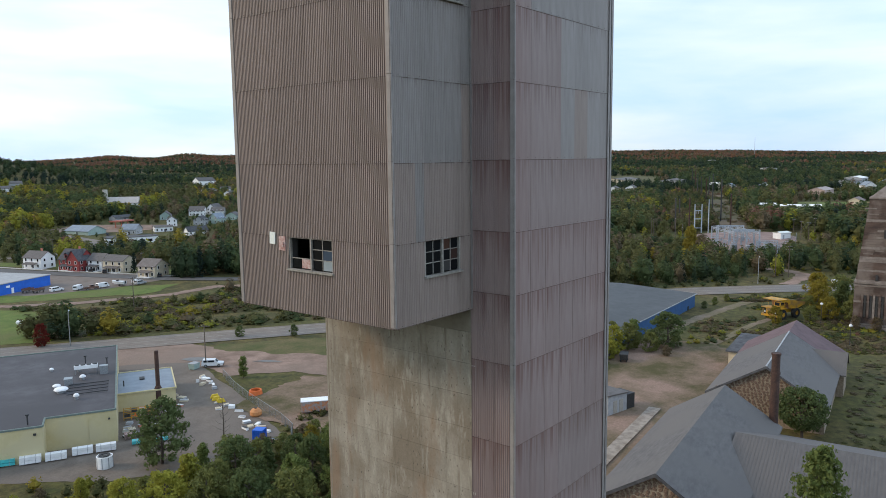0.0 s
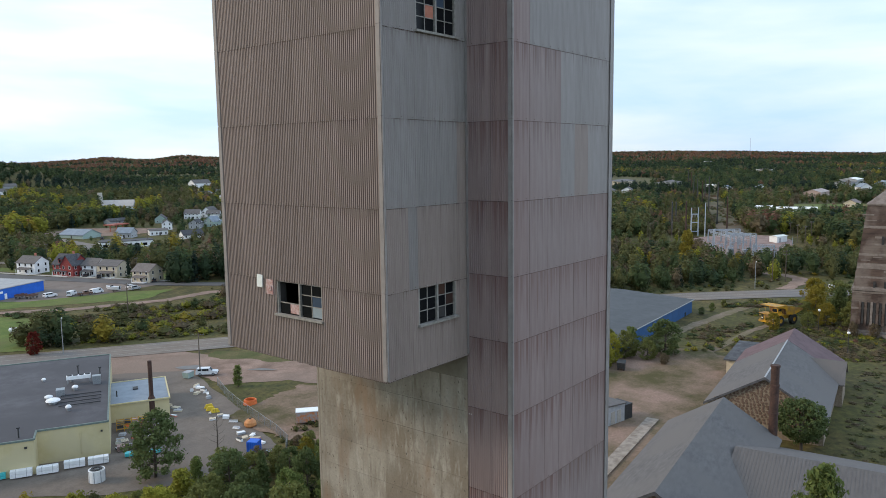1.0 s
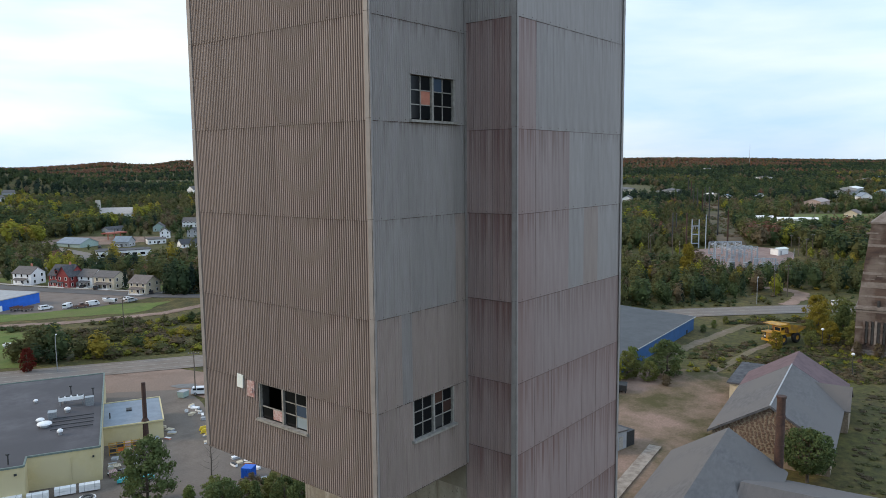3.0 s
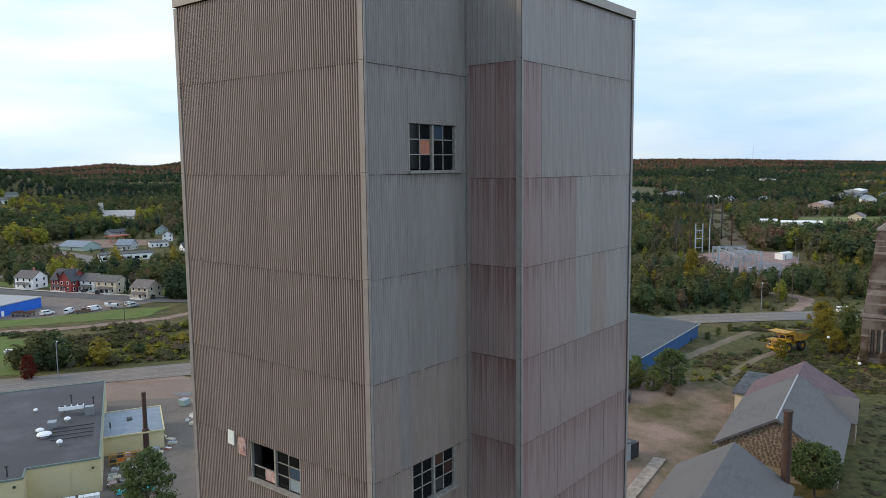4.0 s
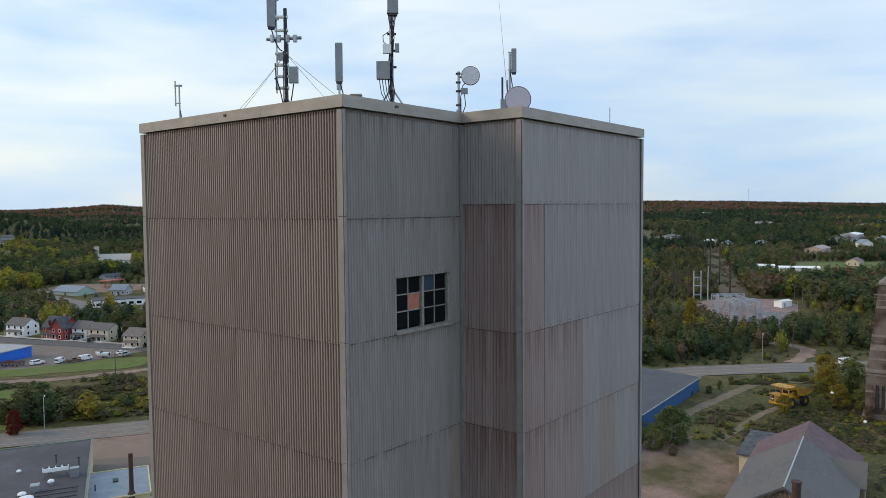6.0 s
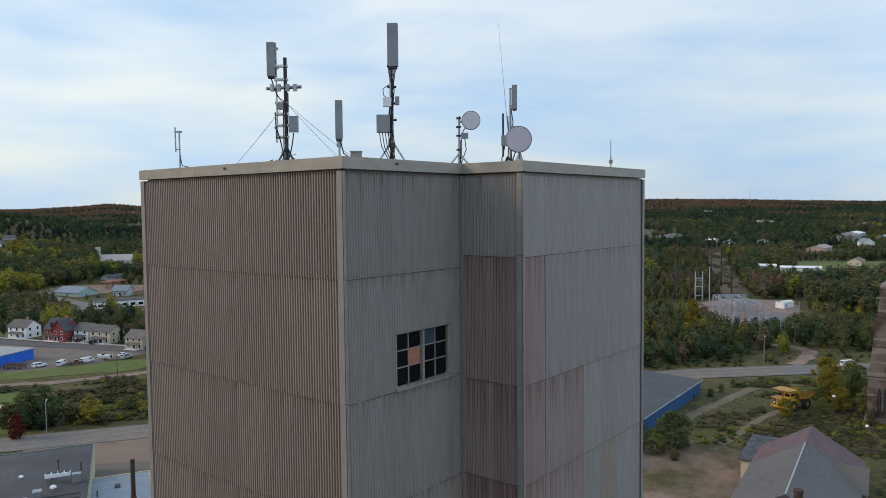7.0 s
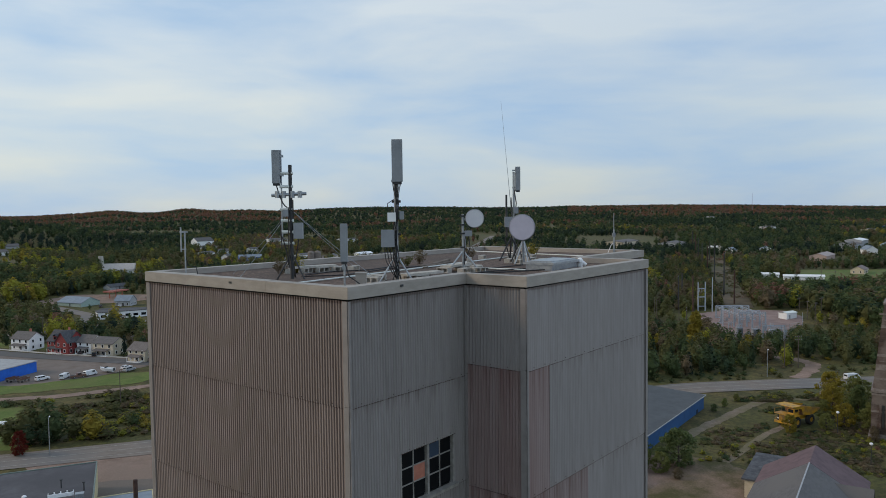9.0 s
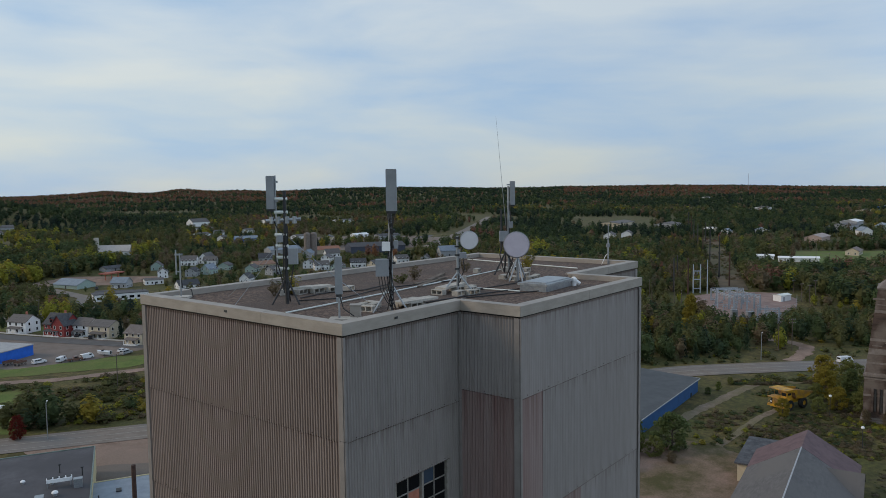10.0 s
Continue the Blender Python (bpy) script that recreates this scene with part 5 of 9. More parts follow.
for pts in (((3.0, 1.0), (4.6, 0.9), (6.0, 0.7), (8.5, 0.2)), ((2.2, 4.1), (3.2, 3.4), (5.4, 3.9), (8.5, 3.2)), ((2.6, 4.4), (3.8, 4.6), (4.8, 4.1), (6.5, 4.5)), ((9.9, 1.7), (8.6, 1.2), (7.2, 1.3), (6.2, 1.4)), ((3.1, 0.9), (3.9, 0.35), (5.2, 0.6), (7.6, -0.4))):
    single("roof_cable", Geo().path([(x, y, ROOF + 0.03) for x, y in pts], 0.018, 5), CABLE, "black cable snaking over the gravel roof", "cable", group="roof cables")
ac = thing("roof_hatch", "low grey metal roof hatch with a flat lid", "hatch", (8.3, -0.1, ROOF), 4)
part("body", Geo().box((0, 0, 0.08), (1.7, 0.85, 0.16)), STEEL, ac)
part("lid", Geo().box((0.04, 0, 0.2), (1.85, 0.98, 0.07)).box((0.04, 0, 0.25), (1.6, 0.75, 0.04)), STEEL, ac)
single("gooseneck_vent", Geo().tube((0, 0, 0), (0, 0, 0.12), 0.08, n=12).revolve((0, 0, 0.12), [(0.08, -0.02), (0.1, 0.03), (0.09, 0.1), (0.04, 0.15), (0.0, 0.16)], 12).tube((0.02, 0, 0.18), (0.14, -0.12, 0.05), 0.06), WHITE, "pale rounded metal roof vent", "vent", (9.3, -0.5, ROOF))
for x, y, h, rz in ((7.2, 3.6, 0.05, 20), (7.7, 3.9, 0.05, 10), (8.6, 4.4, 0.06, 25)):
    single("timber_plank", Geo().box((0, 0, h / 2), (2.0, 0.16, h)), WOODPOLE, "weathered plank lying on the gravel roof", "plank", (x, y, ROOF), rz, "roof planks")
single("notch_flashing", Geo().box((0, 0, 0.04), (1.3, 0.16, 0.05)), TRIM, "loose pale metal flashing at the parapet", "flashing", (12.6, 0.55, 52.9), 6)


def weeds(at, n, h, leaf, label):
    """A tuft of thin stems with small leaves."""
    q = Geo()
    r = random.Random(int(at[0] * 100 + at[1] * 7))
    for _ in range(n):
        a, b = r.uniform(0, 6.3), r.uniform(0.02, 0.3)
        tip = Vector((b * math.cos(a), b * math.sin(a), h * r.uniform(0.4, 1.0)))
        base = Vector((tip.x * 0.3, tip.y * 0.3, 0))
        q.tube(base, tip, 0.006, 0.003, 3, caps=False)
        for _ in range(7):
            p = base.lerp(tip, r.uniform(0.35, 1.0)) + Vector((r.uniform(-0.06, 0.06), r.uniform(-0.06, 0.06), 0))
            e1 = Vector((r.uniform(-1, 1), r.uniform(-1, 1), r.uniform(-0.4, 0.8))).normalized() * 0.05
            e2 = e1.orthogonal().normalized() * 0.02
            q.quad([p - e1, p + e2, p + e1, p - e2])
    return single("weed_tuft", q, leaf, label, "plant", at, group="roof weeds")


for x, y, h, mt in ((3.0, 5.4, 0.75, LEAF[2]), (3.2, 5.5, 0.6, LEAF[3]), (7.7, 4.6, 0.5, LEAF[6]), (12.4, 3.2, 0.6, LEAF[3]), (12.9, 3.4, 0.75, LEAF[2]), (10.5, 4.6, 0.6, LEAF[6]), (6.8, 4.4, 0.35, LEAF[2]), (2.6, 5.5, 0.5, LEAF[6])):
    weeds((x, y, ROOF), 22, h, mt, "yellowing weed tuft growing in the roof gravel")

# ---------------- gear on the warehouse roof ----------------
W = pose(43.1, 106.7, -6.2, 0, 0, wrz)


def wroof(x, y):
    p = W @ Vector((x * 0.87, y * 0.95, 6.06))
    return (p.x, p.y, p.z)


def roofvent(x, y, r, h, label="white domed roof ventilator"):
    v = thing("roof_ventilator", label, "ventilator", wroof(x, y), 0, "warehouse ventilators")
    part("throat", Geo().tube((0, 0, 0), (0, 0, h * 0.6), r * 0.6, n=12), STEEL, v)
    part("cap", Geo().revolve((0, 0, h * 0.45), [(r * 0.7, 0), (r, h * 0.1), (r * 0.9, h * 0.35), (r * 0.5, h * 0.52), (0.0, h * 0.58)], 14), WHITE, v)


for x, y, r, h in ((33, 7.5, 0.7, 1.2), (25.5, 6.5, 0.8, 1.2), (20.5, 11, 1.0, 1.0), (10.5, 7, 0.7, 1.3), (17, 10, 1.7, 1.2), (36, 13, 0.6, 0.9)):
    roofvent(x, y, 0.75 * r, 0.85 * h)
hv = thing("roof_cooling_unit", "long pale rooftop cooling unit with fans", "air conditioner", wroof(31, 6.0), wrz + 90)
part("body", Geo().box((0, 0, 1.4), (4.4, 1.3, 0.7)), WHITE, hv)
for k in range(4):
    part("fan_ring", Geo().tube((-1.65 + 1.1 * k, 0, 1.72), (-1.65 + 1.1 * k, 0, 1.9), 0.46, n=14), DARKSTEEL, hv)
for x in (-2.0, 2.0):
    for y in (-0.5, 0.5):
        part("leg", Geo().tube((x, y, 0), (x, y, 1.1), 0.07), STEEL, hv)
single("roof_box", Geo().box((0, 0, 0.8), (1.2, 1.5, 1.6)).box((0, 0, 1.65), (1.3, 1.6, 0.12)), STEEL, "grey metal rooftop duct box", "duct", wroof(29, 2.5), wrz)
single("roof_box", Geo().box((0, 0, 0.6), (1.6, 1.4, 1.2)).box((0, 0, 1.25), (1.7, 1.5, 0.12)), STEEL, "grey metal rooftop duct box", "duct", wroof(22.5, 9), wrz)
for x in (13.5, 16, 18.5, 21):
    single("roof_pipe", Geo().tube((0, 0, 0.25), (0, 7, 0.25), 0.1), DARKSTEEL, "dark pipe run along the warehouse roof", "pipe", wroof(x, 1.5), wrz, "roof pipes")
for x, y in ((40, 6.5), (-2.5, 14), (36, 2.0)):
    single("vent_pipe", Geo().tube((0, 0, 0), (0, 0, 1.6), 0.12).tube((0, 0, 1.6), (0, 0, 1.8), 0.3), DARKSTEEL, "dark vent pipe on the warehouse roof", "pipe", wroof(x, y), 0, "roof pipes")
single("roof_patch", Geo().box((0, 0, 0.02), (1.4, 4.0, 0.03)), WHITE, "pale repair patch on the dark roof membrane", "patch", wroof(20, 30), wrz)

# ---------------- yards ----------------
patch("warehouse_yard", [(-150, 128), (-52, 134), (-30, 142), (-30, 156), (-40, 176), (-53, 198), (-62, 214), (-92, 218), (-150, 214)], ASPHALT, "cracked grey asphalt yard round the warehouse", "yard", 0.1, 0.8, 0.8)
patch("dirt_lot", [(-92, 208), (-62, 212), (-50, 198), (-36, 202), (-14, 190), (-4, 170), (14, 172), (14, 214), (-24, 222), (-56, 225), (-72, 236), (-104, 227)], DIRT, "worn pinkish dirt lot with tyre tracks", "yard", 0.14, 0.8)
patch("verge", [(-60, 226), (-40, 220), (-10, 214), (12, 214), (10, 246), (-30, 240), (-62, 232)], VERGE, "rough green verge beside the road", "grass", 0.12, wobble=3)
patch("mine_yard", [(10, 70), (21, 92), (27, 112), (37, 128), (44, 142), (58, 166), (64, 172), (58, 186), (44, 192), (33, 178), (27, 150), (10, 110)], DIRTGRASS, "worn dirt and gravel yard beside the engine houses", "yard", 0.12, 0.9, 4)
ribbon("dirt_track", [(53, 180), (54.7, 182.5), (63.7, 194), (73.2, 206.4), (80, 213)], 2.0, TRACK, "faint worn trail through the grass", "track", 0.075)
ribbon("dirt_track", [(53, 203), (60, 212), (77, 231), (95, 249), (112, 270), (121, 284)], 3.0, TRACK, "narrow dirt track to the road", "track", 0.075)
ribbon("dirt_track", [(118, 300), (127, 312), (133, 324), (131, 334), (124, 340)], 5.0, DIRT, "reddish dirt track beyond the road", "track", 0.13)
patch("parking_lot", [(-230, 318), (-152, 318), (-130, 332), (-112, 362), (-118, 372), (-160, 384), (-240, 398)], GRAVELYARD, "grey gravel parking lot", "parking lot", 0.1)
ribbon("street", [(-330, 440), (-230, 408), (-170, 381), (-112, 359), (-60, 352)], 9, STREETDARK, "narrow dark asphalt street", "street", 0.2)
ribbon("sidewalk", [(-330, 449), (-230, 416), (-170, 388.5), (-112, 367)], 2.2, BLOCK, "pale concrete sidewalk", "sidewalk", 0.24)
patch("lawn", [(-240, 205), (-170, 214), (-140, 227), (-112, 239), (-118, 252), (-127, 264), (-130, 284), (-138, 290), (-180, 291), (-240, 285)], LAWN, "mown green lawn", "lawn", 0.1, wobble=3)
patch("lawn", [(-240, 302), (-150, 306), (-108, 322), (-104, 345), (-122, 340), (-150, 321), (-240, 318)], LAWN, "mown green lawn", "lawn", 0.1, wobble=2)
ribbon("dirt_track", [(-260, 290), (-170, 294), (-128, 302), (-100, 318), (-88, 336), (-30, 344)], 5.5, DIRT, "pale dirt track along the lawn", "track", 0.13)
patch("lawn", [(-215, 412), (-160, 392), (-112, 371), (-104, 380), (-150, 402), (-215, 424)], LAWN, "front lawns of the houses", "lawn", 0.1)
patch("substation_yard", [(116, 424), (114, 398), (126, 384), (140, 386), (152, 406), (168, 419), (184, 458), (184, 484), (160, 494), (134, 476)], PINKGRAVEL, "pinkish gravel substation yard", "yard", 0.12)
STRIP = [(166, 500), (180, 549), (206, 645), (237, 756), (264, 860), (275, 905)]
ribbon("cleared_strip", STRIP, 15, HEATH, "cleared brown strip under the power line", "clearing", 0.25, step=20)
ribbon("street", [(-10, 900), (18, 1080), (60, 1320), (95, 1580)], 16, ROADMAT, "distant grey road into the woods", "street", 0.5, step=15)
ribbon("street", [(-400, 610), (-260, 580), (-205, 520), (-188, 470), (-240, 420)], 9, ROADMAT, "town street between the houses", "street", 0.25)
ribbon("street", [(-190, 470), (-120, 520), (-40, 620), (40, 760)], 9, ROADMAT, "town street between the houses", "street", 0.25)
patch("parking_lot", [(-160, 880), (-60, 870), (-10, 900), (-30, 985), (-170, 985)], GRAVELYARD, "pale industrial lot", "parking lot", 0.3, 6, 4)
LOT = [(-195, 990), (-60, 985), (55, 1000), (48, 1085), (-90, 1105), (-185, 1095)]
patch("parking_lot", LOT, GRAVELYARD, "pale grey industrial lot beyond the town", "parking lot", 0.4, 8, 4)
patch("lawn", [(255, 600), (420, 560), (430, 720), (285, 740)], LAWN, "mown green field", "lawn", 0.25, 5, 4)
patch("dirt_lot", [(-275, 585), (-205, 585), (-190, 640), (-270, 650)], DIRT, "reddish dirt lot behind the shops", "yard", 0.25, 4, 3)
WET = mat("wet_ground", (0.1, 0.085, 0.07), (0.13, 0.11, 0.095), rough=0.4)
for o in ([(-66, 215), (-63, 213), (-59, 213.6), (-60, 217), (-64, 217)], [(-47, 211.5), (-44, 210.6), (-39, 210.8), (-41, 212), (-44, 212.5)]):
    patch("puddle", o, WET, "shallow puddle on the dirt lot", "puddle", wobble=1.2)
patch("rough_ground", [(-40, 172), (-30, 158), (-12, 156), (-4, 172), (-14, 190), (-34, 198)], DIRTGRASS, "thin brown grass and bare dirt beside the yard", "ground", wobble=5)

# ---------------- vehicles ----------------


def paint(name, c):
    return mat(name, c, [min(1, v * 1.08) for v in c], rough=0.3, scale=2, spec=0.5)


WHITEPAINT, BLACKPAINT = paint("car_white", (0.62, 0.63, 0.64)), paint("car_black", (0.02, 0.02, 0.022))
SILVERPAINT, BROWNPAINT = paint("car_silver", (0.32, 0.33, 0.34)), paint("car_brown", (0.12, 0.06, 0.045))
CARGLASS = glass("car_glass", (0.015, 0.018, 0.022))
wheel_mesh = Geo().revolve((0, 0, 0), [(0.2, -0.11), (0.33, -0.11), (0.35, -0.06), (0.35, 0.06), (0.33, 0.11), (0.2, 0.11)], 16, axis=(0, 1, 0)).mesh("tyre", RUBBER)
rim_mesh = Geo().revolve((0, 0, 0), [(0.0, -0.09), (0.15, -0.1), (0.21, -0.09), (0.21, 0.09), (0.15, 0.1), (0.0, 0.09)], 12, axis=(0, 1, 0)).mesh("rim", STEEL)


def profile_body(poly, w, taper=0.0):
    """A body extruded across from a side outline of (x, z) pairs."""
    q = Geo()
    n = len(poly)
    zmax = max(z for _, z in poly)
    for sgn in (-1, 1):
        q.v += [(x, sgn * (w / 2 - taper * (z / zmax) ** 2), z) for x, z in poly]
    q.f += [tuple(range(n)), tuple(2 * n - 1 - i for i in range(n))]
    q.f += [(i, n + i, n + (i + 1) % n, (i + 1) % n) for i in range(n)]
    q.m += [0] * (n + 2)
    return q


def vehicle(style, body_mat, at, rz, label, group="parked vehicles"):
    v = thing("car" if style != "pickup" else "pickup_truck", label, "car" if style != "pickup" else "pickup truck", at, rz, group)
    if style == "van":
        side = [(-2.4, 0.35), (2.4, 0.35), (2.45, 0.9), (2.2, 1.1), (1.6, 1.9), (1.4, 2.0), (-2.3, 2.0), (-2.4, 1.8)]
        glasses = [((1.92, 0, 1.5), (0.02, 1.5, 0.6), (0, -36, 0)), ((0.9, 0.88, 1.55), (1.0, 0.1, 0.5), None), ((0.9, -0.88, 1.55), (1.0, 0.1, 0.5), None), ((-2.38, 0, 1.5), (0.06, 1.4, 0.5), None)]
    elif style == "suv":
        side = [(-2.5, 0.35), (2.4, 0.35), (2.45, 0.85), (2.3, 1.0), (1.2, 1.08), (0.6, 1.75), (-2.2, 1.78), (-2.5, 1.1)]
        glasses = [((0.92, 0, 1.42), (0.02, 1.45, 0.75), (0, -42, 0)), ((-0.3, 0.86, 1.42), (1.5, 0.1, 0.42), None), ((-0.3, -0.86, 1.42), (1.5, 0.1, 0.42), None), ((-1.6, -0.86, 1.42), (0.8, 0.1, 0.42), None), ((-1.6, 0.86, 1.42), (0.8, 0.1, 0.42), None), ((-2.38, 0, 1.4), (0.06, 1.3, 0.4), (0, 18, 0))]
    elif style == "pickup":
        side = [(-2.7, 0.45), (2.6, 0.45), (2.65, 1.0), (2.4, 1.12), (1.2, 1.15), (0.7, 1.8), (-0.5, 1.8), (-0.7, 1.2), (-2.65, 1.15), (-2.7, 0.9)]
        glasses = [((1.0, 0, 1.48), (0.02, 1.4, 0.72), (0, -38, 0)), ((0.15, 0.86, 1.5), (1.0, 0.1, 0.4), None), ((0.15, -0.86, 1.5), (1.0, 0.1, 0.4), None)]
    else:
        side = [(-2.2, 0.3), (2.2, 0.3), (2.25, 0.7), (1.9, 0.85), (1.0, 0.92), (0.3, 1.4), (-1.1, 1.42), (-1.8, 0.98), (-2.2, 0.92)]
        glasses = [((0.68, 0, 1.18), (0.02, 1.3, 0.7), (0, -55, 0)), ((-0.4, 0.83, 1.15), (1.5, 0.08, 0.32), None), ((-0.4, -0.83, 1.15), (1.5, 0.08, 0.32), None), ((-1.5, 0, 1.22), (0.02, 1.3, 0.6), (0, 55, 0))]
    part("body", profile_body(side, 1.82, 0.1), body_mat, v)
    for c, s, t in glasses:
        part("window", Geo().box(c, s, tilt=t), CARGLASS, v)
    if style == "pickup":
        part("load_bed", Geo().box((-1.65, 0, 1.17), (1.8, 1.5, 0.04)), DARKSTEEL, v)
    for x in (-1.5, 1.5):
        for y in (-0.84, 0.84):
            wv = part("wheel", rim_mesh, None, v, at=(x, y, 0.35))
            part("tyre", wheel_mesh, None, wv)
    for y in (-0.7, 0.7):
        part("headlight", Geo().box((side[2][0] - 0.02, y, 0.75), (0.08, 0.3, 0.14)), WHITE, v)
        part("tail_light", Geo().box((side[0][0] - 0.01, y, 0.85), (0.06, 0.2, 0.2)), BOARD_RED, v)
    part("bumper", Geo().box((side[1][0] + 0.05, 0, 0.5), (0.12, 1.7, 0.2)), DARKSTEEL, v)
    return v


def ground_at(s, d, lift=0.1):
    x, y = xy(s, d)
    return (x, y, land(x, y) + lift)


vehicle("suv", WHITEPAINT, ground_at(-55.8, 207.5, 0.15), -44, "white estate car parked on the dirt lot")
for s, d, style, mt, rz, lb in ((-146.5, 330, "suv", WHITEPAINT, 5, "white estate car parked on the gravel lot"), (-139.5, 332.5, "van", WHITEPAINT, 40, "white van parked on the gravel lot"),
                                (-134.8, 333.5, "pickup", BROWNPAINT, -10, "brown pickup truck parked on the gravel lot"), (-132.0, 337.5, "van", WHITEPAINT, 10, "white van parked on the gravel lot"),
                                (-120.0, 345, "suv", SILVERPAINT, 15, "silver estate car parked on the gravel lot"), (-123.0, 350, "sedan", WHITEPAINT, 10, "white saloon car parked on the gravel lot"),
                                (-190, 344, "sedan", WHITEPAINT, 70, "white saloon car parked beside the blue shop"), (-196, 356, "suv", SILVERPAINT, 70, "silver estate car parked beside the blue shop"),
                                (-155, 386, "sedan", BLACKPAINT, 40, "black saloon car parked before a house"), (-147, 381, "suv", BLACKPAINT, 45, "dark estate car parked before a house"), (-119, 366, "sedan", BLACKPAINT, 60, "dark saloon car parked before a house"),
                                (-168, 291.5, "pickup", BLACKPAINT, 10, "black pickup truck on the dirt track"), (-203, 563, "sedan", WHITEPAINT, 60, "white saloon car parked by the shops"), (-214, 560, "pickup", BLACKPAINT, 60, "dark pickup truck parked by the shops"),
                                (134, 296, "van", WHITEPAINT, -38, "white van on the road")):
    vehicle(style, mt, ground_at(s, d, 0.12), rz, lb)


def boat(at, rz):
    b = thing("boat", "white motor boat on a trailer", "boat", at, rz)
    q = Geo()
    secs = [(-3.0, 1.1, 0.9, 0.0), (0.0, 1.2, 0.8, 0.0), (2.0, 0.8, 0.9, 0.1), (3.4, 0.05, 1.1, 0.5)]
    for x, hw, hz, kz in secs:
        q.v += [(x, -hw, 1.0 + hz), (x, -hw * 0.7, 0.75 + kz), (x, 0, 0.6 + kz), (x, hw * 0.7, 0.75 + kz), (x, hw, 1.0 + hz)]
    for i in range(3):
        for j in range(4):
            q.f.append((i * 5 + j, i * 5 + j + 1, i * 5 + j + 6, i * 5 + j + 5))
            q.m.append(0)
        q.f.append((i * 5, i * 5 + 5, i * 5 + 9, i * 5 + 4))
        q.m.append(0)
    q.f.append((0, 4, 3, 2, 1))
    q.m.append(0)
    part("hull", q, WHITEPAINT, b)
    part("windscreen", Geo().box((0.6, 0, 2.05), (0.1, 1.5, 0.5), tilt=(0, -30, 0)), CARGLASS, b)
    part("trailer_frame", Geo().box((0, 0, 0.5), (5.4, 0.2, 0.12)).box((-1, 0, 0.5), (0.15, 1.9, 0.12)), STEEL, b)
    for y in (-0.95, 0.95):
        part("wheel", wheel_mesh, None, b, at=(-1, y, 0.35))
    part("motor", Geo().box((-3.3, 0, 1.5), (0.4, 0.45, 1.1)), DARKSTEEL, b)


boat(ground_at(-127.5, 342.5), 110)
# old farm wagons beside the blue shop
for s, d in ((-156.5, 328), (-152, 327)):
    wg = thing("farm_wagon", "dark brown wooden wagon parked on the grass", "wagon", ground_at(s, d), 20, "wagons")
    part("bed", Geo().box((0, 0, 1.1), (4.2, 1.8, 0.25)), WOODPOLE, wg)
    for y in (-0.85, 0.85):
        part("side_rail", Geo().box((0, y, 1.5), (4.2, 0.08, 0.6)), BROWNPAINT, wg)
    for x in (-1.4, 1.4):
        for y in (-0.9, 0.9):
            part("wheel", wheel_mesh, None, wg, at=(x, y, 0.5))

# cargo trailer with a patterned side
tr = thing("cargo_trailer", "orange and grey box trailer with a white roof", "trailer", ground_at(-25.5, 168.5), -40)
part("body", Geo().box((0, 0, 1.55), (5.6, 2.3, 2.0)), mat("patterned_side", (0.55, 0.2, 0.07), (0.33, 0.32, 0.31), rough=0.5, scale=2.2, detail=2), tr)
part("roof", Geo().box((0, 0, 2.6), (5.75, 2.45, 0.14)), WHITE, tr)
for x in (0.3, 1.3):
    for y in (-1.15, 1.15):
        part("wheel", wheel_mesh, None, tr, at=(x, y, 0.38))
part("drawbar", Geo().box((3.3, 0, 0.55), (1.4, 0.15, 0.12)), DARKSTEEL, tr)
part("frame", Geo().box((0, 0, 0.5), (5.6, 2.0, 0.14)), DARKSTEEL, tr)

# ---------------- mine haul truck on show ----------------
ht = thing("haul_truck", "huge yellow mine haul truck with a weathered dump body", "truck", (186.0, 34.4, 0.3), 158)
part("chassis", Geo().box((0, 0, 1.9), (9.4, 2.2, 0.9)), YELLOWMACHINE, ht)
side = [(-5.6, 3.4), (-5.9, 3.9), (1.0, 5.2), (4.6, 5.35), (4.6, 5.15), (1.2, 4.4), (0.7, 2.9), (-2.5, 2.5)]
bodyq = Geo()
for y in (-2.45, 2.3):
    q = profile_body(side, 0.16)
    o = len(bodyq.v)
    bodyq.v += [(x, yy + y, z) for x, yy, z in q.v]
    bodyq.f += [tuple(o + i for i in f) for f in q.f]
    bodyq.m += [0] * len(q.f)
part("dump_side", bodyq, YELLOWMACHINE, ht)
part("dump_floor", Geo().quad([(-5.5, -2.4, 3.5), (0.9, -2.4, 3.0), (0.9, 2.3, 3.0), (-5.5, 2.3, 3.5)]).quad([(0.9, -2.4, 3.0), (1.3, -2.4, 4.6), (1.3, 2.3, 4.6), (0.9, 2.3, 3.0)]), mat("dump_rust", (0.16, 0.075, 0.04), (0.25, 0.13, 0.07), rough=0.9, scale=1.5), ht)
part("canopy", Geo().box((3.0, -0.05, 5.2), (3.4, 4.9, 0.18)), YELLOWMACHINE, ht)
part("cab", Geo().box((3.3, 1.4, 3.9), (1.8, 1.7, 1.7)), YELLOWMACHINE, ht)
part("cab_window", Geo().box((4.22, 1.4, 4.2), (0.06, 1.4, 0.8)).box((3.3, 2.27, 4.2), (1.3, 0.06, 0.7)), CARGLASS, ht)
part("deck", Geo().box((3.6, 0, 3.0), (2.8, 5.4, 0.2)), YELLOWMACHINE, ht)
part("radiator", Geo().box((4.75, 0, 2.2), (0.4, 2.4, 1.6)), YELLOWMACHINE, ht)
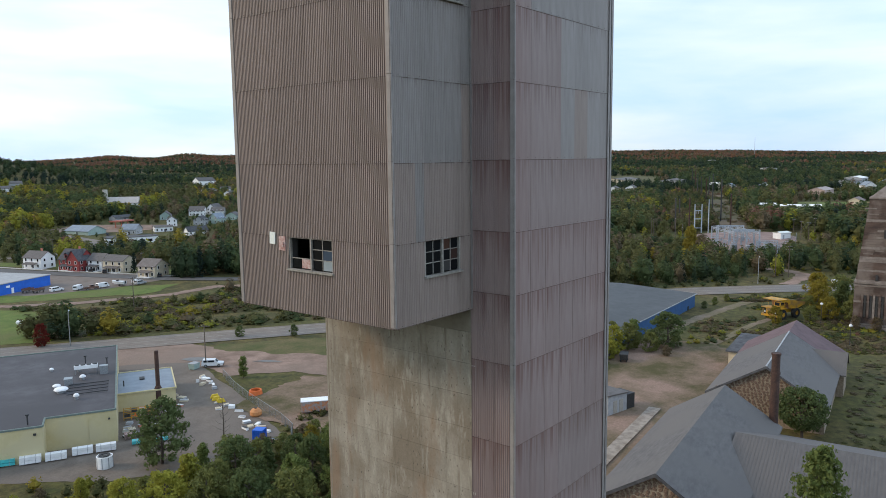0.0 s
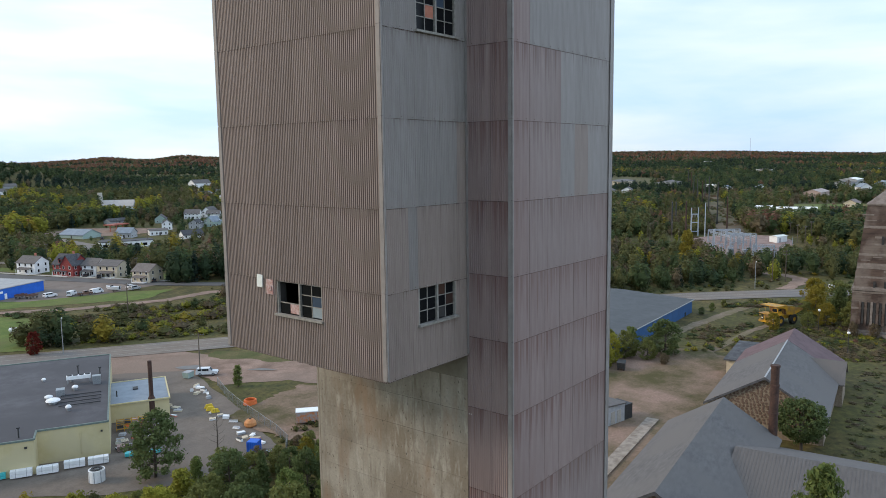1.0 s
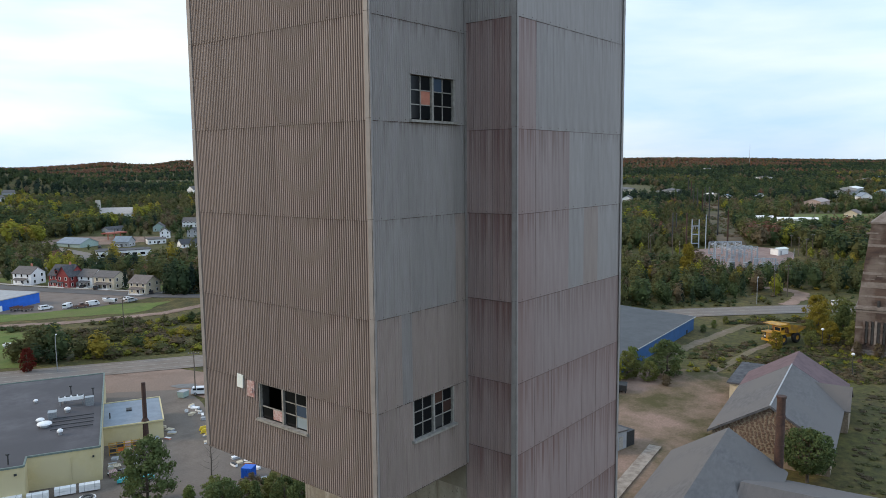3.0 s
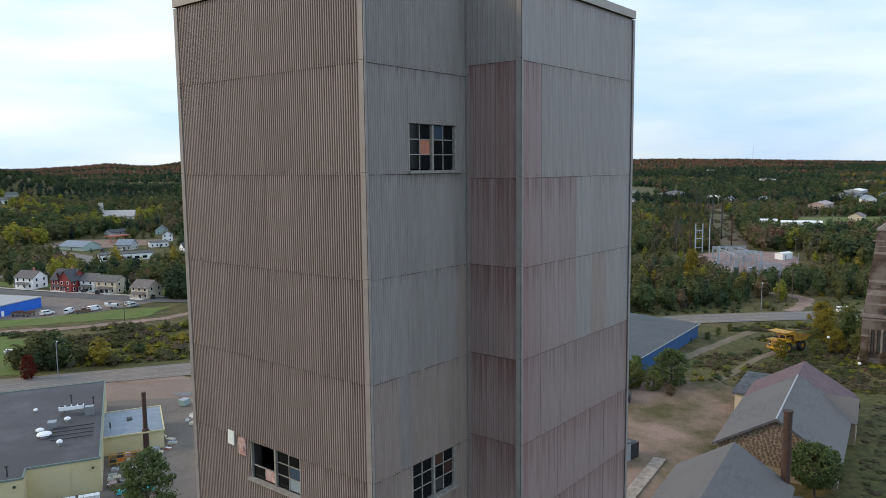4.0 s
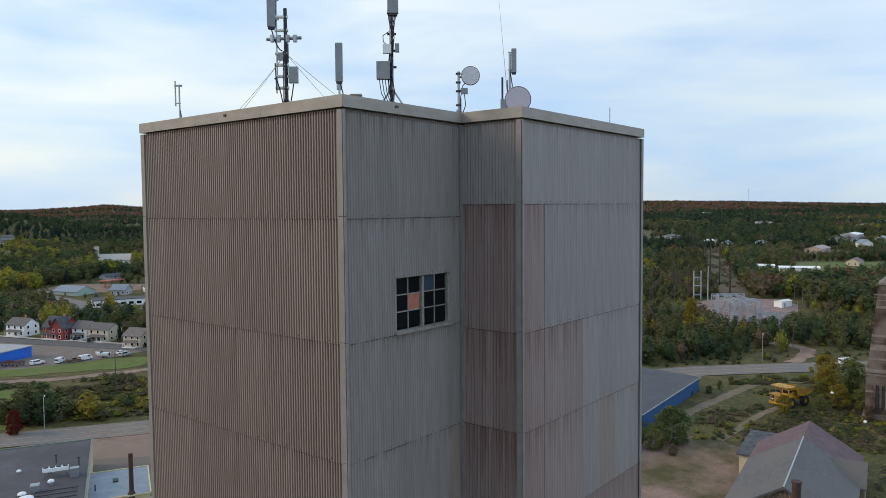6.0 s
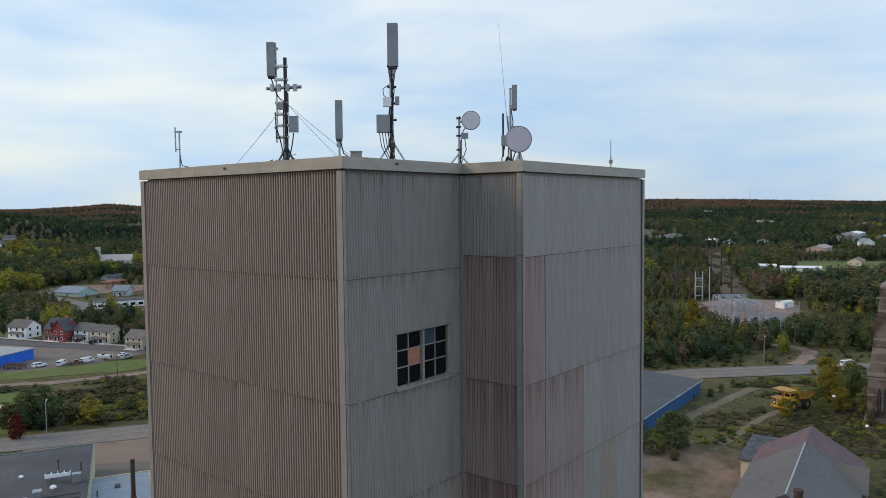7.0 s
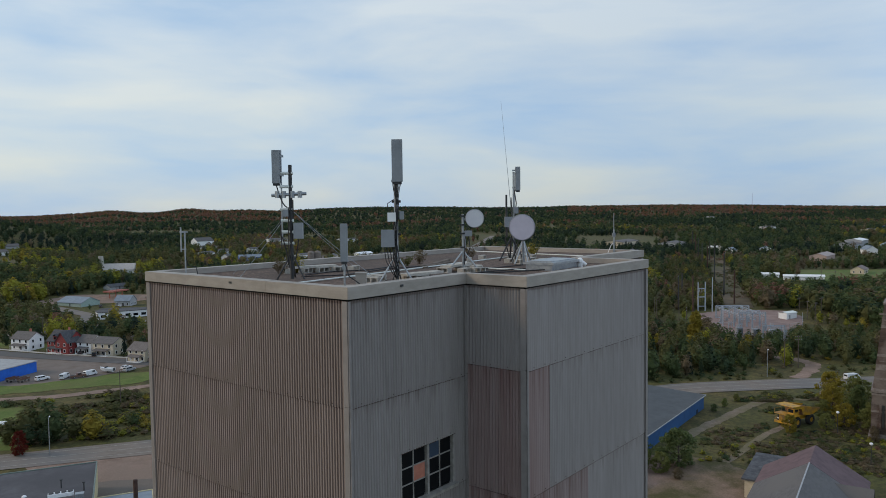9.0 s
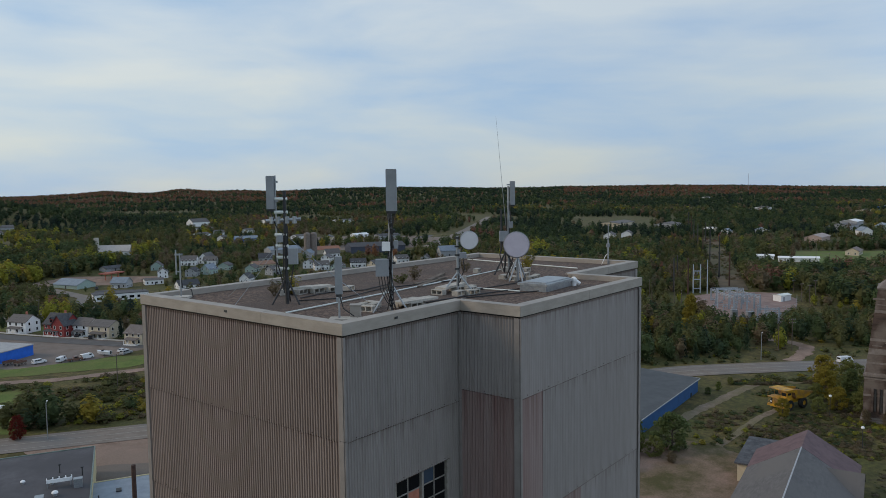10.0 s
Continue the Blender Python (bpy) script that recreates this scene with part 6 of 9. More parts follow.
for k in range(6):
    part("grille_bar", Geo().box((4.98, 0, 1.6 + 0.24 * k), (0.06, 2.1, 0.08)), DARKSTEEL, ht)
part("headlight", Geo().box((4.98, 1.6, 1.9), (0.1, 0.4, 0.3)), WHITE, ht)
part("headlight", Geo().box((4.98, -1.6, 1.9), (0.1, 0.4, 0.3)), WHITE, ht)
part("bumper", Geo().box((5.1, 0, 1.1), (0.5, 4.8, 0.5)), YELLOWMACHINE, ht)
for k in range(5):
    part("ladder_rung", Geo().box((5.3, -1.9, 1.2 + 0.35 * k), (0.08, 0.7, 0.06)), YELLOWMACHINE, ht)
for y in (-2.6, 2.6):
    part("handrail", Geo().path([(2.4, y, 3.1), (2.4, y, 4.1), (4.9, y, 4.1), (4.9, y, 3.1)], 0.04), YELLOWMACHINE, ht)
big_tyre = Geo().revolve((0, 0, 0), [(0.6, -0.5), (1.2, -0.5), (1.35, -0.35), (1.35, 0.35), (1.2, 0.5), (0.6, 0.5)], 24, axis=(0, 1, 0)).mesh("tyre", RUBBER)
big_rim = Geo().revolve((0, 0, 0), [(0.0, -0.3), (0.62, -0.42), (0.62, 0.42), (0.0, 0.3)], 16, axis=(0, 1, 0)).mesh("rim", YELLOWMACHINE)
for x in (-2.4, 2.9):
    for y in (-2.0, 2.0):
        wv = part("wheel", big_rim, None, ht, at=(x, y, 1.35))
        part("tyre", big_tyre, None, wv)

# ---------------- clutter in the warehouse yard ----------------


def bundle(s, d, rz, w, h, mt, label, n=2):
    b = thing("wrapped_bundle", label, "bundle", ground_at(s, d), rz, "wrapped bundles")
    for k in range(n):
        part("pack", Geo().box((0, 0.05 * k, 0.15 + h * (k + 0.5) / n), (w, 1.1, h / n - 0.06)), mt, b)
        for x in (-w / 4, w / 4):
            part("strap", Geo().box((x, 0.05 * k, 0.15 + h * (k + 0.5) / n), (0.06, 1.13, h / n - 0.03)), GREYWALL, b)
    for x in (-w / 3, 0, w / 3):
        part("bearer", Geo().box((x, 0, 0.08), (0.1, 1.1, 0.16)), WOODPOLE, b)


bx = [(-73.0, 140.8, TURQ, "turquoise"), (-69.2, 141.9, WHITE, "white"), (-65.6, 143.5, WHITE, "white"), (-62.2, 146.1, WHITE, "white"), (-58.8, 147.7, WHITE, "white")]
for s, d, mt, c in bx:
    bundle(s, d, wrz - 90, 3.1, 1.15 if mt is WHITE else 1.0, mt, c + " plastic-wrapped lumber bundle beside the warehouse wall")
bundle(-54.0, 151.5, wrz - 90, 3.0, 0.6, TURQ, "turquoise wrapped lumber bundle on the asphalt", 1)
bundle(-51.0, 152.5, wrz - 90, 2.6, 0.5, TURQ, "turquoise wrapped lumber bundle on the asphalt", 1)
dr = thing("tank_ring", "round pale concrete ring standing on the asphalt", "concrete ring", ground_at(-56.0, 139.8))
part("ring", Geo().revolve((0, 0, 0), [(1.05, 0), (1.25, 0), (1.25, 1.9), (1.05, 1.9), (1.05, 0.1)], 22), WHITE, dr)
for k in range(8):
    a = k * math.pi / 4
    part("rib", Geo().box((1.27 * math.cos(a), 1.27 * math.sin(a), 0.95), (0.06, 0.12, 1.8), math.degrees(a)), GREYWALL, dr)
part("top_ring", Geo().revolve((0, 0, 1.9), [(0.5, 0), (0.85, 0.02), (0.9, 0.15), (0.5, 0.15), (0.5, 0)], 18), DARKSTEEL, dr)
rk = thing("pallet_rack", "yellow steel rack loaded with goods beside the annex", "rack", ground_at(-59.6, 166.5), wrz - 90)
for x in (-2.6, -1.3, 0, 1.3, 2.6):
    for y in (-0.5, 0.5):
        part("upright", Geo().box((x, y, 1.1), (0.1, 0.1, 2.2)), YELLOWMACHINE, rk)
for z in (0.5, 1.3, 2.0):
    for y in (-0.5, 0.5):
        part("beam", Geo().box((0, y, z), (5.3, 0.08, 0.12)), YELLOWMACHINE, rk)
for z, mt, x in ((0.65, DARKSTEEL, -2.0), (0.65, ORANGE, -0.6), (0.65, TANWALL, 0.8), (1.45, DARKSTEEL, -0.7), (1.45, BOARD_PINK, 0.6), (1.45, BROWNPAINT, 2.0), (0.65, BROWNPAINT, 2.1)):
    part("load", Geo().box((x, 0, z + 0.28), (1.05, 0.9, 0.55), top=0.92), mt, rk)
for s, d, n, mt in ((-57.3, 154.2, 5, BOARD_PINK), (-55.6, 155.4, 3, WOODPOLE), (-57.8, 157.6, 4, TANWALL)):
    pl = thing("pallet_stack", "stack of weathered wooden pallets on the asphalt", "pallet", ground_at(s, d), wrz - 84, "pallet stacks")
    for k in range(n):
        for j in range(5):
            part("board", Geo().box((-0.5 + 0.25 * j, 0, 0.16 + 0.2 * k), (0.2, 1.5, 0.03)), mt, pl)
        for j in (-0.65, 0, 0.65):
            part("runner", Geo().box((0, j, 0.08 + 0.2 * k), (1.2, 0.1, 0.12)), WOODPOLE, pl)
junk = [("crate", ORANGE, "orange"), ("crate", DARKSTEEL, "black"), ("crate", WHITE, "white"), ("crate", TANWALL, "tan"), ("crate", GREYWALL, "grey"), ("crate", BOARD_RED, "reddish"), ("crate", BRIGHTBLUE, "blue")]
jr = random.Random(12)
spots = [(-59.5, 160), (-57.5, 161), (-56, 160), (-58.5, 157.5), (-56.5, 157), (-55, 158.5), (-60.2, 163), (-57, 164), (-55.2, 163), (-58, 155), (-56.7, 178), (-55.7, 176), (-55.2, 180), (-56.2, 174), (-54.7, 172), (-57, 182), (-55.4, 170.5), (-54, 174.5), (-54.2, 178),
         (-55.5, 197), (-54.3, 195.5), (-53, 193.5), (-52, 191.5), (-51, 189.5), (-53.8, 191), (-50.2, 187), (-55.5, 193), (-47, 176), (-44.5, 174), (-45.5, 172), (-43, 172.5), (-41, 170), (-39.5, 166), (-37.8, 162.5), (-36.5, 160), (-35.5, 161.5), (-37.2, 158.5), (-34.5, 159), (-33, 157), (-32.5, 150), (-31.5, 148), (-34, 147.5), (-32.5, 146), (-30.5, 151.5)]
for i, (s, d) in enumerate(spots):
    nm, mt, c = junk[jr.choice((2, 2, 2, 2, 4, 4, 3, 3, 1, 5))]
    w, l, h = jr.uniform(0.4, 1.3), jr.uniform(0.6, 2.2), jr.uniform(0.15, 0.6)
    b = thing("crate", c + " crate of scrap material lying on the yard", "crate", ground_at(s, d, 0.1), jr.uniform(0, 180), "yard scrap")
    part("box", Geo().box((0, 0, h / 2), (w, l, h), top=jr.uniform(0.75, 1.0)), mt, b)
    part("lid", Geo().box((0.05, 0, h + 0.03), (w * 0.9, l * 0.92, 0.06), tilt=(jr.uniform(-6, 6), jr.uniform(-6, 6), 0)), junk[jr.choice((1, 2, 3, 4, 4))][1], b)
for s, d in ((-47.5, 178.2), (-46.2, 176.6), (-48.3, 180)):
    b = thing("barrier", "yellow moulded traffic barrier", "barrier", ground_at(s, d), -25, "yellow barriers")
    part("body", Geo().box((0, 0, 0.4), (1.9, 0.5, 0.8), top=0.6), mat("barrier_yellow", (0.6, 0.42, 0.03), (0.68, 0.5, 0.05), rough=0.6), b)
rg = thing("fire_pool_ring", "round bright orange collapsible ring on the grass", "ring", ground_at(-40.3, 182.5, 0.05))
part("wall", Geo().revolve((0, 0, 0), [(1.3, 0), (1.42, 0), (1.3, 0.9), (1.1, 0.95), (1.05, 0.8), (1.2, 0.05)], 24), ORANGE, rg)
part("rim", Geo().revolve((0, 0, 0.92), [(1.0, -0.08), (1.22, -0.1), (1.27, 0.05), (1.14, 0.13), (1.0, 0.08), (1.0, -0.08)], 24), ORANGE, rg)
tk = thing("plastic_tank", "rounded orange plastic tank on the yard edge", "tank", ground_at(-37.0, 167.0))
part("body", Geo().revolve((0, 0, 0), [(0.9, 0), (1.15, 0.3), (1.1, 0.9), (0.7, 1.35), (0.25, 1.45), (0.0, 1.46)], 16), mat("faded_orange", (0.5, 0.2, 0.07), (0.58, 0.27, 0.1), rough=0.6), tk)
part("cap", Geo().tube((0, 0, 1.42), (0, 0, 1.6), 0.25), DARKSTEEL, tk)
bb = thing("blue_skip", "blue steel crate with ribbed sides", "skip", ground_at(-33.4, 153.0), 30)
part("box", Geo().box((0, 0, 0.95), (1.9, 1.9, 1.7)), BRIGHTBLUE, bb)
for k in range(5):
    part("rib", Geo().box((-0.8 + 0.4 * k, -0.98, 0.95), (0.08, 0.08, 1.8)), BRIGHTBLUE, bb)
    part("rib", Geo().box((-0.98, -0.8 + 0.4 * k, 0.95), (0.08, 0.08, 1.8)), BRIGHTBLUE, bb)
sk = thing("waste_skip", "small grey-green waste container", "skip", ground_at(-59.7, 205.3), 20)
part("body", Geo().box((0, 0, 0.75), (1.9, 1.5, 1.3), top=1.15), TEALWALL, sk)
part("lid", Geo().box((0, 0, 1.45), (2.2, 1.8, 0.1)), GREYWALL, sk)
tnk = thing("gas_tank", "white cylindrical gas tank on saddles on the lawn", "tank", ground_at(-127.5, 262), -51)
part("shell", Geo().revolve((0, 0, 1.1), [(0.0, -1.6), (0.45, -1.5), (0.65, -1.2), (0.65, 1.2), (0.45, 1.5), (0.0, 1.6)], 16, axis=(1, 0, 0)), WHITE, tnk)
for x in (-0.9, 0.9):
    part("saddle", Geo().box((x, 0, 0.3), (0.25, 1.0, 0.6)), BLOCK, tnk)
# chain-link fence along the yard
fence = thing("chain_fence", "grey chain-link fence with steel posts along the yard", "fence", (0, 0, 0))
fp = [(-51, 198), (-46, 187), (-41, 178), (-36, 170), (-31, 162), (-28, 156), (-27, 148)]
pts = []
for (a0, b0), (a1, b1) in zip(fp, fp[1:]):
    for k in range(3):
        pts.append((a0 + (a1 - a0) * k / 3, b0 + (b1 - b0) * k / 3))
mesh_q = Geo()
for i, (s, d) in enumerate(pts):
    p = Vector(ground_at(s, d, 0))
    part("post", Geo().tube(p, p + Vector((0, 0, 1.9)), 0.05), STEEL, fence)
    if i:
        for k in range(13):
            mesh_q.tube(prev.lerp(p, k / 13) + Vector((0, 0, 0.05)), prev.lerp(p, min(1, k / 13 + 0.2)) + Vector((0, 0, 1.85)), 0.007, n=3, caps=False)
            mesh_q.tube(prev.lerp(p, k / 13) + Vector((0, 0, 1.85)), prev.lerp(p, min(1, k / 13 + 0.2)) + Vector((0, 0, 0.05)), 0.007, n=3, caps=False)
        part("rail", Geo().tube(prev + Vector((0, 0, 1.88)), p + Vector((0, 0, 1.88)), 0.03), STEEL, fence)
    prev = p
wm = part("wire_mesh", mesh_q, STEEL, fence)
wm["kind"] = "stuff"

# shed by the mine yard
sh = thing("tin_shed", "grey metal shed with a dark lean-to", "shed", ground_at(26.0, 139.5, 0), -12)
part("wall", Geo().box((0, 0, 1.6), (5, 4.5, 3.2)), GREYWALL, sh)
part("roof", Geo().box((0, 0, 3.3), (5.4, 5.0, 0.2), tilt=(0, 4, 0)), ROOFSLATE, sh)
part("wall", Geo().box((3.6, -0.6, 1.3), (2.2, 3.2, 2.6)), DARKSTEEL, sh)
part("door", Geo().box((-0.6, -2.28, 1.2), (1.0, 0.08, 2.1)).box((1.0, -2.28, 1.2), (1.0, 0.08, 2.1)), BLOCK, sh)
mc = thing("old_ore_cart", "dark rusted ore cart in the grass", "cart", ground_at(35.5, 172), 20)
part("tub", Geo().box((0, 0, 1.1), (2.4, 1.4, 1.2), top=1.2), DARKSTEEL, mc)
for x in (-0.8, 0.8):
    for y in (-0.6, 0.6):
        part("wheel", wheel_mesh, None, mc, at=(x, y, 0.35))
part("bin", Geo().box((2.4, 0.4, 0.5), (1.4, 1.1, 0.9)), RUST_AND_LAPSHADE, mc)

# ---------------- poles and lamps ----------------


def street_lamp(s, d, h, rz, group="street lamps", label="galvanised street lamp with a curved arm"):
    p = thing("street_lamp", label, "street lamp", ground_at(s, d, 0), rz, group)
    part("pole", Geo().tube((0, 0, -0.3), (0, 0, h - 0.6), 0.13, 0.09, 10), STEEL, p)
    part("arm", Geo().path([(0, 0, h - 0.6), (0.25, 0, h - 0.2), (0.8, 0, h), (1.7, 0, h + 0.05)], 0.06, 8), STEEL, p)
    part("lamp_head", Geo().box((1.9, 0, h + 0.03), (0.8, 0.3, 0.16), top=0.7), WHITE, p)


street_lamp(109.0, 303.5, 9.2, 200)
street_lamp(-100.5, 232.5, 9.5, 60)
for s, d, h in ((88.7, 205, 5.0), (84.5, 181, 4.6)):
    p = thing("yard_lamp", "short dark lamp post with a white globe", "lamp post", ground_at(s, d, 0), 0, "yard lamps")
    part("pole", Geo().tube((0, 0, -0.2), (0, 0, h), 0.09, 0.07), DARKSTEEL, p)
    part("globe", Geo().revolve((0, 0, h), [(0.1, 0), (0.3, 0.12), (0.36, 0.32), (0.28, 0.52), (0.0, 0.62)], 12), WHITE, p)


def utility_pole(s, d, h, rz, arms=1, r=0.16, material=None, label="wooden utility pole with a cross arm", name="utility_pole"):
    p = thing(name, label, "utility pole", ground_at(s, d, 0), rz, "utility poles")
    part("pole", Geo().tube((0, 0, -0.3), (0, 0, h), r, r * 0.7, 8), material or WOODPOLE, p)
    for k in range(arms):
        z = h - 0.5 - 1.1 * k
        part("cross_arm", Geo().box((0, 0, z), (2.6, 0.12, 0.14)), WOODPOLE, p)
        for x in (-1.15, -0.5, 0.5, 1.15):
            part("insulator", Geo().tube((x, 0, z + 0.07), (x, 0, z + 0.3), 0.06, 0.04, 6), GREYWALL, p)
    return p


for s, d, h, rz, arms in ((-57.2, 206.5, 10.5, -45, 1), (-103, 289, 11, 10, 1), (121.1, 319.6, 11.2, -40, 2), (125.0, 317.4, 11.2, -40, 2), (108, 398, 12, 20, 2), (113.6, 431, 12, 20, 1), (105, 440, 11, 20, 1), (181, 445, 8.6, -20, 1), (182.8, 440, 8.4, -20, 1), (190, 450, 9.5, -20, 1), (192, 482, 6.5, -20, 1), (217, 456, 8.2, -20, 1), (110.4, 467, 9.4, 20, 1),
                         (-196, 440, 10, 30, 1), (-232, 430, 11, 30, 1), (-172, 520, 11, 30, 1), (-215, 590, 11, 30, 1), (-128, 372, 10, 30, 1), (246, 560, 13, 0, 1), (272, 640, 13, 0, 1)):
    utility_pole(s, d, h, rz, arms)
# transmission line poles: dark, tall, in two rows up the cleared strip
for i, (s, d, h) in enumerate(((132.6, 474.6, 18), (131.2, 497.8, 16.5), (150.2, 560, 13), (169, 518, 17.4), (176.9, 561.4, 23.6), (198.9, 651.4, 24.7), (221.7, 744, 18.8), (236.2, 808, 18.4), (254.5, 883, 19.5), (265, 928, 21.2), (262, 870, 17), (285, 1010, 22))):
    utility_pole(s, d, h, 15, 1, 0.42, DARKSTEEL if i % 3 else RUST_AND_LAPSHADE, "tall dark transmission pole with cross arms", "transmission_pole")
mast = single("radio_mast", Geo().tube((0, 0, 0), (0, 0, 62), 0.6, 0.35, 6), GREYWALL, "thin distant radio mast on the ridge", "radio mast", ground_at(1210, 3440, 0))


def wire(a, b, drop):
    p, q = Vector(a), Vector(b)
    return Geo().path(sag(p, q, drop, 8), 0.03, 3)


prevp = None
for s, d, h in ((121.1, 319.6, 10.9), (182.8, 440, 8.1), (190, 450, 9.2)):
    for off in (-1.1, 1.1):
        cur = Vector(ground_at(s + off, d, h))
        if prevp is not None:
            single("power_line", wire(prevp, cur, 1.2), CABLE, "slack black power line between poles", "power line", group="power lines")
    prevp = Vector(ground_at(s, d, h))

# ---------------- electric substation ----------------
ssn = thing("substation_gantry", "blue-grey steel gantries, busbars and transformers of a substation", "substation", (304.0, 78.0, 2.5), -51)


def lattice_post(x, y, h, w=0.5):
    """Four angle legs with zigzag bracing."""
    q = Geo()
    for sx in (-1, 1):
        for sy in (-1, 1):
            q.tube((x + sx * w / 2, y + sy * w / 2, 0), (x + sx * w / 4, y + sy * w / 4, h), 0.1, n=4)
    m = max(3, int(h / 1.1))
    for k in range(m):
        e = 1 if k % 2 else -1
        q.tube((x - e * w / 2.4, y - w / 2.4, h * k / m), (x + e * w / 2.4, y - w / 2.4, h * (k + 1) / m), 0.06, n=3)
    part("lattice_post", q, GALV, ssn)


def beam(a, b):
    a, b = Vector(a), Vector(b)
    part("beam", Geo().tube(a, b, 0.15, n=4).tube(a - Vector((0, 0, 0.6)), b - Vector((0, 0, 0.6)), 0.12, n=4), GALV, ssn)
    n = max(2, int((b - a).length / 1.0))
    q = Geo()
    for k in range(n):
        p0, p1 = a.lerp(b, k / n), a.lerp(b, (k + 1) / n)
        q.tube(p0 - Vector((0, 0, 0.6 * (k % 2))), p1 - Vector((0, 0, 0.6 * ((k + 1) % 2))), 0.07, n=3)
    part("brace", q, GALV, ssn)
    for k in range(1, n, 2):
        p0 = a.lerp(b, k / n)
        part("insulator", Geo().tube(p0 - Vector((0, 0, 0.65)), p0 - Vector((0, 0, 1.6)), 0.12, 0.09, 6), GREYWALL, ssn)


jr = random.Random(5)
for y, hh, x0, x1 in ((-17, 6.2, -4.2, 4.2), (4, 8.5, -5, 6), (12, 8.0, -4, 7), (21, 9.0, -6, 6), (30, 8.0, -5, 7)):
    lattice_post(x0, y, hh)
    lattice_post(x1, y, hh)
    if y > 0:
        lattice_post((x0 + x1) / 2, y, hh)
    beam((x0, y, hh), (x1, y, hh))
for x in (-4.5, 1, 6):
    beam((x, 4, 7.4), (x, 30, 7.6))
for k in range(30):
    x, y = jr.uniform(-8, 9), jr.uniform(-14, 32)
    h = jr.uniform(1.6, 3.2)
    q = Geo()
    for e in (-0.5, 0.5):
        q.tube((x + e, y, -0.5), (x + e, y, h), 0.11, n=4)
    q.box((x, y, h), (1.7, 0.4, 0.3))
    part("support_stand", q, GALV, ssn)
    for e in (-0.55, 0, 0.55):
        part("bushing", Geo().revolve((x + e, y, h + 0.1), [(0.08, 0), (0.17, 0.15), (0.09, 0.3), (0.17, 0.5), (0.09, 0.65), (0.16, 0.85), (0.05, 1.1), (0.0, 1.15)], 7), GREYWALL, ssn)
for x, y in ((-7, -1), (-2.6, -6), (3.4, -8)):
    tf = part("transformer", Geo().box((x, y, 1.7), (2.4, 1.9, 2.6)).box((x, y, 3.05), (2.6, 2.1, 0.14)).box((x, y, 0.2), (2.8, 2.3, 0.4)), ANTENNA, ssn, "grey oil transformer")
    for k in range(6):
        part("cooling_fin", Geo().box((x - 1.0 + 0.4 * k, y - 1.15, 1.6), (0.1, 0.5, 2.0)), ANTENNA, tf)
    for e in (-0.7, 0, 0.7):
        part("bushing", Geo().tube((x + e, y, 3.1), (x + e * 1.3, y, 4.4), 0.12, 0.07, 6), GREYWALL, tf)
for x, y, h in ((-1.2, 45, 19.5), (-8, 14, 10)):
    part("tall_pole", Geo().tube((x, y, 0), (x, y, h), 0.28, 0.18, 7), GALV, ssn)
bus = Geo()
for z in (5.6, 6.4):
    for x in (-3.2, 0.4, 4.2):
        bus.tube((x, 2, z), (x + 0.6, 32, z), 0.05, n=4)
for x in (-16, -12, -8):
    bus.tube((x, 8, 3.6), (x + 6, 8, 3.9), 0.05, n=4).tube((x, 8, 0), (x, 8, 3.6), 0.09, n=5)
part("busbar", bus, GALV, ssn)
atw = thing("dead_end_tower", "pale twin-pole steel dead-end tower", "pylon", (337.4, 112.0, 5.4), -51)
for x in (-1.7, 1.7):
    part("pole", Geo().tube((x, 0, 0), (x, 0, 14.2), 0.34, 0.24, 8), GALV, atw)
for z in (2.6, 7.0, 11.0):
    part("cross_beam", Geo().box((0, 0, z), (3.4, 0.36, 0.4)), GALV, atw)
for x in (-1.2, 0, 1.2):
    part("insulator", Geo().tube((x, -0.2, 10.7), (x, -0.3, 9.4), 0.12, 0.1, 6), GREYWALL, atw)
ctl = thing("control_hut", "pale blue-white substation control hut", "hut", (342.5, 75.0, 4.4), -20)
part("wall", Geo().box((0, 0, 1.5), (7.4, 4, 3.0)), WHITE, ctl)
part("roof", gable_roof(Geo(), -3.7, 3.7, 2.0, 3.0, 3.5, 0.25, t=0.12), PALE_BOARD, ctl)
part("door", Geo().box((-1.6, -2.04, 1.1), (1.0, 0.1, 2.1)), GREYWALL, ctl)
sf = thing("substation_fence", "grey chain-link fence round the substation", "fence")
outl = [(116, 424), (114, 398), (126, 384), (140, 386), (152, 406), (168, 419), (184, 458)]
prev = None
for (a0, b0), (a1, b1) in zip(outl, outl[1:]):
    for k in range(9):
        p = Vector(ground_at(a0 + (a1 - a0) * k / 9, b0 + (b1 - b0) * k / 9, 0))
        part("post", Geo().tube(p, p + Vector((0, 0, 2.4)), 0.07, n=5), STEEL, sf)
        if prev is not None:
            part("rail", Geo().tube(prev + Vector((0, 0, 2.35)), p + Vector((0, 0, 2.35)), 0.05, n=4).tube(prev + Vector((0, 0, 1.2)), p + Vector((0, 0, 1.2)), 0.03, n=4), STEEL, sf)
        prev = p

# ---------------- the town ----------------


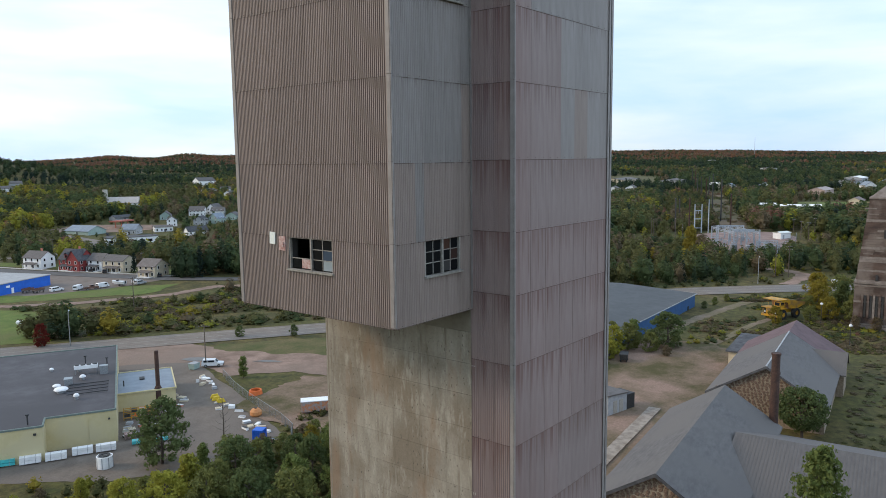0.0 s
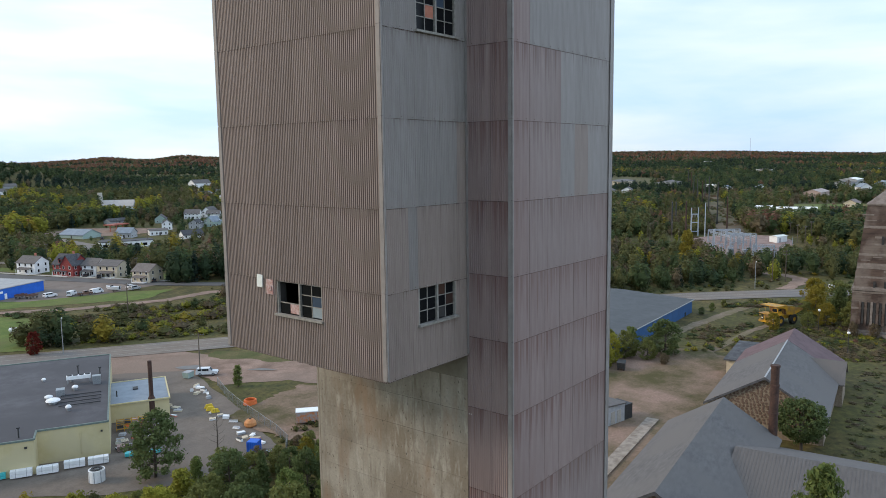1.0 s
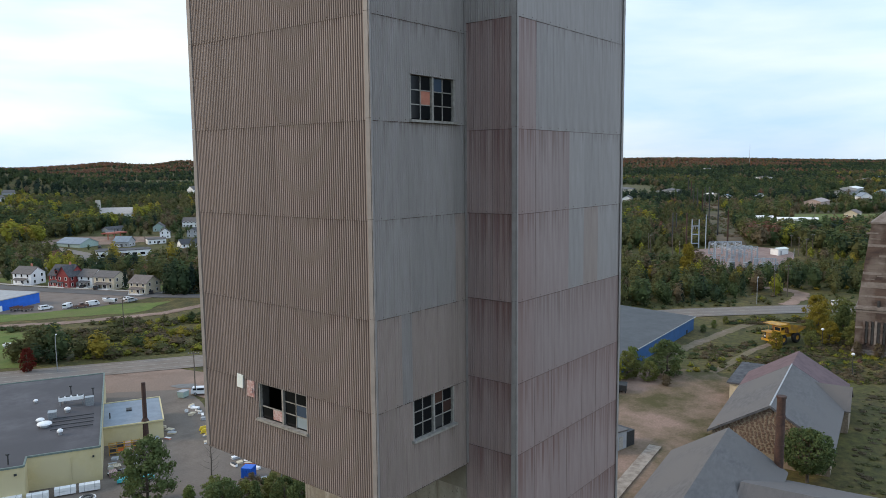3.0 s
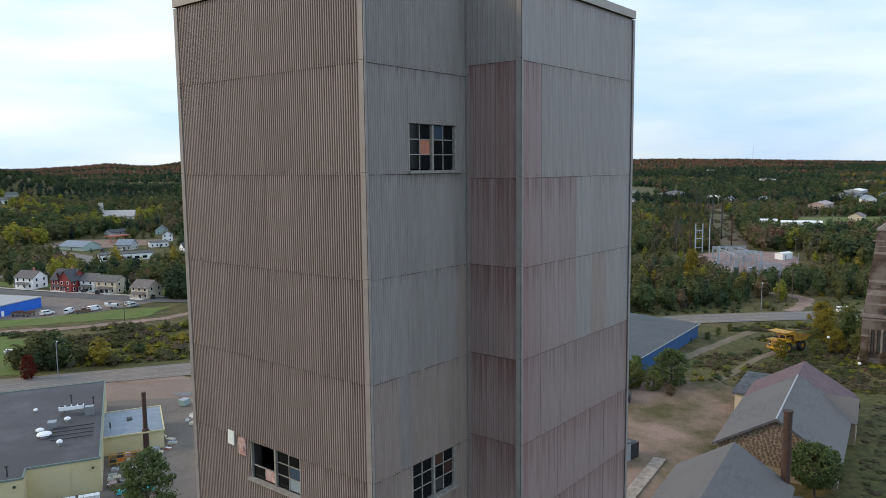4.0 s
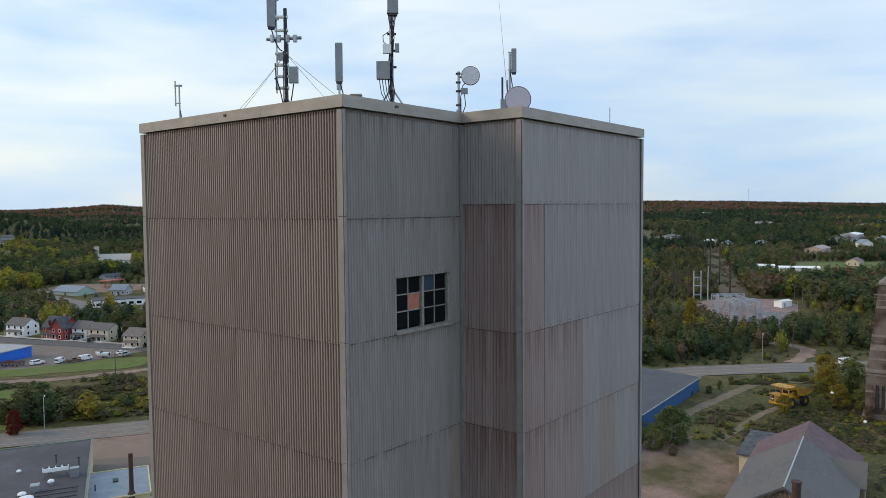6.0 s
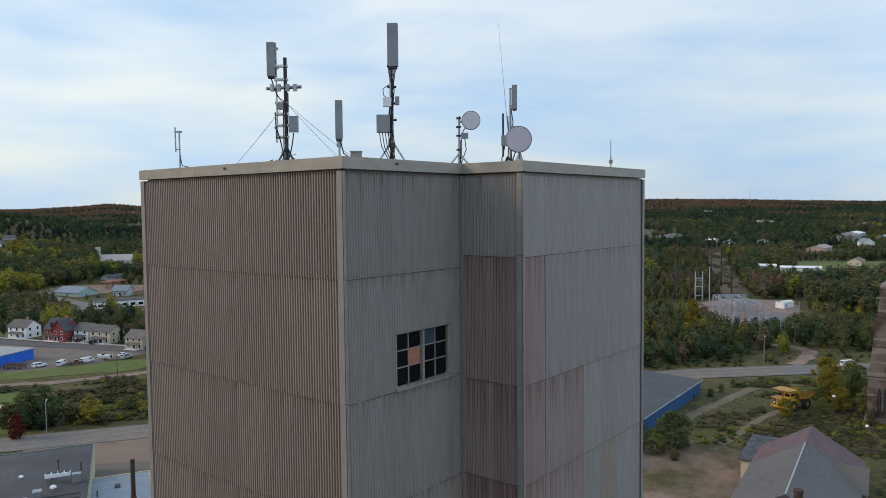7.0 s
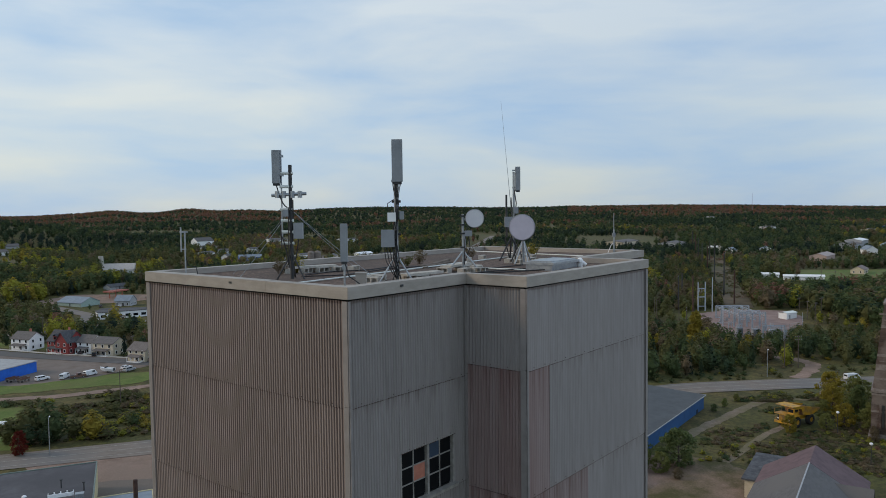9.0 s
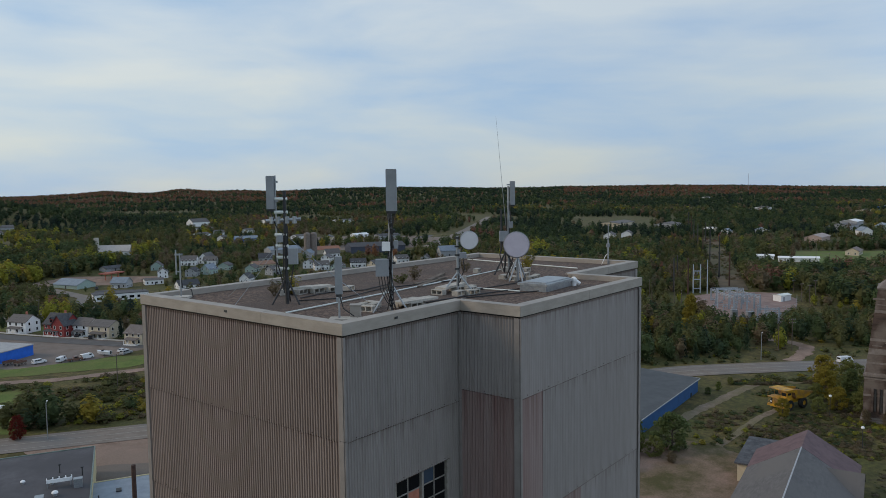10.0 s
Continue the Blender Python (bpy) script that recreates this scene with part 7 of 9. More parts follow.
def house(s, d, w, l, h, rh, rz, wall, roof, label, windows=True, porch=False, dormers=0, chimney=False, storeys=2):
    """A gabled house, ridge along its length l."""
    if d > 450:
        w, l, h, rh = w * 0.85, l * 0.85, h * 0.85, rh * 0.85
    x, y = xy(s, d)
    z = min(land(x + a, y + b) for a in (-6, 6) for b in (-6, 6))
    hs = thing("house", label, "house", (x, y, z), rz, "town houses")
    part("wall", gable_walls(Geo(), -l / 2, l / 2, w / 2, -0.5, h, h + rh, 0.3), wall, hs)
    part("roof", gable_roof(Geo(), -l / 2, l / 2, w / 2, h, h + rh + 0.1, 0.45, t=0.2), roof, hs)
    if windows:
        for st in range(storeys):
            zc = 1.5 + 2.7 * st
            if zc > h:
                continue
            n = max(2, int(l / 2.8))
            for k in range(n):
                xx = -l / 2 + l * (k + 0.5) / n
                for sg in (-1, 1):
                    wv = part("window", Geo().box((xx, sg * (w / 2 + 0.02), zc), (1.15, 0.12, 1.55)), WHITE, hs)
                    part("pane", Geo().box((xx, sg * (w / 2 + 0.07), zc), (0.9, 0.06, 1.3)), WINGLASS, wv)
            for yy in (-w / 4, w / 4):
                for sg in (-1, 1):
                    wv = part("window", Geo().box((sg * (l / 2 + 0.02), yy, zc), (0.12, 1.1, 1.5)), WHITE, hs)
                    part("pane", Geo().box((sg * (l / 2 + 0.07), yy, zc), (0.06, 0.85, 1.25)), WINGLASS, wv)
    part("door", Geo().box((0.6, -w / 2 - 0.06, 1.0), (1.0, 0.12, 2.1)), ROOFDARK, hs)
    if porch:
        part("porch_roof", Geo().box((0, -w / 2 - 1.2, 2.7), (l * 0.7, 2.6, 0.2), tilt=(14, 0, 0)), roof, hs)
        part("porch_deck", Geo().box((0, -w / 2 - 1.2, 0.2), (l * 0.7, 2.4, 0.4)), WHITE, hs)
        for k in range(4):
            part("porch_post", Geo().tube((-l * 0.33 + l * 0.22 * k, -w / 2 - 2.2, 0.3), (-l * 0.33 + l * 0.22 * k, -w / 2 - 2.2, 2.5), 0.09, n=6), WHITE, hs)
    for k in range(dormers):
        xx = (k - (dormers - 1) / 2) * 3.4
        dm = part("dormer", Geo().box((xx, -w / 2 + 1.3, h + 1.1), (1.7, 2.2, 1.6)), wall, hs)
        part("dormer_roof", Geo().quad([(xx - 1.1, -w / 2 - 0.1, h + 1.8), (xx, -w / 2 - 0.1, h + 2.8), (xx, -w / 2 + 3.2, h + 2.8), (xx - 1.1, -w / 2 + 3.2, h + 1.8)][::-1]).quad([(xx + 1.1, -w / 2 - 0.1, h + 1.8), (xx, -w / 2 - 0.1, h + 2.8), (xx, -w / 2 + 3.2, h + 2.8), (xx + 1.1, -w / 2 + 3.2, h + 1.8)]), roof, dm)
        part("pane", Geo().box((xx, -w / 2 + 0.17, h + 1.1), (1.0, 0.08, 1.1)), WINGLASS, dm)
    if chimney:
        part("chimney", Geo().box((l * 0.15, 0.4, h + rh + 0.4), (0.7, 0.7, 1.8)), BOARD_RED, hs)
    return hs


FRONT = -71
house(-186, 403, 8, 11, 5.4, 2.6, FRONT, WHITE, ROOFSLATE, "white two-storey clapboard house with a grey roof", porch=True, chimney=True)
house(-165, 394, 9, 12, 5.6, 4.0, FRONT, REDWALL, ROOFDARK, "red two-storey house with a dark gabled roof and dormers", porch=True, dormers=2, chimney=True)
house(-165 + 2.5, 390.0, 7, 7, 5.6, 4.2, FRONT + 90, REDWALL, ROOFDARK, "red gabled front wing of a house", windows=True)
house(-153, 391, 7.5, 8, 5.2, 2.6, FRONT, WHITE, ROOFSLATE, "small white two-storey house with a grey roof", porch=True)
house(-142.5, 385, 8, 11, 5.6, 2.0, FRONT, TANWALL, ROOFSLATE, "cream two-storey house with paired porches", porch=True)
house(-122.5, 369, 8.5, 9, 5.0, 2.6, FRONT, TANWALL, mat("brown_shingles", (0.13, 0.11, 0.1), (0.18, 0.155, 0.14), rough=0.85), "tan two-storey house with a brown roof", porch=True)
town = [(-236, 580, 17, 26, 3.2, 3.6, -75, TEALWALL, ROOFBLUE, "large hall with a pale blue metal roof"), (-203, 573, 9, 13, 4.5, 3.6, -60, GREYWALL, ROOFBLUE, "grey gabled warehouse with a metal roof"),
        (-188, 590, 9, 14, 4.2, 1.0, -20, WHITE, ROOFSLATE, "white shop building with a low roof"), (-192, 530, 13, 24, 3.1, 0.5, -40, WHITE, ROOFDARK, "white flat-roofed shop with a dark roof"), (-158, 562, 9, 16, 3.4, 3.2, -10, WHITE, ROOFDARK, "white bungalow with a dark roof"),
        (-176, 640, 9, 13, 5, 3, 40, GREYWALL, ROOFDARK, "dark-roofed grey house among trees"), (-168, 655, 9, 12, 5, 4, 20, TEALWALL, ROOFBLUE, "pale green gabled house among trees"),
        (-205, 737, 10, 14, 5.6, 3.6, -50, WHITE, ROOFSLATE, "white house with a steep grey roof"), (-196, 757, 10, 16, 5.6, 4.5, 30, WHITE, ROOFSLATE, "white gabled house with a grey roof"),
        (-188, 738, 9, 12, 5, 3, -50, WHITE, ROOFSLATE, "white house with a grey roof"), (-126, 588, 8, 11, 4.6, 3.6, 30, WHITE, ROOFDARK, "white gabled house with a dark roof"),
        (-138, 700, 14, 20, 4, 2.5, -10, TANWALL, mat("rust_roof", (0.2, 0.11, 0.075), (0.27, 0.16, 0.11), rough=0.8), "low tan building with a rust-brown roof"), (-118, 640, 9, 12, 5, 3, 10, GREYWALL, ROOFSLATE, "grey house with a hipped look"),
        (-100, 690, 9, 12, 5, 3.2, 40, WHITE, ROOFSLATE, "white house with a grey roof"), (-88, 672, 9, 13, 5.2, 3.2, -30, WHITE, ROOFSLATE, "white gabled town house with a grey roof"), (-74, 660, 9, 12, 5, 3, 20, TEALWALL, ROOFSLATE, "pale blue gabled town house"),
        (-62, 690, 9, 14, 5, 3, -40, WHITE, ROOFDARK, "white town house with a dark roof"), (-48, 675, 8, 12, 5, 3, 10, TANWALL, ROOFSLATE, "tan town house with a grey roof"), (-92, 740, 9, 12, 5, 3, 30, WHITE, ROOFSLATE, "white gabled town house with a grey roof"),
        (-30, 720, 9, 13, 5, 3, -20, WHITE, ROOFSLATE, "white gabled town house with a grey roof"), (-10, 760, 9, 13, 5.4, 3.4, 35, GREYWALL, ROOFSLATE, "grey gabled town house with grey roof"), (8, 800, 10, 16, 6, 4, -30, GREYWALL, ROOFBLUE, "grey-blue gabled house among trees"),
        (-148, 850, 18, 34, 5, 3, -15, GREYWALL, ROOFBLUE, "long hall with a pale blue roof"), (-60, 850, 26, 60, 7, 3.5, -30, mat("navy_wall", (0.05, 0.06, 0.09), (0.07, 0.08, 0.11), rough=0.7), ROOFDARK, "long dark industrial hall"),
        (-105, 838, 16, 26, 5, 3, -30, TANWALL, mat("rust_roof", (0.24, 0.11, 0.07), (0.3, 0.15, 0.1), rough=0.8), "hall with a rust-red roof"), (-388, 1440, 20, 34, 8, 6, 0, WHITE, ROOFSLATE, "distant white farm buildings"),
        (-318, 880, 15, 30, 4, 5.5, -40, WHITE, mat("pale_roof", (0.4, 0.36, 0.33), (0.48, 0.44, 0.4), rough=0.8), "pale church-like building with a steep roof"), (-256, 700, 9, 18, 3, 2, 10, GREYWALL, ROOFDARK, "long grey shed with a dark roof"),
        (235, 1165, 30, 80, 7, 2, 10, TANWALL, ROOFSLATE, "long pale commercial building"), (292, 1125, 26, 50, 6, 2, 10, GREYWALL, ROOFSLATE, "long grey commercial building"), (182, 938, 12, 24, 5, 3, 20, WHITE, ROOFSLATE, "white row of apartments"),
        (205, 960, 12, 24, 5, 3, 20, WHITE, ROOFSLATE, "white row of apartments"), (318, 1030, 10, 24, 4, 2.5, 40, TANWALL, WHITE, "large pale hall with a white roof"), (322, 990, 10, 16, 3.5, 3, 0, WHITE, ROOFBLUE, "white hall with a blue-grey roof"),
        (360, 985, 14, 26, 4, 3, 20, WHITE, ROOFBLUE, "white house with a blue roof"), (366, 855, 16, 42, 5, 2.5, 0, mat("pinkish_wall", (0.4, 0.3, 0.26), (0.46, 0.36, 0.31), rough=0.8), mat("pink_roof", (0.33, 0.27, 0.25), (0.4, 0.33, 0.3), rough=0.8), "long pinkish low building"),
        (249, 677, 6, 13, 3.2, 1, -70, WHITE, WHITE, "long white mobile home"), (258.5, 655, 6, 15, 3.2, 1, -70, WHITE, WHITE, "long white mobile home"), (271, 651, 6, 15, 3.2, 1, -70, WHITE, WHITE, "long white mobile home"),
        (328, 700, 10, 20, 4, 2.5, 0, TANWALL, mat("brown_roof", (0.17, 0.13, 0.11), (0.22, 0.17, 0.15), rough=0.8), "low tan house with a brown roof"), (440, 915, 12, 18, 6, 4, 30, WHITE, ROOFBLUE, "white gabled house with a blue roof"),
        (462, 1010, 24, 50, 7, 2, 0, GREYWALL, ROOFSLATE, "long dark grey metal hall"), (505, 1080, 20, 46, 8, 2, 0, GREYWALL, WHITE, "hall with a bright white roof"), (505, 1000, 16, 30, 5, 4, 20, TEALWALL, ROOFBLUE, "teal hall with a blue roof"),
        (790, 1560, 24, 40, 7, 2, 0, BRIGHTBLUE, WHITE, "distant blue and white factory"), (840, 1600, 26, 90, 6, 3, 0, WHITE, ROOFSLATE, "distant long white factory building"), (600, 1640, 24, 70, 6, 2, 0, WHITE, ROOFSLATE, "distant long white warehouse building"), (700, 1450, 20, 60, 6, 2, 0, TANWALL, ROOFSLATE, "distant long pale warehouse building"),
        (440, 2300, 9, 20, 4, 2, 0, WHITE, ROOFSLATE, "distant white buildings on the hillside"), (760, 2500, 14, 50, 5, 2.5, 0, WHITE, ROOFSLATE, "distant white buildings on the hillside"), (-330, 1250, 14, 40, 5, 2, 20, WHITE, ROOFSLATE, "distant long white shed"), (-300, 1130, 12, 24, 5, 2, 20, WHITE, ROOFSLATE, "distant low white shed building"),
        (-500, 1000, 14, 22, 5, 3, 0, WHITE, ROOFSLATE, "white house on the wooded hill"), (-455, 940, 12, 18, 5, 3, 0, GREYWALL, ROOFSLATE, "grey house on the wooded hill"), (-280, 1500, 20, 40, 6, 3, 0, WHITE, ROOFSLATE, "distant pale farm among trees"), (-160, 1500, 14, 40, 5, 2, 0, WHITE, ROOFSLATE, "distant pale shed among trees")]
town += [(-165, 1075, 12, 30, 4, 2, 10, WHITE, ROOFSLATE, "long white industrial shed on a lot"), (-128, 1040, 12, 22, 4, 2.5, 40, TANWALL, ROOFSLATE, "tan industrial shed on a lot"), (-95, 1080, 10, 26, 4, 2, 0, WHITE, WHITE, "long white industrial shed on a lot"),
         (-60, 1045, 14, 34, 5, 2, -10, GREYWALL, ROOFDARK, "low grey industrial shed on a lot"), (-15, 1060, 12, 30, 5, 2, 10, GREYWALL, ROOFSLATE, "low grey industrial shed on a lot"), (35, 1040, 12, 24, 4, 2, 20, WHITE, ROOFSLATE, "white industrial shed on a lot"),
         (-222, 1030, 12, 28, 5, 3, -30, BRIGHTBLUE, ROOFBLUE, "blue-walled hall with a pale blue roof"), (-255, 1060, 10, 14, 4.5, 3, 20, WHITE, ROOFSLATE, "white gabled house with a grey roof"), (-290, 1180, 10, 14, 4.5, 3, -20, WHITE, ROOFSLATE, "white gabled house with a grey roof"),
         (-262, 1230, 10, 18, 4.5, 2, 10, WHITE, ROOFSLATE, "white gabled house with a grey roof")]
tw = random.Random(17)
for k in range(14):
    if k < 6:
        s, d = tw.uniform(-225, -135), tw.uniform(610, 800)
    else:
        s, d = tw.uniform(-130, 60), tw.uniform(610, 800)
    if all(math.hypot(s - t[0], d - t[1]) > 20 for t in town):
        wall, wn_ = tw.choice(((WHITE, "white"), (WHITE, "white"), (TANWALL, "tan"), (GREYWALL, "grey"), (TEALWALL, "pale green")))
        town.append((s, d, tw.uniform(7.5, 10), tw.uniform(10, 15), tw.uniform(4.2, 5.6), tw.uniform(2.4, 4), tw.uniform(-60, 60), wall, tw.choice((ROOFSLATE, ROOFDARK, ROOFSLATE, ROOFBLUE)), wn_ + " gabled town house among garden trees"))
for (s, d, w, l, h, rh, rz, wall, roof, lb) in town:
    house(s, d, w, l, h, rh, rz, wall, roof, lb, windows=d < 800 and h > 3.2, storeys=2)
shop = thing("blue_shop", "bright blue metal shop with a pale grey flat roof", "building", (91.5, 293.4, -6.1), -66)
part("wall", Geo().box((-7, 3, 2.0), (34, 26, 4.6)), BRIGHTBLUE, shop)
part("roof", Geo().box((-7, 3, 4.4), (34.6, 26.6, 0.3)), mat("grey_flat_roof", (0.3, 0.3, 0.3), (0.38, 0.38, 0.38), rough=0.8, scale=0.5), shop)
part("door", Geo().box((10.05, -2.5, 1.2), (0.1, 1.1, 2.2)), WHITE, shop)
part("sign", Geo().box((10.06, -4.5, 3.0), (0.1, 1.6, 0.8)), WHITE, shop)
flat = thing("low_shop", "long low white shop with a flat dark roof", "building", ground_at(-182, 512, -0.1), -20)
part("wall", Geo().box((0, 0, 1.9), (30, 11, 4.2)), WHITE, flat)
part("roof", Geo().box((0, 0, 4.1), (30.6, 11.6, 0.3)), ROOFDARK, flat)
for k in range(6):
    part("window", Geo().box((-12 + 4.4 * k, -5.53, 1.8), (2.6, 0.1, 1.5)), WINGLASS, flat)
can = thing("fuel_canopy", "red flat fuel station canopy on posts", "canopy", ground_at(-229, 627, -0.1), 20)
part("roof", Geo().box((0, 0, 4.6), (16, 8, 0.8)), mat("canopy_red", (0.26, 0.075, 0.05), (0.32, 0.1, 0.07), rough=0.7), can)
for x in (-6, 0, 6):
    part("post", Geo().box((x, 0, 2.1), (0.6, 0.6, 4.4)), BOARD_RED, can)
for s, d in ((-117, 815), (-111.5, 818)):
    sl = single("silo", Geo().revolve((0, 0, 0), [(2.9, 0), (2.9, 19), (2.2, 20.2), (0.0, 20.8)], 18), PALESTONE, "tall grey concrete silo", "silo", ground_at(s * 1.02, d, -0.5), group="silos")
single("water_tower", Geo().tube((0, 0, 0), (0, 0, 13), 2.2, 2.0, 14), BLOCK, "pale cylindrical tower by the church", "tower", ground_at(-340, 890, -0.5))

# ---------------- trees near by, each a thing ----------------
tree_cache = {}


def tree_meshes(shape, leaf, seed):
    """Trunk with limbs and a crown of small leaves in clumps, one metre high."""
    key = (shape, leaf.name, seed)
    if key in tree_cache:
        return tree_cache[key]
    r = random.Random(seed * 31 + len(shape))
    tq, cq = Geo(), Geo()
    ends = []
    if shape == "round":
        tq.tube((0, 0, -0.04), (0, 0, 0.6), 0.03, 0.012, 8)
        for k in range(150):
            z = 1 - 2 * (k + 0.5) / 150
            a = k * 2.4
            rad = math.sqrt(1 - z * z) * r.uniform(0.75, 1.02)
            tip = Vector((0.42 * rad * math.cos(a), 0.42 * rad * math.sin(a), 0.56 + 0.38 * z * r.uniform(0.85, 1.02)))
            if k % 6 == 0:
                tq.tube((0, 0, 0.35), tip, 0.008, 0.0015, 4, caps=False)
            ends.append((tip, r.uniform(0.06, 0.1)))
    elif shape in ("conifer", "cedar"):
        tq.tube((0, 0, -0.03), (0, 0, 0.95), 0.016, 0.003, 7)
        for k in range(70):
            z = 0.08 + 0.9 * (k / 70)
            rad = (0.26 if shape == "conifer" else 0.28) * (1 - z) ** (0.85 if shape == "conifer" else 0.6) + 0.012
            a = k * 2.4 + r.uniform(-0.3, 0.3)
            rad *= r.uniform(0.75, 1.15)
            tip = Vector((rad * math.cos(a), rad * math.sin(a), z - 0.02))
            tq.tube((0, 0, z), tip, 0.004, 0.001, 3, caps=False)
            for f in (0.45, 0.8, 1.0):
                ends.append((tip * f + Vector((0, 0, z * (1 - f) - 0.0)), 0.045 if shape == "conifer" else 0.06))
    else:
        slim = shape == "slim"
        tq.tube((0, 0, -0.04), (0.01, 0, 0.3), 0.026, 0.018, 8)
        tq.tube((0.01, 0, 0.3), (0, 0.02, 0.75), 0.018, 0.006, 7)
        n = 110
        for k in range(n):
            z = r.uniform(0.08, 0.97)
            t = (z - 0.05) / 0.95
            prof = max(0.05, math.sin(math.pi * min(1, t ** 0.8 * 0.93 + 0.06))) ** 0.6
            rad = (0.17 if slim else 0.36) * prof * r.uniform(0.45, 1.08)
            a = r.uniform(0, 2 * math.pi)
            tip = Vector((rad * math.cos(a), rad * math.sin(a), z))
            if k % 4 == 0:
                tq.tube((0, 0.005, max(0.2, z - 0.2)), tip, 0.007, 0.0015, 4, caps=False)
            ends.append((tip, r.uniform(0.06, 0.11)))
    for c, cr in ends:
        m = 30 if shape in ("conifer", "cedar") else 38
        for _ in range(m):
            v = Vector((r.gauss(0, 1), r.gauss(0, 1), r.gauss(0, 1))).normalized() * cr * r.uniform(0.3, 1.05)
            v.z *= 0.75
            p = c + v
            size = r.uniform(0.013, 0.022) if shape in ("conifer", "cedar") else r.uniform(0.018, 0.033)
            e1 = (v.normalized().cross(Vector((r.gauss(0, 1), r.gauss(0, 1), r.gauss(0, 1))))).normalized() * size
            e2 = (Vector((r.gauss(0, 1), r.gauss(0, 1), r.gauss(0, 1))) * 0.5 + v.normalized().cross(e1)).normalized() * size
            cq.quad([p - e1, p + e2 * 0.7, p + e1, p - e2 * 0.7])
    tree_cache[key] = (tq.mesh("trunk", BARK), cq.mesh("crown", leaf))
    return tree_cache[key]


def tree(s, d, h, shape, leaf, label, seed=1, wide=1.0, name="tree", lift=0.0):
    tr_, cr_ = tree_meshes(shape, NEARLEAF[leaf], seed)
    t = new(name)
    t.matrix_basis = Matrix.LocRotScale(ground_at(s, d, lift), Euler((0, 0, (s * 13 + d * 7) % 6.28)), (h * wide, h * wide, h))
    tagged(t, label, "tree" if name == "tree" else "shrub", "trees near the tower")
    part("trunk", tr_, None, t)
    part("crown", cr_, None, t)
    return t


tree(-47.0, 141, 11.0, "broad", 0, "full dark green broadleaf tree at the yard edge", 1, 1.05)
tree(36, 82.5, 14, "cedar", 1, "tall olive-green cedar beside the engine house", 2, 0.95)
tree(51.2, 123.5, 8.4, "round", 0, "round leafy green tree between the engine houses", 3, 0.98)
tree(59, 141, 4.5, "broad", 2, "olive shrub by the engine house wall", 2, 1.2, "shrub")
tree(47, 183.5, 8, "broad", 0, "dark spreading pine beside the yard", 4, 1.45)
tree(-108.2, 232.5, 6.5, "broad", 8, "small dark red maple by the road", 2, 0.85)
tree(-57, 241.5, 3.2, "broad", 0, "small round tree on the verge", 3, 1.1)
tree(-42, 241.5, 3.4, "broad", 0, "small round tree on the verge", 1, 1.0)
tree(-46, 196.5, 5.0, "slim", 1, "narrow young green tree on the lot", 2)
tree(78.5, 206.5, 4.8, "broad", 3, "yellow autumn bush before the haul truck", 2, 0.95)
tree(100, 356, 15, "slim", 3, "tall golden yellow poplar", 3, 0.9)
nr = random.Random(21)
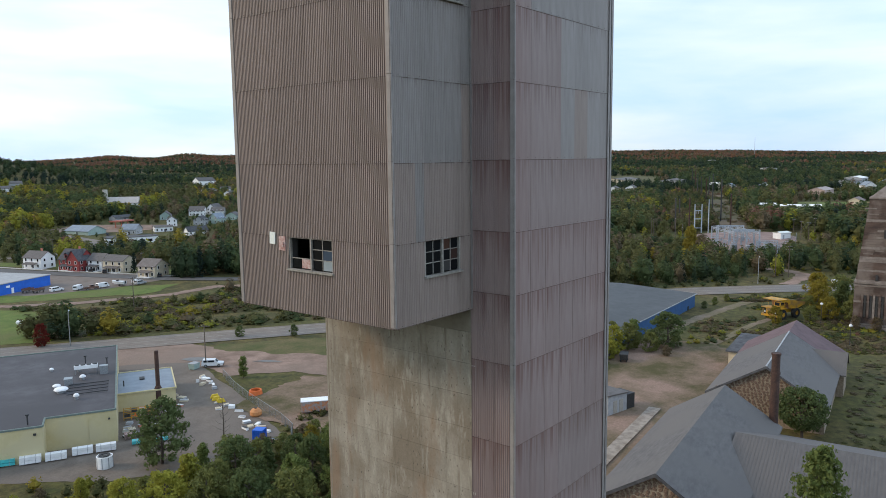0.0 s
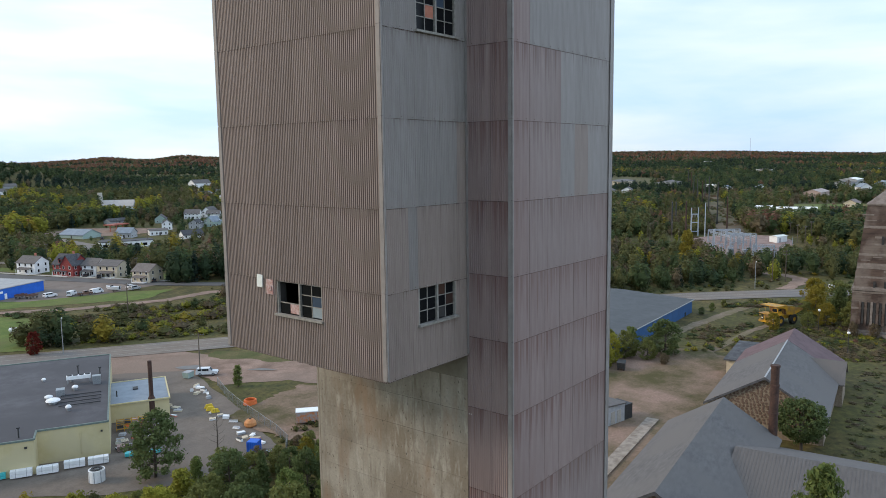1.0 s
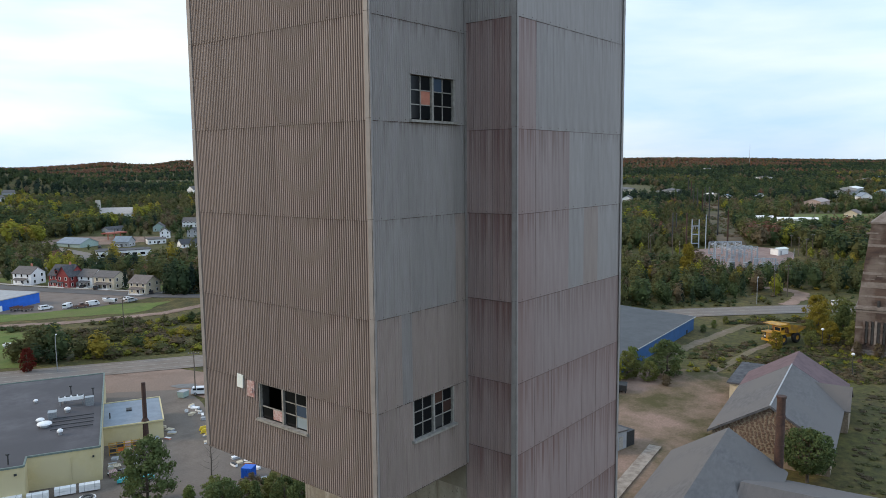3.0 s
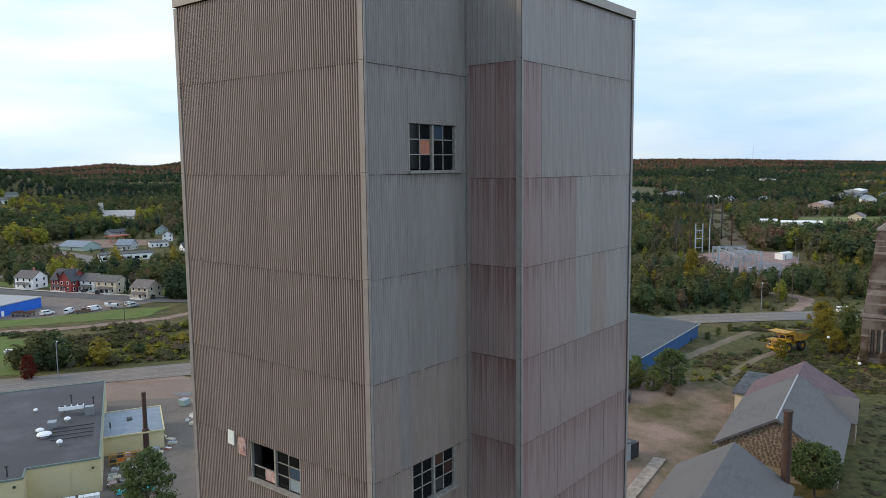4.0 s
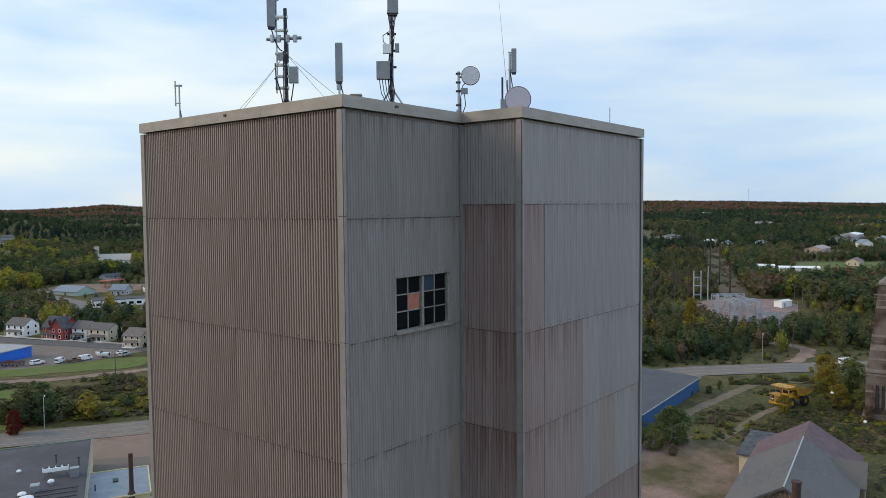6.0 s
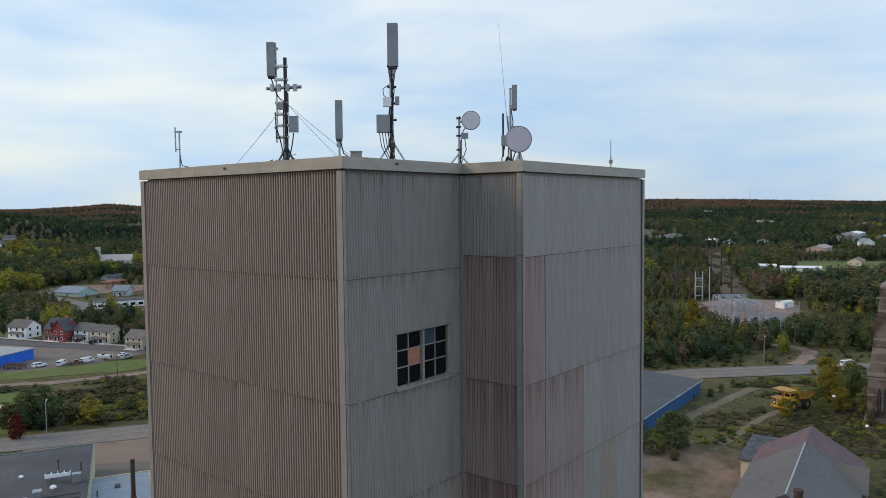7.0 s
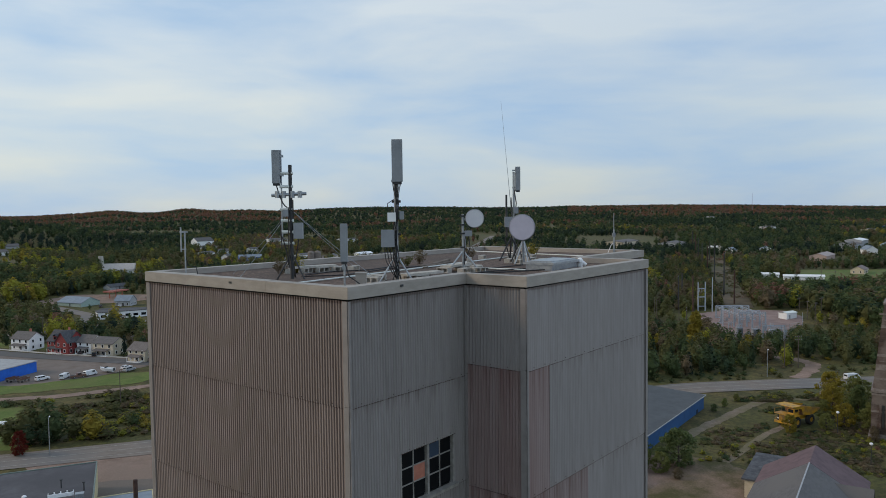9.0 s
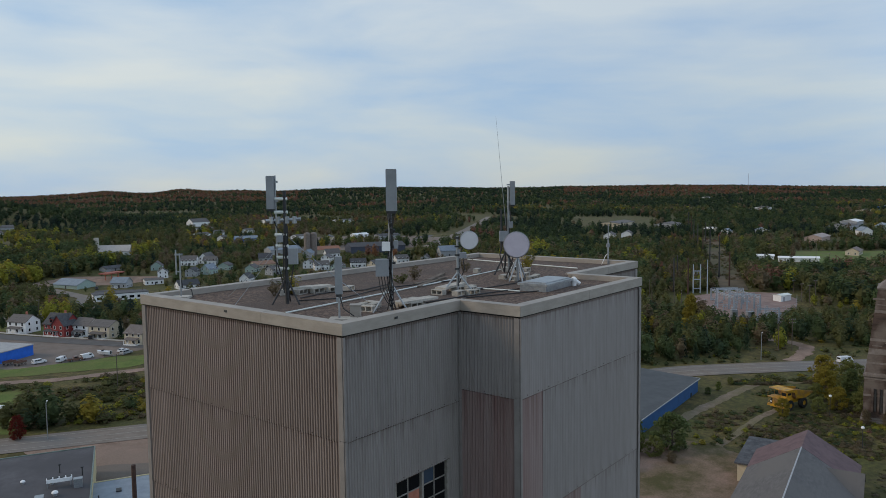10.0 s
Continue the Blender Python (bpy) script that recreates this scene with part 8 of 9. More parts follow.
for s, d, h, sh, lf in ((-38.5, 135, 6.0, "slim", 1), (-35.5, 139, 6.0, "broad", 2), (-33, 133, 8, "broad", 0), (-30, 137, 6, "broad", 2), (-27.5, 131, 8.5, "conifer", 0), (-24, 135, 7.5, "broad", 0), (-20.5, 130, 9, "broad", 0),
                        (-17, 134, 8, "broad", 1), (-13.5, 129, 9.5, "broad", 0), (-10, 134, 9, "conifer", 0), (-22, 123, 8.5, "broad", 1), (-28, 124, 7.5, "broad", 0), (-34, 125, 7, "broad", 2), (-37.5, 124, 8.2, "slim", 9), (-41, 125, 5.2, "broad", 1), (-45, 127, 3.6, "broad", 2),
                        (-49, 125, 3.4, "broad", 9), (-53, 123, 5.0, "slim", 9), (-60, 125, 2.6, "broad", 6), (-45, 118, 7, "broad", 9), (-39, 117, 8.5, "broad", 9), (-33, 117, 8.6, "broad", 2), (-27, 116, 9, "broad", 0),
                        (-21, 116, 9, "broad", 2), (-15, 120, 8.5, "broad", 1), (-8, 125, 8.5, "broad", 0), (-31, 145, 4.0, "broad", 6), (-27, 142, 5, "broad", 2), (-23, 145, 5.5, "broad", 3), (-19, 143, 6.5, "broad", 1), (-14, 143, 7, "broad", 0), (-23.5, 152, 4.2, "broad", 2), (-19, 155, 4.6, "broad", 1), (-14, 152, 5, "broad", 2), (-26, 155, 2.4, "broad", 6),
                        (27, 176, 6, "broad", 9), (29, 181, 7, "broad", 9), (25, 183, 7, "broad", 2), (33, 174, 5, "broad", 9), (30, 189, 7, "broad", 2), (34.5, 178, 6.5, "broad", 9), (38.5, 182, 6.2, "broad", 2), (42.5, 180, 4.5, "broad", 2), (36, 187, 5.5, "broad", 2), (41, 189, 5.5, "broad", 1), (31, 183, 5.2, "broad", 3), (45, 176, 2.4, "broad", 6),
                        (97, 207, 7, "broad", 2), (93, 211, 6, "broad", 3), (99, 217, 9, "slim", 0), (96, 224, 8, "broad", 3), (91.5, 219, 5, "broad", 2), (88, 209, 4, "broad", 2), (104, 228, 9, "broad", 2), (101, 236, 8.5, "broad", 3), (94, 199, 3.6, "broad", 6), (98, 197, 3.5, "broad", 6), (103, 196, 3.2, "broad", 6),
                        (72, 232, 2.6, "broad", 1), (77, 238, 2.4, "broad", 2), (68, 228, 2.2, "broad", 0), (60, 140.5, 3.0, "broad", 1), (62, 150, 3.0, "broad", 2), (66, 158, 2.6, "broad", 0), (69, 163, 2.4, "broad", 1)):
    if s < -5:
        h *= 0.9
    big = "leafy" if h > 5 else "low"
    tone = {0: "dark green", 1: "green", 2: "olive green", 3: "yellowing", 6: "brownish", 9: "lime green"}[lf]
    tree(s, d, h, sh, lf, f"{big} {tone} {'conifer' if sh == 'conifer' else 'broadleaf'} {'tree' if h > 5 else 'bush'} in rough grass", nr.randrange(1, 4), nr.uniform(0.85, 1.2), "tree" if h > 5 else "shrub")
# dead tree
dt = thing("dead_tree", "bare grey dead tree", "tree", ground_at(-38.4, 147.5, 0))
part("trunk", Geo().tube((0, 0, -0.2), (0.15, 0, 5), 0.16, 0.1, 7).tube((0.15, 0, 5), (0.1, 0.1, 9.2), 0.1, 0.02, 6), BARK, dt)
for k in range(16):
    z = 3 + 0.36 * k
    a = k * 2.3
    L = 1.9 - 0.08 * k
    part("branch", Geo().tube((0.1, 0, z), (0.1 + L * 0.6 * math.cos(a), L * 0.6 * math.sin(a), z + 0.5), 0.035, 0.02, 4).tube((0.1 + L * 0.6 * math.cos(a), L * 0.6 * math.sin(a), z + 0.5), (0.1 + L * math.cos(a + 0.3), L * math.sin(a + 0.3), z + 1.2), 0.02, 0.006, 4), BARK, dt)

# ---------------- woods ----------------


def crown_template(kind, n, seed):
    """n loose triangles that fill the outside of a crown one metre high, and a small inner core."""
    r = np.random.RandomState(seed)
    tri = []
    while len(tri) < n:
        z = r.uniform(0.03, 1.0)
        if kind == "conifer":
            rad = 0.2 * (1 - z) ** 0.8 + 0.015
        elif kind == "bush":
            rad = 0.62 * math.sin(math.pi * (0.12 + 0.86 * z)) ** 0.7
        else:
            t = max(0.0, (z - 0.12) / 0.88)
            rad = 0.36 * max(0.03, math.sin(math.pi * min(1, t ** 0.8 * 0.96 + 0.03))) ** 0.6
        lump = 1.0
        a = r.uniform(0, 2 * math.pi)
        q = rad * r.uniform(0.6, 1.08) * (0.85 + 0.25 * math.sin(a * 3 + seed) * math.sin(z * 9 + seed)) * (0.9 + 0.1 * lump)
        p = np.array([q * math.cos(a), q * math.sin(a), z])
        size = (1.02 if kind != "conifer" else 0.75) / math.sqrt(n) * r.uniform(0.7, 1.3)
        out = (p - np.array([0, 0, 0.45 if kind != "conifer" else z - 0.12])) / np.array([1, 1, 1.2])
        out = out / np.linalg.norm(out) + 0.34 * r.normal(size=3)
        e1, e2 = np.cross(out, r.normal(size=3)), np.cross(out, r.normal(size=3))
        e1 /= np.linalg.norm(e1)
        e2 -= e1 * e1.dot(e2)
        e2 /= np.linalg.norm(e2)
        tri.append([p - e1 * size, p + e1 * size * 0.8 + e2 * size * 0.3, p + e2 * size * 1.2])
    core = []
    rad = {"conifer": 0.1, "bush": 0.42}.get(kind, 0.24)
    zc, zt = (0.4, 0.92) if kind == "conifer" else (0.5, 0.88)
    ring = [np.array([rad * math.cos(k * math.pi / 2.5), rad * math.sin(k * math.pi / 2.5), zc]) for k in range(5)]
    for k in range(5):
        a, b = ring[k], ring[(k + 1) % 5]
        core += [[a, b, np.array([0, 0, zt])], [b, a, np.array([0, 0, 0.1])]]
    return np.array(tri + core)


TEMPL = {(k, lod): [crown_template(k, n, 3 + 7 * j) for j in range(3)] for k in ("broad", "conifer", "bush") for lod, n in ((0, 200), (1, 80), (2, 30))}


def woods(name, rows, label):
    """One mesh of many trees; rows of (x, y, z, height, width, kind, lod, leaf)."""
    r = np.random.RandomState(5)
    vs, ms = [], []
    for (x, y, z, h, w, kind, lod, leaf) in rows:
        t = TEMPL[kind, lod][r.randint(3)]
        a = r.uniform(0, 6.283)
        c, s = math.cos(a) * w, math.sin(a) * w
        m = np.array([[c, -s, 0], [s, c, 0], [0, 0, h]])
        vs.append((t.reshape(-1, 3) @ m.T + (x, y, z)).astype(np.float32))
        ms.append(np.full(len(t), leaf, np.int32))
    v = np.concatenate(vs)
    n = len(v) // 3
    me = bpy.data.meshes.new(name)
    me.vertices.add(len(v))
    me.vertices.foreach_set("co", v.ravel())
    me.loops.add(3 * n)
    me.loops.foreach_set("vertex_index", np.arange(3 * n, dtype=np.int32))
    me.polygons.add(n)
    me.polygons.foreach_set("loop_start", np.arange(0, 3 * n, 3, dtype=np.int32))
    for mt in LEAF:
        me.materials.append(mt)
    me.polygons.foreach_set("material_index", np.concatenate(ms))
    me.update()
    me.validate()
    ob = new(name, me)
    return tagged(ob, label, "woodland", "", "stuff")


KEEP = [[(-240, 205), (-170, 214), (-140, 227), (-111, 238), (-117, 252), (-127, 264), (-130, 285), (-182, 296), (-240, 290)], [(-300, 288), (-170, 290), (-100, 314), (-84, 338), (-112, 362), (-102, 384), (-150, 404), (-240, 432), (-300, 440)],
        [(112, 404), (126, 382), (142, 384), (170, 416), (187, 455), (187, 488), (160, 500), (130, 480)], [(255, 600), (430, 555), (440, 725), (285, 745)], [(-275, 560), (-190, 555), (-180, 650), (-275, 655)],
        [(-165, 830), (-10, 825), (0, 990), (-175, 990)], [(-190, 560), (-185, 500), (-165, 495), (-160, 520), (-140, 575)]]
LINES = [(ROAD, 11), (STRIP, 8.5), ([(118, 300), (127, 312), (133, 324), (131, 334)], 5), ([(-10, 900), (18, 1080), (60, 1320), (95, 1580)], 14), ([(-400, 610), (-260, 580), (-205, 520), (-188, 470), (-240, 420)], 8),
         ([(-190, 470), (-120, 520), (-40, 620), (40, 760)], 8), ([(-330, 440), (-230, 408), (-170, 381), (-112, 359), (-60, 352)], 12), ([(-260, 290), (-170, 294), (-128, 302), (-100, 318), (-88, 336), (-30, 344)], 6)]


def near_line(pts, s, d):
    best = 1e9
    for (a0, b0), (a1, b1) in zip(pts, pts[1:]):
        ux_, uy_ = a1 - a0, b1 - b0
        t = max(0, min(1, ((s - a0) * ux_ + (d - b0) * uy_) / (ux_ * ux_ + uy_ * uy_)))
        best = min(best, math.hypot(s - a0 - ux_ * t, d - b0 - uy_ * t))
    return best


def clear(s, d):
    if any(near_line(p, s, d) < w for p, w in LINES):
        return True
    for t in town:
        r = 0.55 * t[3] + 2
        ds, dd = s - t[0], d - t[1]
        if ds * ds + dd * dd < r * r or (abs(ds) < 0.5 * t[3] + 3 and -0.035 * t[1] - 12 < dd < 0):
            return True
    return any(inside(p, s, d) for p in KEEP)


fr = random.Random(99)


TONES = (7, 0, 1, 2, 6, 9, 3, 4, 5, 8)


def pick_leaf(weights, s, d):
    """A leaf colour by its weight; neighbours tend to agree."""
    f = 0.03 if d < 700 else 0.012
    v = 0.5 + 0.5 * math.tanh(1.5 * noise.noise((s * f, d * f * 0.6, 77)))
    v = min(0.999, max(0.0, v + 0.6 * (fr.random() - 0.5))) if fr.random() < 0.75 else fr.random()
    v *= sum(weights)
    for i in TONES:
        v -= weights[i]
        if v < 0:
            return i
    return 0


#            dk  gr  ol  ye  or  ru  br  sp  red lime
MIX = {"low": [0.3, 3, 6, 1.2, 0, 0.02, 1.5, 0, 0, 2.6], "green": [2.4, 7, 3.5, 0.12, 0, 0, 0.8, 0.6, 0, 0.4], "mixed": [1.8, 5, 5, 0.2, 0, 0.02, 2.2, 0.6, 0, 0.5],
       "meadow": [0, 2.5, 5, 0.5, 0, 0, 2.0, 0, 0, 2.4], "hill": [0.5, 3, 5, 2.2, 0.06, 0, 0.4, 0.1, 0, 5.5], "far": [6, 6, 2.4, 0, 0, 0.06, 1.6, 3, 0, 0], "ridge": [1.4, 0.4, 0.6, 0, 3.2, 7, 2.6, 0.8, 0, 0], "dark": [6, 3, 0.4, 0, 0, 0, 0.4, 3.5, 0, 0],
       "autumn": [0.8, 2.5, 4, 1.0, 0.5, 0.7, 3, 0.3, 0, 0.5], "olive": [0.4, 3.5, 8, 0.5, 0, 0, 1.5, 0.1, 0, 1.0], "brown": [0.8, 2, 3, 0.1, 0.05, 0.05, 6, 0.3, 0, 0]}


def fronts(s, d):
    """Whether low growth only keeps the view of a house open."""
    return any(abs(s - t[0] * d / t[1]) < 0.55 * t[3] + 2 and -0.13 * t[1] < d - t[1] < 0 for t in town)


def plant(rows, s, d, h0, h1, mix, con=0.2, kind=None, widen=1.0):
    x, y = xy(s, d)
    if mix in ("mixed", "green", "hill", "far"):
        f = 1.0 if d < 900 else 0.45
        v = noise.noise((s * 0.022 * f, d * 0.012 * f, 31)) + 0.16 * (fr.random() - 0.5)
        if mix == "hill":
            mix = "green" if v < -0.2 else "hill"
        elif v > 0.2:
            mix = "olive"
        elif v < -0.28:
            mix = "dark"
        elif 0.02 < v < 0.1:
            mix = "brown"
    leaf = pick_leaf(MIX[mix], s, d)
    if d > 900 and leaf in (3, 9):
        leaf = 2
    h = fr.uniform(h0, h1)
    if 380 < d < 1350 and h > 4 and fronts(s, d):
        if fr.random() < 0.3:
            return
        h *= fr.uniform(0.4, 0.75)
    if kind is None:
        kind = "conifer" if leaf in (0, 7) and fr.random() < con + (0.5 if leaf == 7 else 0) else "broad"
    w = h * fr.uniform(0.8, 1.25) * widen * (1.0 if kind != "conifer" else 1.1)
    lod = ((2 if h < 1.7 else 1) if kind == "bush" else 0) if d < 420 else (1 if d < 1300 else 2)
    rows.append((x, y, land(x, y) - 0.25, h, w, kind, lod, leaf))


brush, mid, far = [], [], []
# brush strip beyond the road
for _ in range(6500):
    s, d = fr.uniform(-200, 60), fr.uniform(240, 346)
    if s > 35 and d < 290:
        continue
    if noise.noise((s * 0.06, d * 0.06, 2)) < -0.2 or clear(s, d) or near_line(ROAD, s, d) < 13 or (d < 250 + s * 0.35 + 15 and near_line(ROAD, s, d) < 40 and d < 244 + (s + 60) * 0.36):
        continue
    plant(brush, s, d, 0.6, 2.0 if fr.random() < 0.94 else 3.6, "meadow", kind="bush", widen=1.6)
for s, d, h, k in ((-113, 246, 9, 2), (-109, 250, 10, 1), (-105, 246, 8, 1), (-117, 244, 7, 2), (-110, 241, 6, 0), (-101, 248, 6, 2), (-106, 242, 5, 0), (-114, 252, 9, 2), (-95, 247, 8, 3), (-99, 251, 5, 2), (-88, 258, 5, 1), (-72, 264, 4.5, 2), (-84, 300, 4, 1), (-78, 318, 6, 6), (-71, 322, 7, 6), (-64, 316, 5, 2), (-92, 296, 4, 2), (-50, 310, 5, 1), (-46, 300, 5, 1)):
    x, y = xy(s, d)
    brush.append((x, y, land(x, y) - 0.2, h, h * 1.3, "broad", 0, k))
# rough grass of the plateau
for _ in range(1300):
    s, d = fr.uniform(48, 128), fr.uniform(186, 276)
    if clear(s, d) or near_line([(46, 180), (55, 206), (77, 231), (95, 249), (112, 270), (121, 284)], s, d) < 4 or (74 < s < 93 and 205 < d < 226):
        continue
    if s < 50 + (d - 190) * 0.55 and d > 195:
        continue
    if noise.noise((s * 0.06, d * 0.06, 5)) < 0.12:
        continue
    plant(brush, s, d, 0.5, 1.4, "low", kind="bush", widen=1.4)
for _ in range(260):
    s, d = fr.uniform(-34, -4), fr.uniform(140, 172)
    if s < -30 + (d - 150) * 0.1 and d > 150:
        continue
    plant(brush, s, d, 0.5, 1.6, "low", kind="bush")
for _ in range(260):
    s, d = fr.uniform(-80, -8), fr.uniform(104, 132)
    if s < -48 and d > 131:
        continue
    plant(brush, s, d, 0.8, 2.6, "low", kind="bush")
for _ in range(1100):
    d = 505 + 420 * fr.random() ** 1.2
    s = 180 + (d - 549) * 0.27 + fr.uniform(-10, 10)
    if noise.noise((s * 0.05, d * 0.02, 13)) > -0.1:
        plant(brush, s, d, 0.4, 1.5, "brown", kind="bush", widen=1.5)
for _ in range(520):
    d = 500 + 520 * fr.random() ** 1.3
    s = 180 + (d - 549) * 0.27 - 10 - fr.uniform(0, 30)
    if not clear(s, d):
        plant(brush, s, d, 2.5, 6.0, "brown" if fr.random() < 0.35 else "olive")
for _ in range(420):
    s, d = fr.uniform(40, 190), fr.uniform(297, 352)
    if near_line(ROAD, s, d) > 9 and near_line([(118, 300), (127, 312), (133, 324), (131, 334)], s, d) > 4:
        plant(brush, s, d, 0.5, 1.8, "low", kind="bush", widen=1.3)
for _ in range(7600):
    s, d = fr.uniform(46, 128), fr.uniform(150, 280)
    if (d < 190 and (s < 62 or d < 172 + (s - 62) * 0.1)) or (s < 50 + (d - 190) * 0.55 and d > 195) or near_line([(46, 180), (55, 206), (77, 231), (95, 249), (112, 270), (121, 284)], s, d) < 3 or near_line([(44, 165), (54.7, 182.5), (63.7, 194), (80, 213)], s, d) < 2.2 or near_line(ROAD, s, d) < 10 or (76 < s < 92 and 208 < d < 225):
        continue
    if noise.noise((s * 0.05, d * 0.05, 17)) > -0.2:
        plant(brush, s, d, 0.35, 1.0, "brown" if noise.noise((s * 0.07, d * 0.07, 41)) > 0 else "low", kind="bush", widen=2.0)
for _ in range(900):
    p = pose(101.3, 15.4, 0, 0, 0, RZ) @ Vector((fr.uniform(-8, 62), fr.uniform(-52, -11), 0))
    h = fr.uniform(0.15, 0.4)
    brush.append((p.x, p.y, land(p.x, p.y) - 0.08, h, h * fr.uniform(2.5, 5), "bush", 2, fr.choice((2, 2, 6, 6))))
woods("brush", brush, "low autumn brush and bushes in rough grass")
# woods at middle distance
d = 300.0
while d < 900:
    step = 4.2 + d * 0.0042
    s = -0.62 * d - 40
    while s < 0.62 * d + 40:
        s += step
        ss_, dd_ = s + fr.uniform(-0.45, 0.45) * step, d + fr.uniform(-0.45, 0.45) * step
        nzv = noise.noise((ss_ * 0.012, dd_ * 0.012, 8))
        if clear(ss_, dd_):
            continue
        if ss_ > 38 and dd_ < 400:
            if dd_ < 302 + max(0, ss_ - 70) * 0.25 or (ss_ > 110 and dd_ < 318 and ss_ < 132):
                continue
            if dd_ < 385 and 100 < ss_ < 165 and fr.random() < 0.12:
                continue
            lowf = 0.62 if (ss_ > 118 and dd_ > 360) else 1.0
            plant(mid, ss_, dd_, 4.5 * lowf, 9.5 * lowf, "green", 0.6)
        elif ss_ <= 38 and dd_ < 345:
            continue
        elif ss_ <= 38 and dd_ < 405:
            if ss_ < -112:
                continue
            plant(mid, ss_, dd_, 8, 15, "green", 0.3)
        elif ss_ > 90 and dd_ > 480 and -50 < ss_ - 180 - (dd_ - 549) * 0.27 < 0:
            plant(mid, ss_, dd_, 2.5, 6, fr.choice(("brown", "olive", "olive", "low")), 0.0)
        elif ss_ > 90:
            if dd_ < 490 and ss_ < 200:
                if fr.random() < 0.6:
                    continue
                plant(mid, ss_, dd_, 3, 6, "low")
            else:
                plant(mid, ss_, dd_, 6, 10.5, "mixed" if nzv > -0.1 else "green", 0.25)
        elif -270 < ss_ < 60 and dd_ > 470:
            if nzv < -0.36 or fr.random() < 0.14:
                continue
            plant(mid, ss_, dd_, 5, 9.5, "mixed", 0.3)
        elif ss_ <= -270 or dd_ > 470:
            plant(mid, ss_, dd_, 7, 11.5, "hill", 0.15)
        else:
            if fr.random() < 0.3:
                continue
            plant(mid, ss_, dd_, 5, 10, "mixed", 0.25)
    d += step
for s, d, h, k in ((-104, 372, 11, 1), (-98, 368, 12, 0), (-92, 373, 13, 0), (-86, 367, 11, 1), (-80, 363, 12, 0), (-74, 359, 11, 0), (-68, 362, 12, 1), (-97, 381, 13, 0), (-88, 385, 14, 0), (-60, 354, 9, 2), (-109, 379, 9, 2), (-80, 376, 13, 1), (-70, 372, 12, 0), (-62, 366, 12, 0), (-76, 330, 7, 6), (-70, 327, 8, 6), (-64, 332, 6, 2),
                   (-198, 420, 9, 1), (-176, 415, 9, 2), (-158, 405, 10, 0), (-150, 402, 9, 1), (-132, 392, 10, 2), (-128, 384, 8, 0), (-179, 418, 13, 9), (-173, 416, 12, 9), (-184, 422, 12, 9), (-176, 424, 13, 3), (-111, 365, 13, 0), (-108, 362, 13, 0), (-106, 366, 14, 1), (-104, 361, 12, 0), (-110, 370, 14, 0), (-114, 371, 12, 7), (-102, 366, 13, 7), (-187, 434, 10, 2), (-134, 379, 9, 7), (-113, 366, 7, 7), (-200, 412, 7, 0), (-172, 470, 13, 3), (-53, 750, 13, 4), (-60, 765, 12, 5), (-36, 752, 11, 4), (-80, 850, 12, 5), (-130, 470, 14, 2), (-140, 466, 13, 3)):
    x, y = xy(s, d)
    mid.append((x, y, land(x, y) - 0.3, h, h * (0.9 if k != 7 else 1.1), "broad" if k != 7 else "conifer", 0, k))
woods("woods", mid, "mixed autumn woods between the houses")
# far woods, larger clumps with distance
SITES = [(*sd(*xy(t[0], t[1])), t[3]) for t in town if t[1] > 700]
FARROAD = [sd(*xy(s, d)) for s, d in ((-10, 900), (18, 1080), (60, 1320), (95, 1580))]
FARLOT = [sd(*xy(s, d)) for s, d in LOT]
FARSTRIP = [sd(*xy(s, d)) for s, d in STRIP]


def site_open(s, d):
    """Whether a far house, or the view of it, keeps the ground open here."""
    for hs, hd, l in SITES:
        if -0.045 * hd - 3 < d - hd < 0.3 * l + 2 and abs(s - hs * d / hd) < 0.5 * l:
            return True
    if inside(FARLOT, s, d):
        return True
    return near_line(FARROAD, s, d) < 12 or near_line(FARSTRIP, s, d) < 9


EDGE = sorted((q[0] / q[1], q[1]) for q in (sd(*xy(-680 + 34 * k, 900)) for k in range(41)))


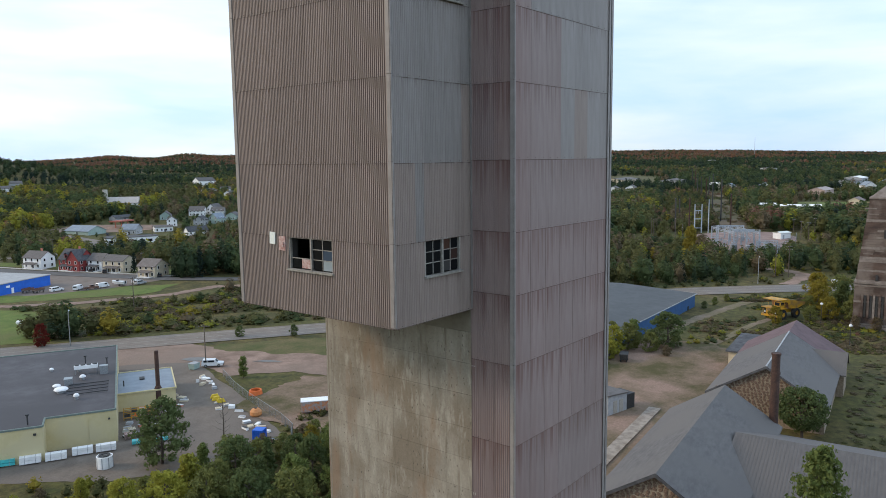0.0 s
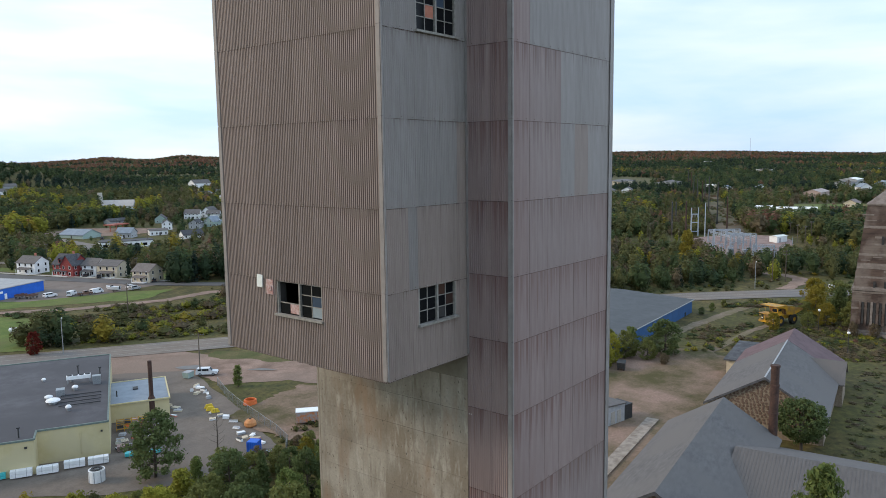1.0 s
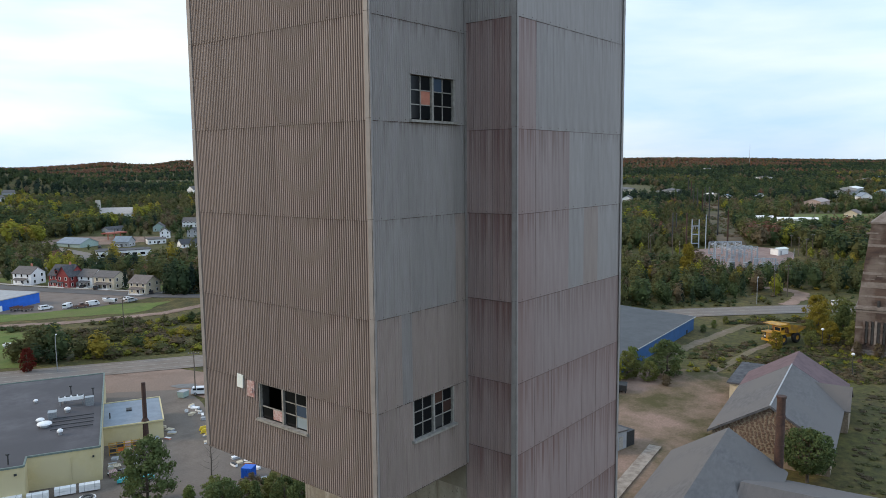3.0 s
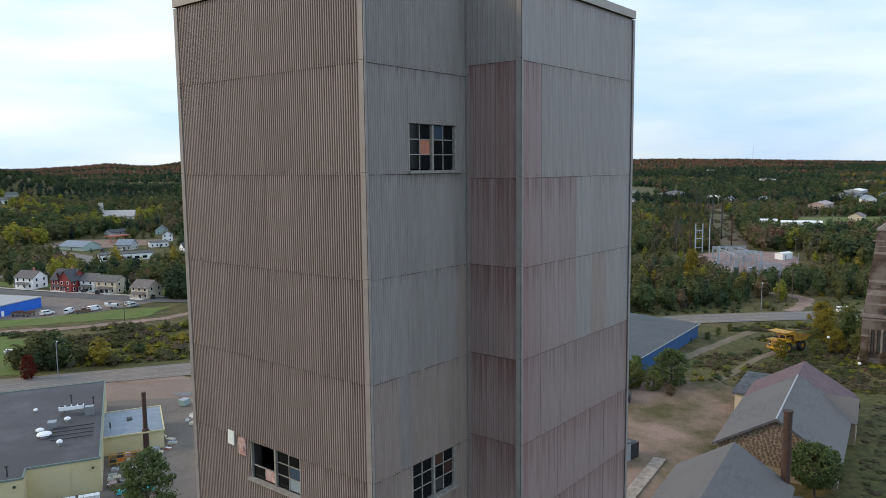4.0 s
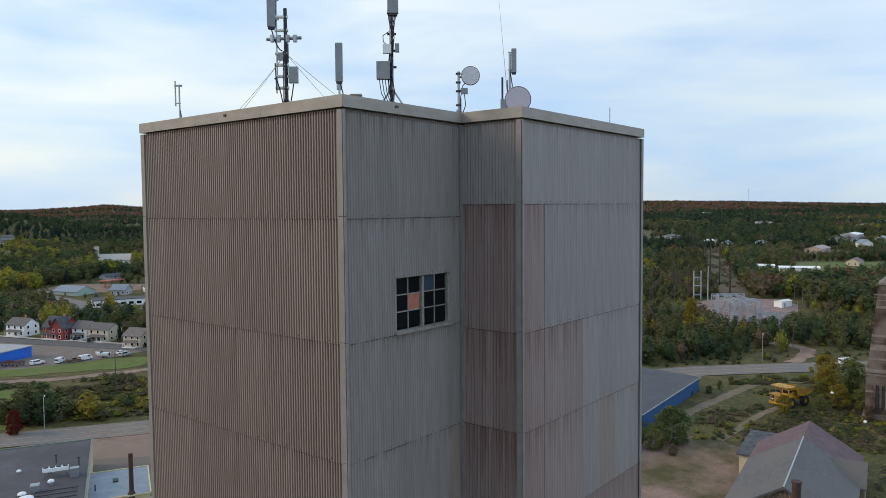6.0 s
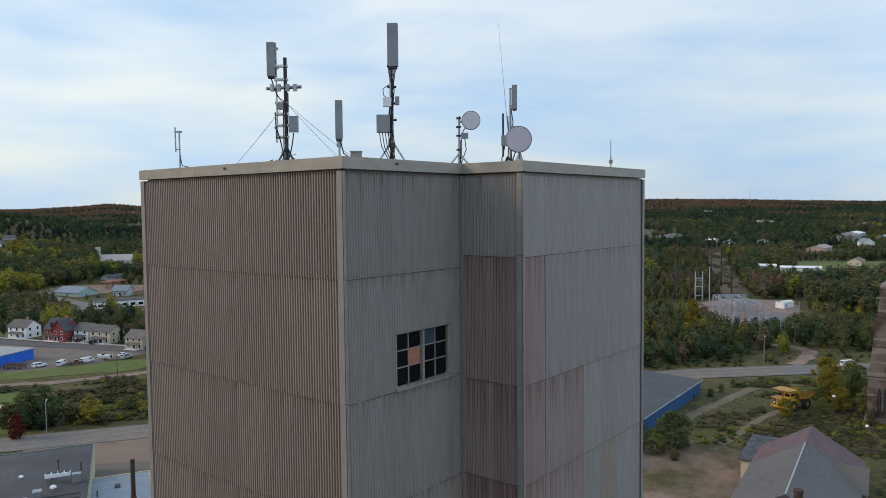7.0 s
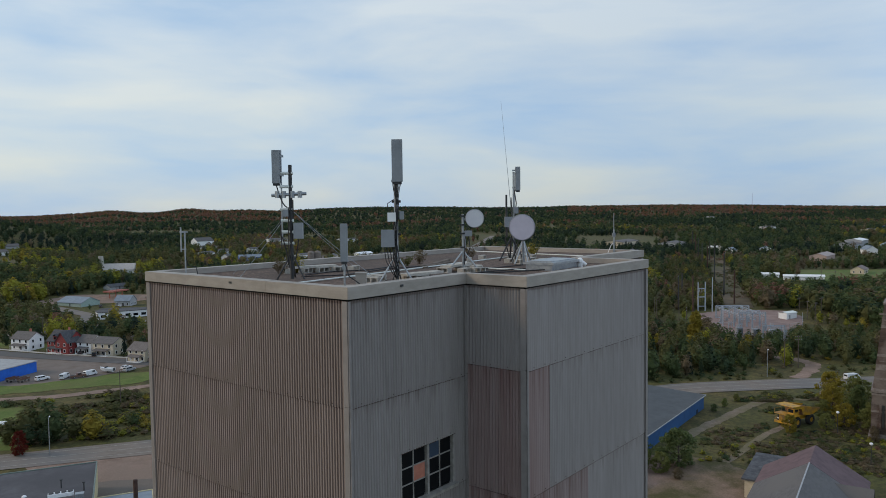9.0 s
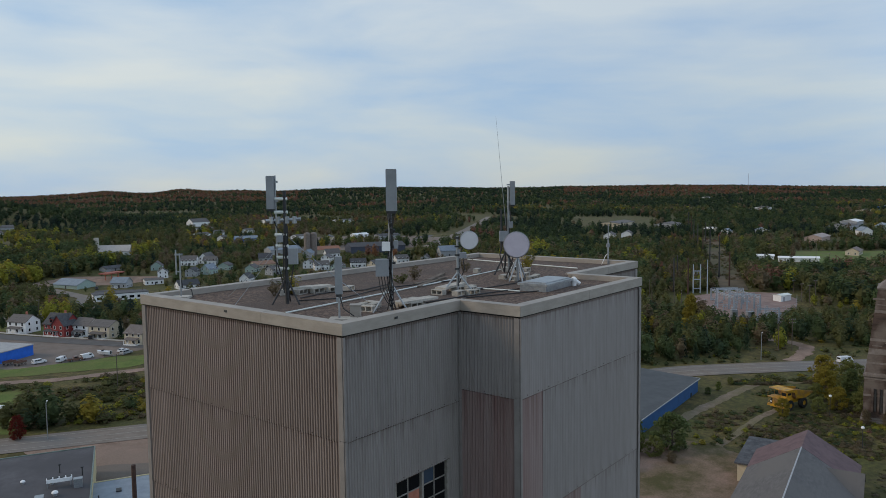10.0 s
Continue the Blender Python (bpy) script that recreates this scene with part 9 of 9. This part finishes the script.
def mid_edge(a):
    """How far the nearer woods reach at this bearing."""
    for (a0, d0), (a1, d1) in zip(EDGE, EDGE[1:]):
        if a0 <= a <= a1:
            return d0 + (d1 - d0) * (a - a0) / (a1 - a0)
    return 700.0


d = 640.0
while d < 3650:
    step = 4.7 + d * 0.0076
    s = -0.68 * d - 40
    while s < 0.68 * d + 40:
        s += step
        fs, fd = s + fr.uniform(-0.48, 0.48) * step, d + fr.uniform(-0.48, 0.48) * step
        if fd < 900 and fd < mid_edge(fs / fd):
            continue
        if fd < 2300 and site_open(fs, fd):
            continue
        x, y = plan(fs, fd)
        open_ = noise.noise((fs * 0.006, fd * 0.0034, 8)) + 0.4 * noise.noise((fs * 0.024, fd * 0.012, 3))
        if open_ > 0.36 and fd < 1700:
            continue
        tone = noise.noise((fs * 0.0026, fd * 0.005, 20)) + 0.25 * noise.noise((fs * 0.03, fd * 0.016, 2)) + 0.16 * (fr.random() - 0.5)
        a = fs / fd
        if fs < -380 and fd < 1250:
            mix = "dark" if fd > 860 and fs > -0.66 * fd else "hill"
        elif fd > 3180:
            mix = "dark"
        elif fd > 2150:
            mix = "ridge" if tone > (-0.24 if a < -0.18 else (-0.14 if a > 0.18 else 0.3)) else "dark"
        elif fd > 1500:
            mix = "ridge" if tone < -0.34 else ("dark" if tone > -0.05 else "far")
        elif tone > 0.22:
            mix = "dark"
        elif tone < -0.3:
            mix = "autumn"
        elif tone < -0.12:
            mix = "olive"
        else:
            mix = "far"
        k = 1 + (fd - 800) / 7000
        leaf = pick_leaf(MIX[mix], fs, fd)
        h = fr.uniform(6.5, 10.5 if fd < 2200 else 9) * k
        kind = "conifer" if leaf in (0, 7) and fr.random() < (0.2 if leaf == 0 else 0.4) else "broad"
        w = h * fr.uniform(0.85, 1.3) * (1.05 + 0.45 * (fd - 800) / 2800)
        far.append((x, y, land(x, y) - 0.25, h, w, kind, 1 if fd < 1150 else 2, leaf))
    d += step
woods("far_woods", far, "distant autumn forest over low hills")
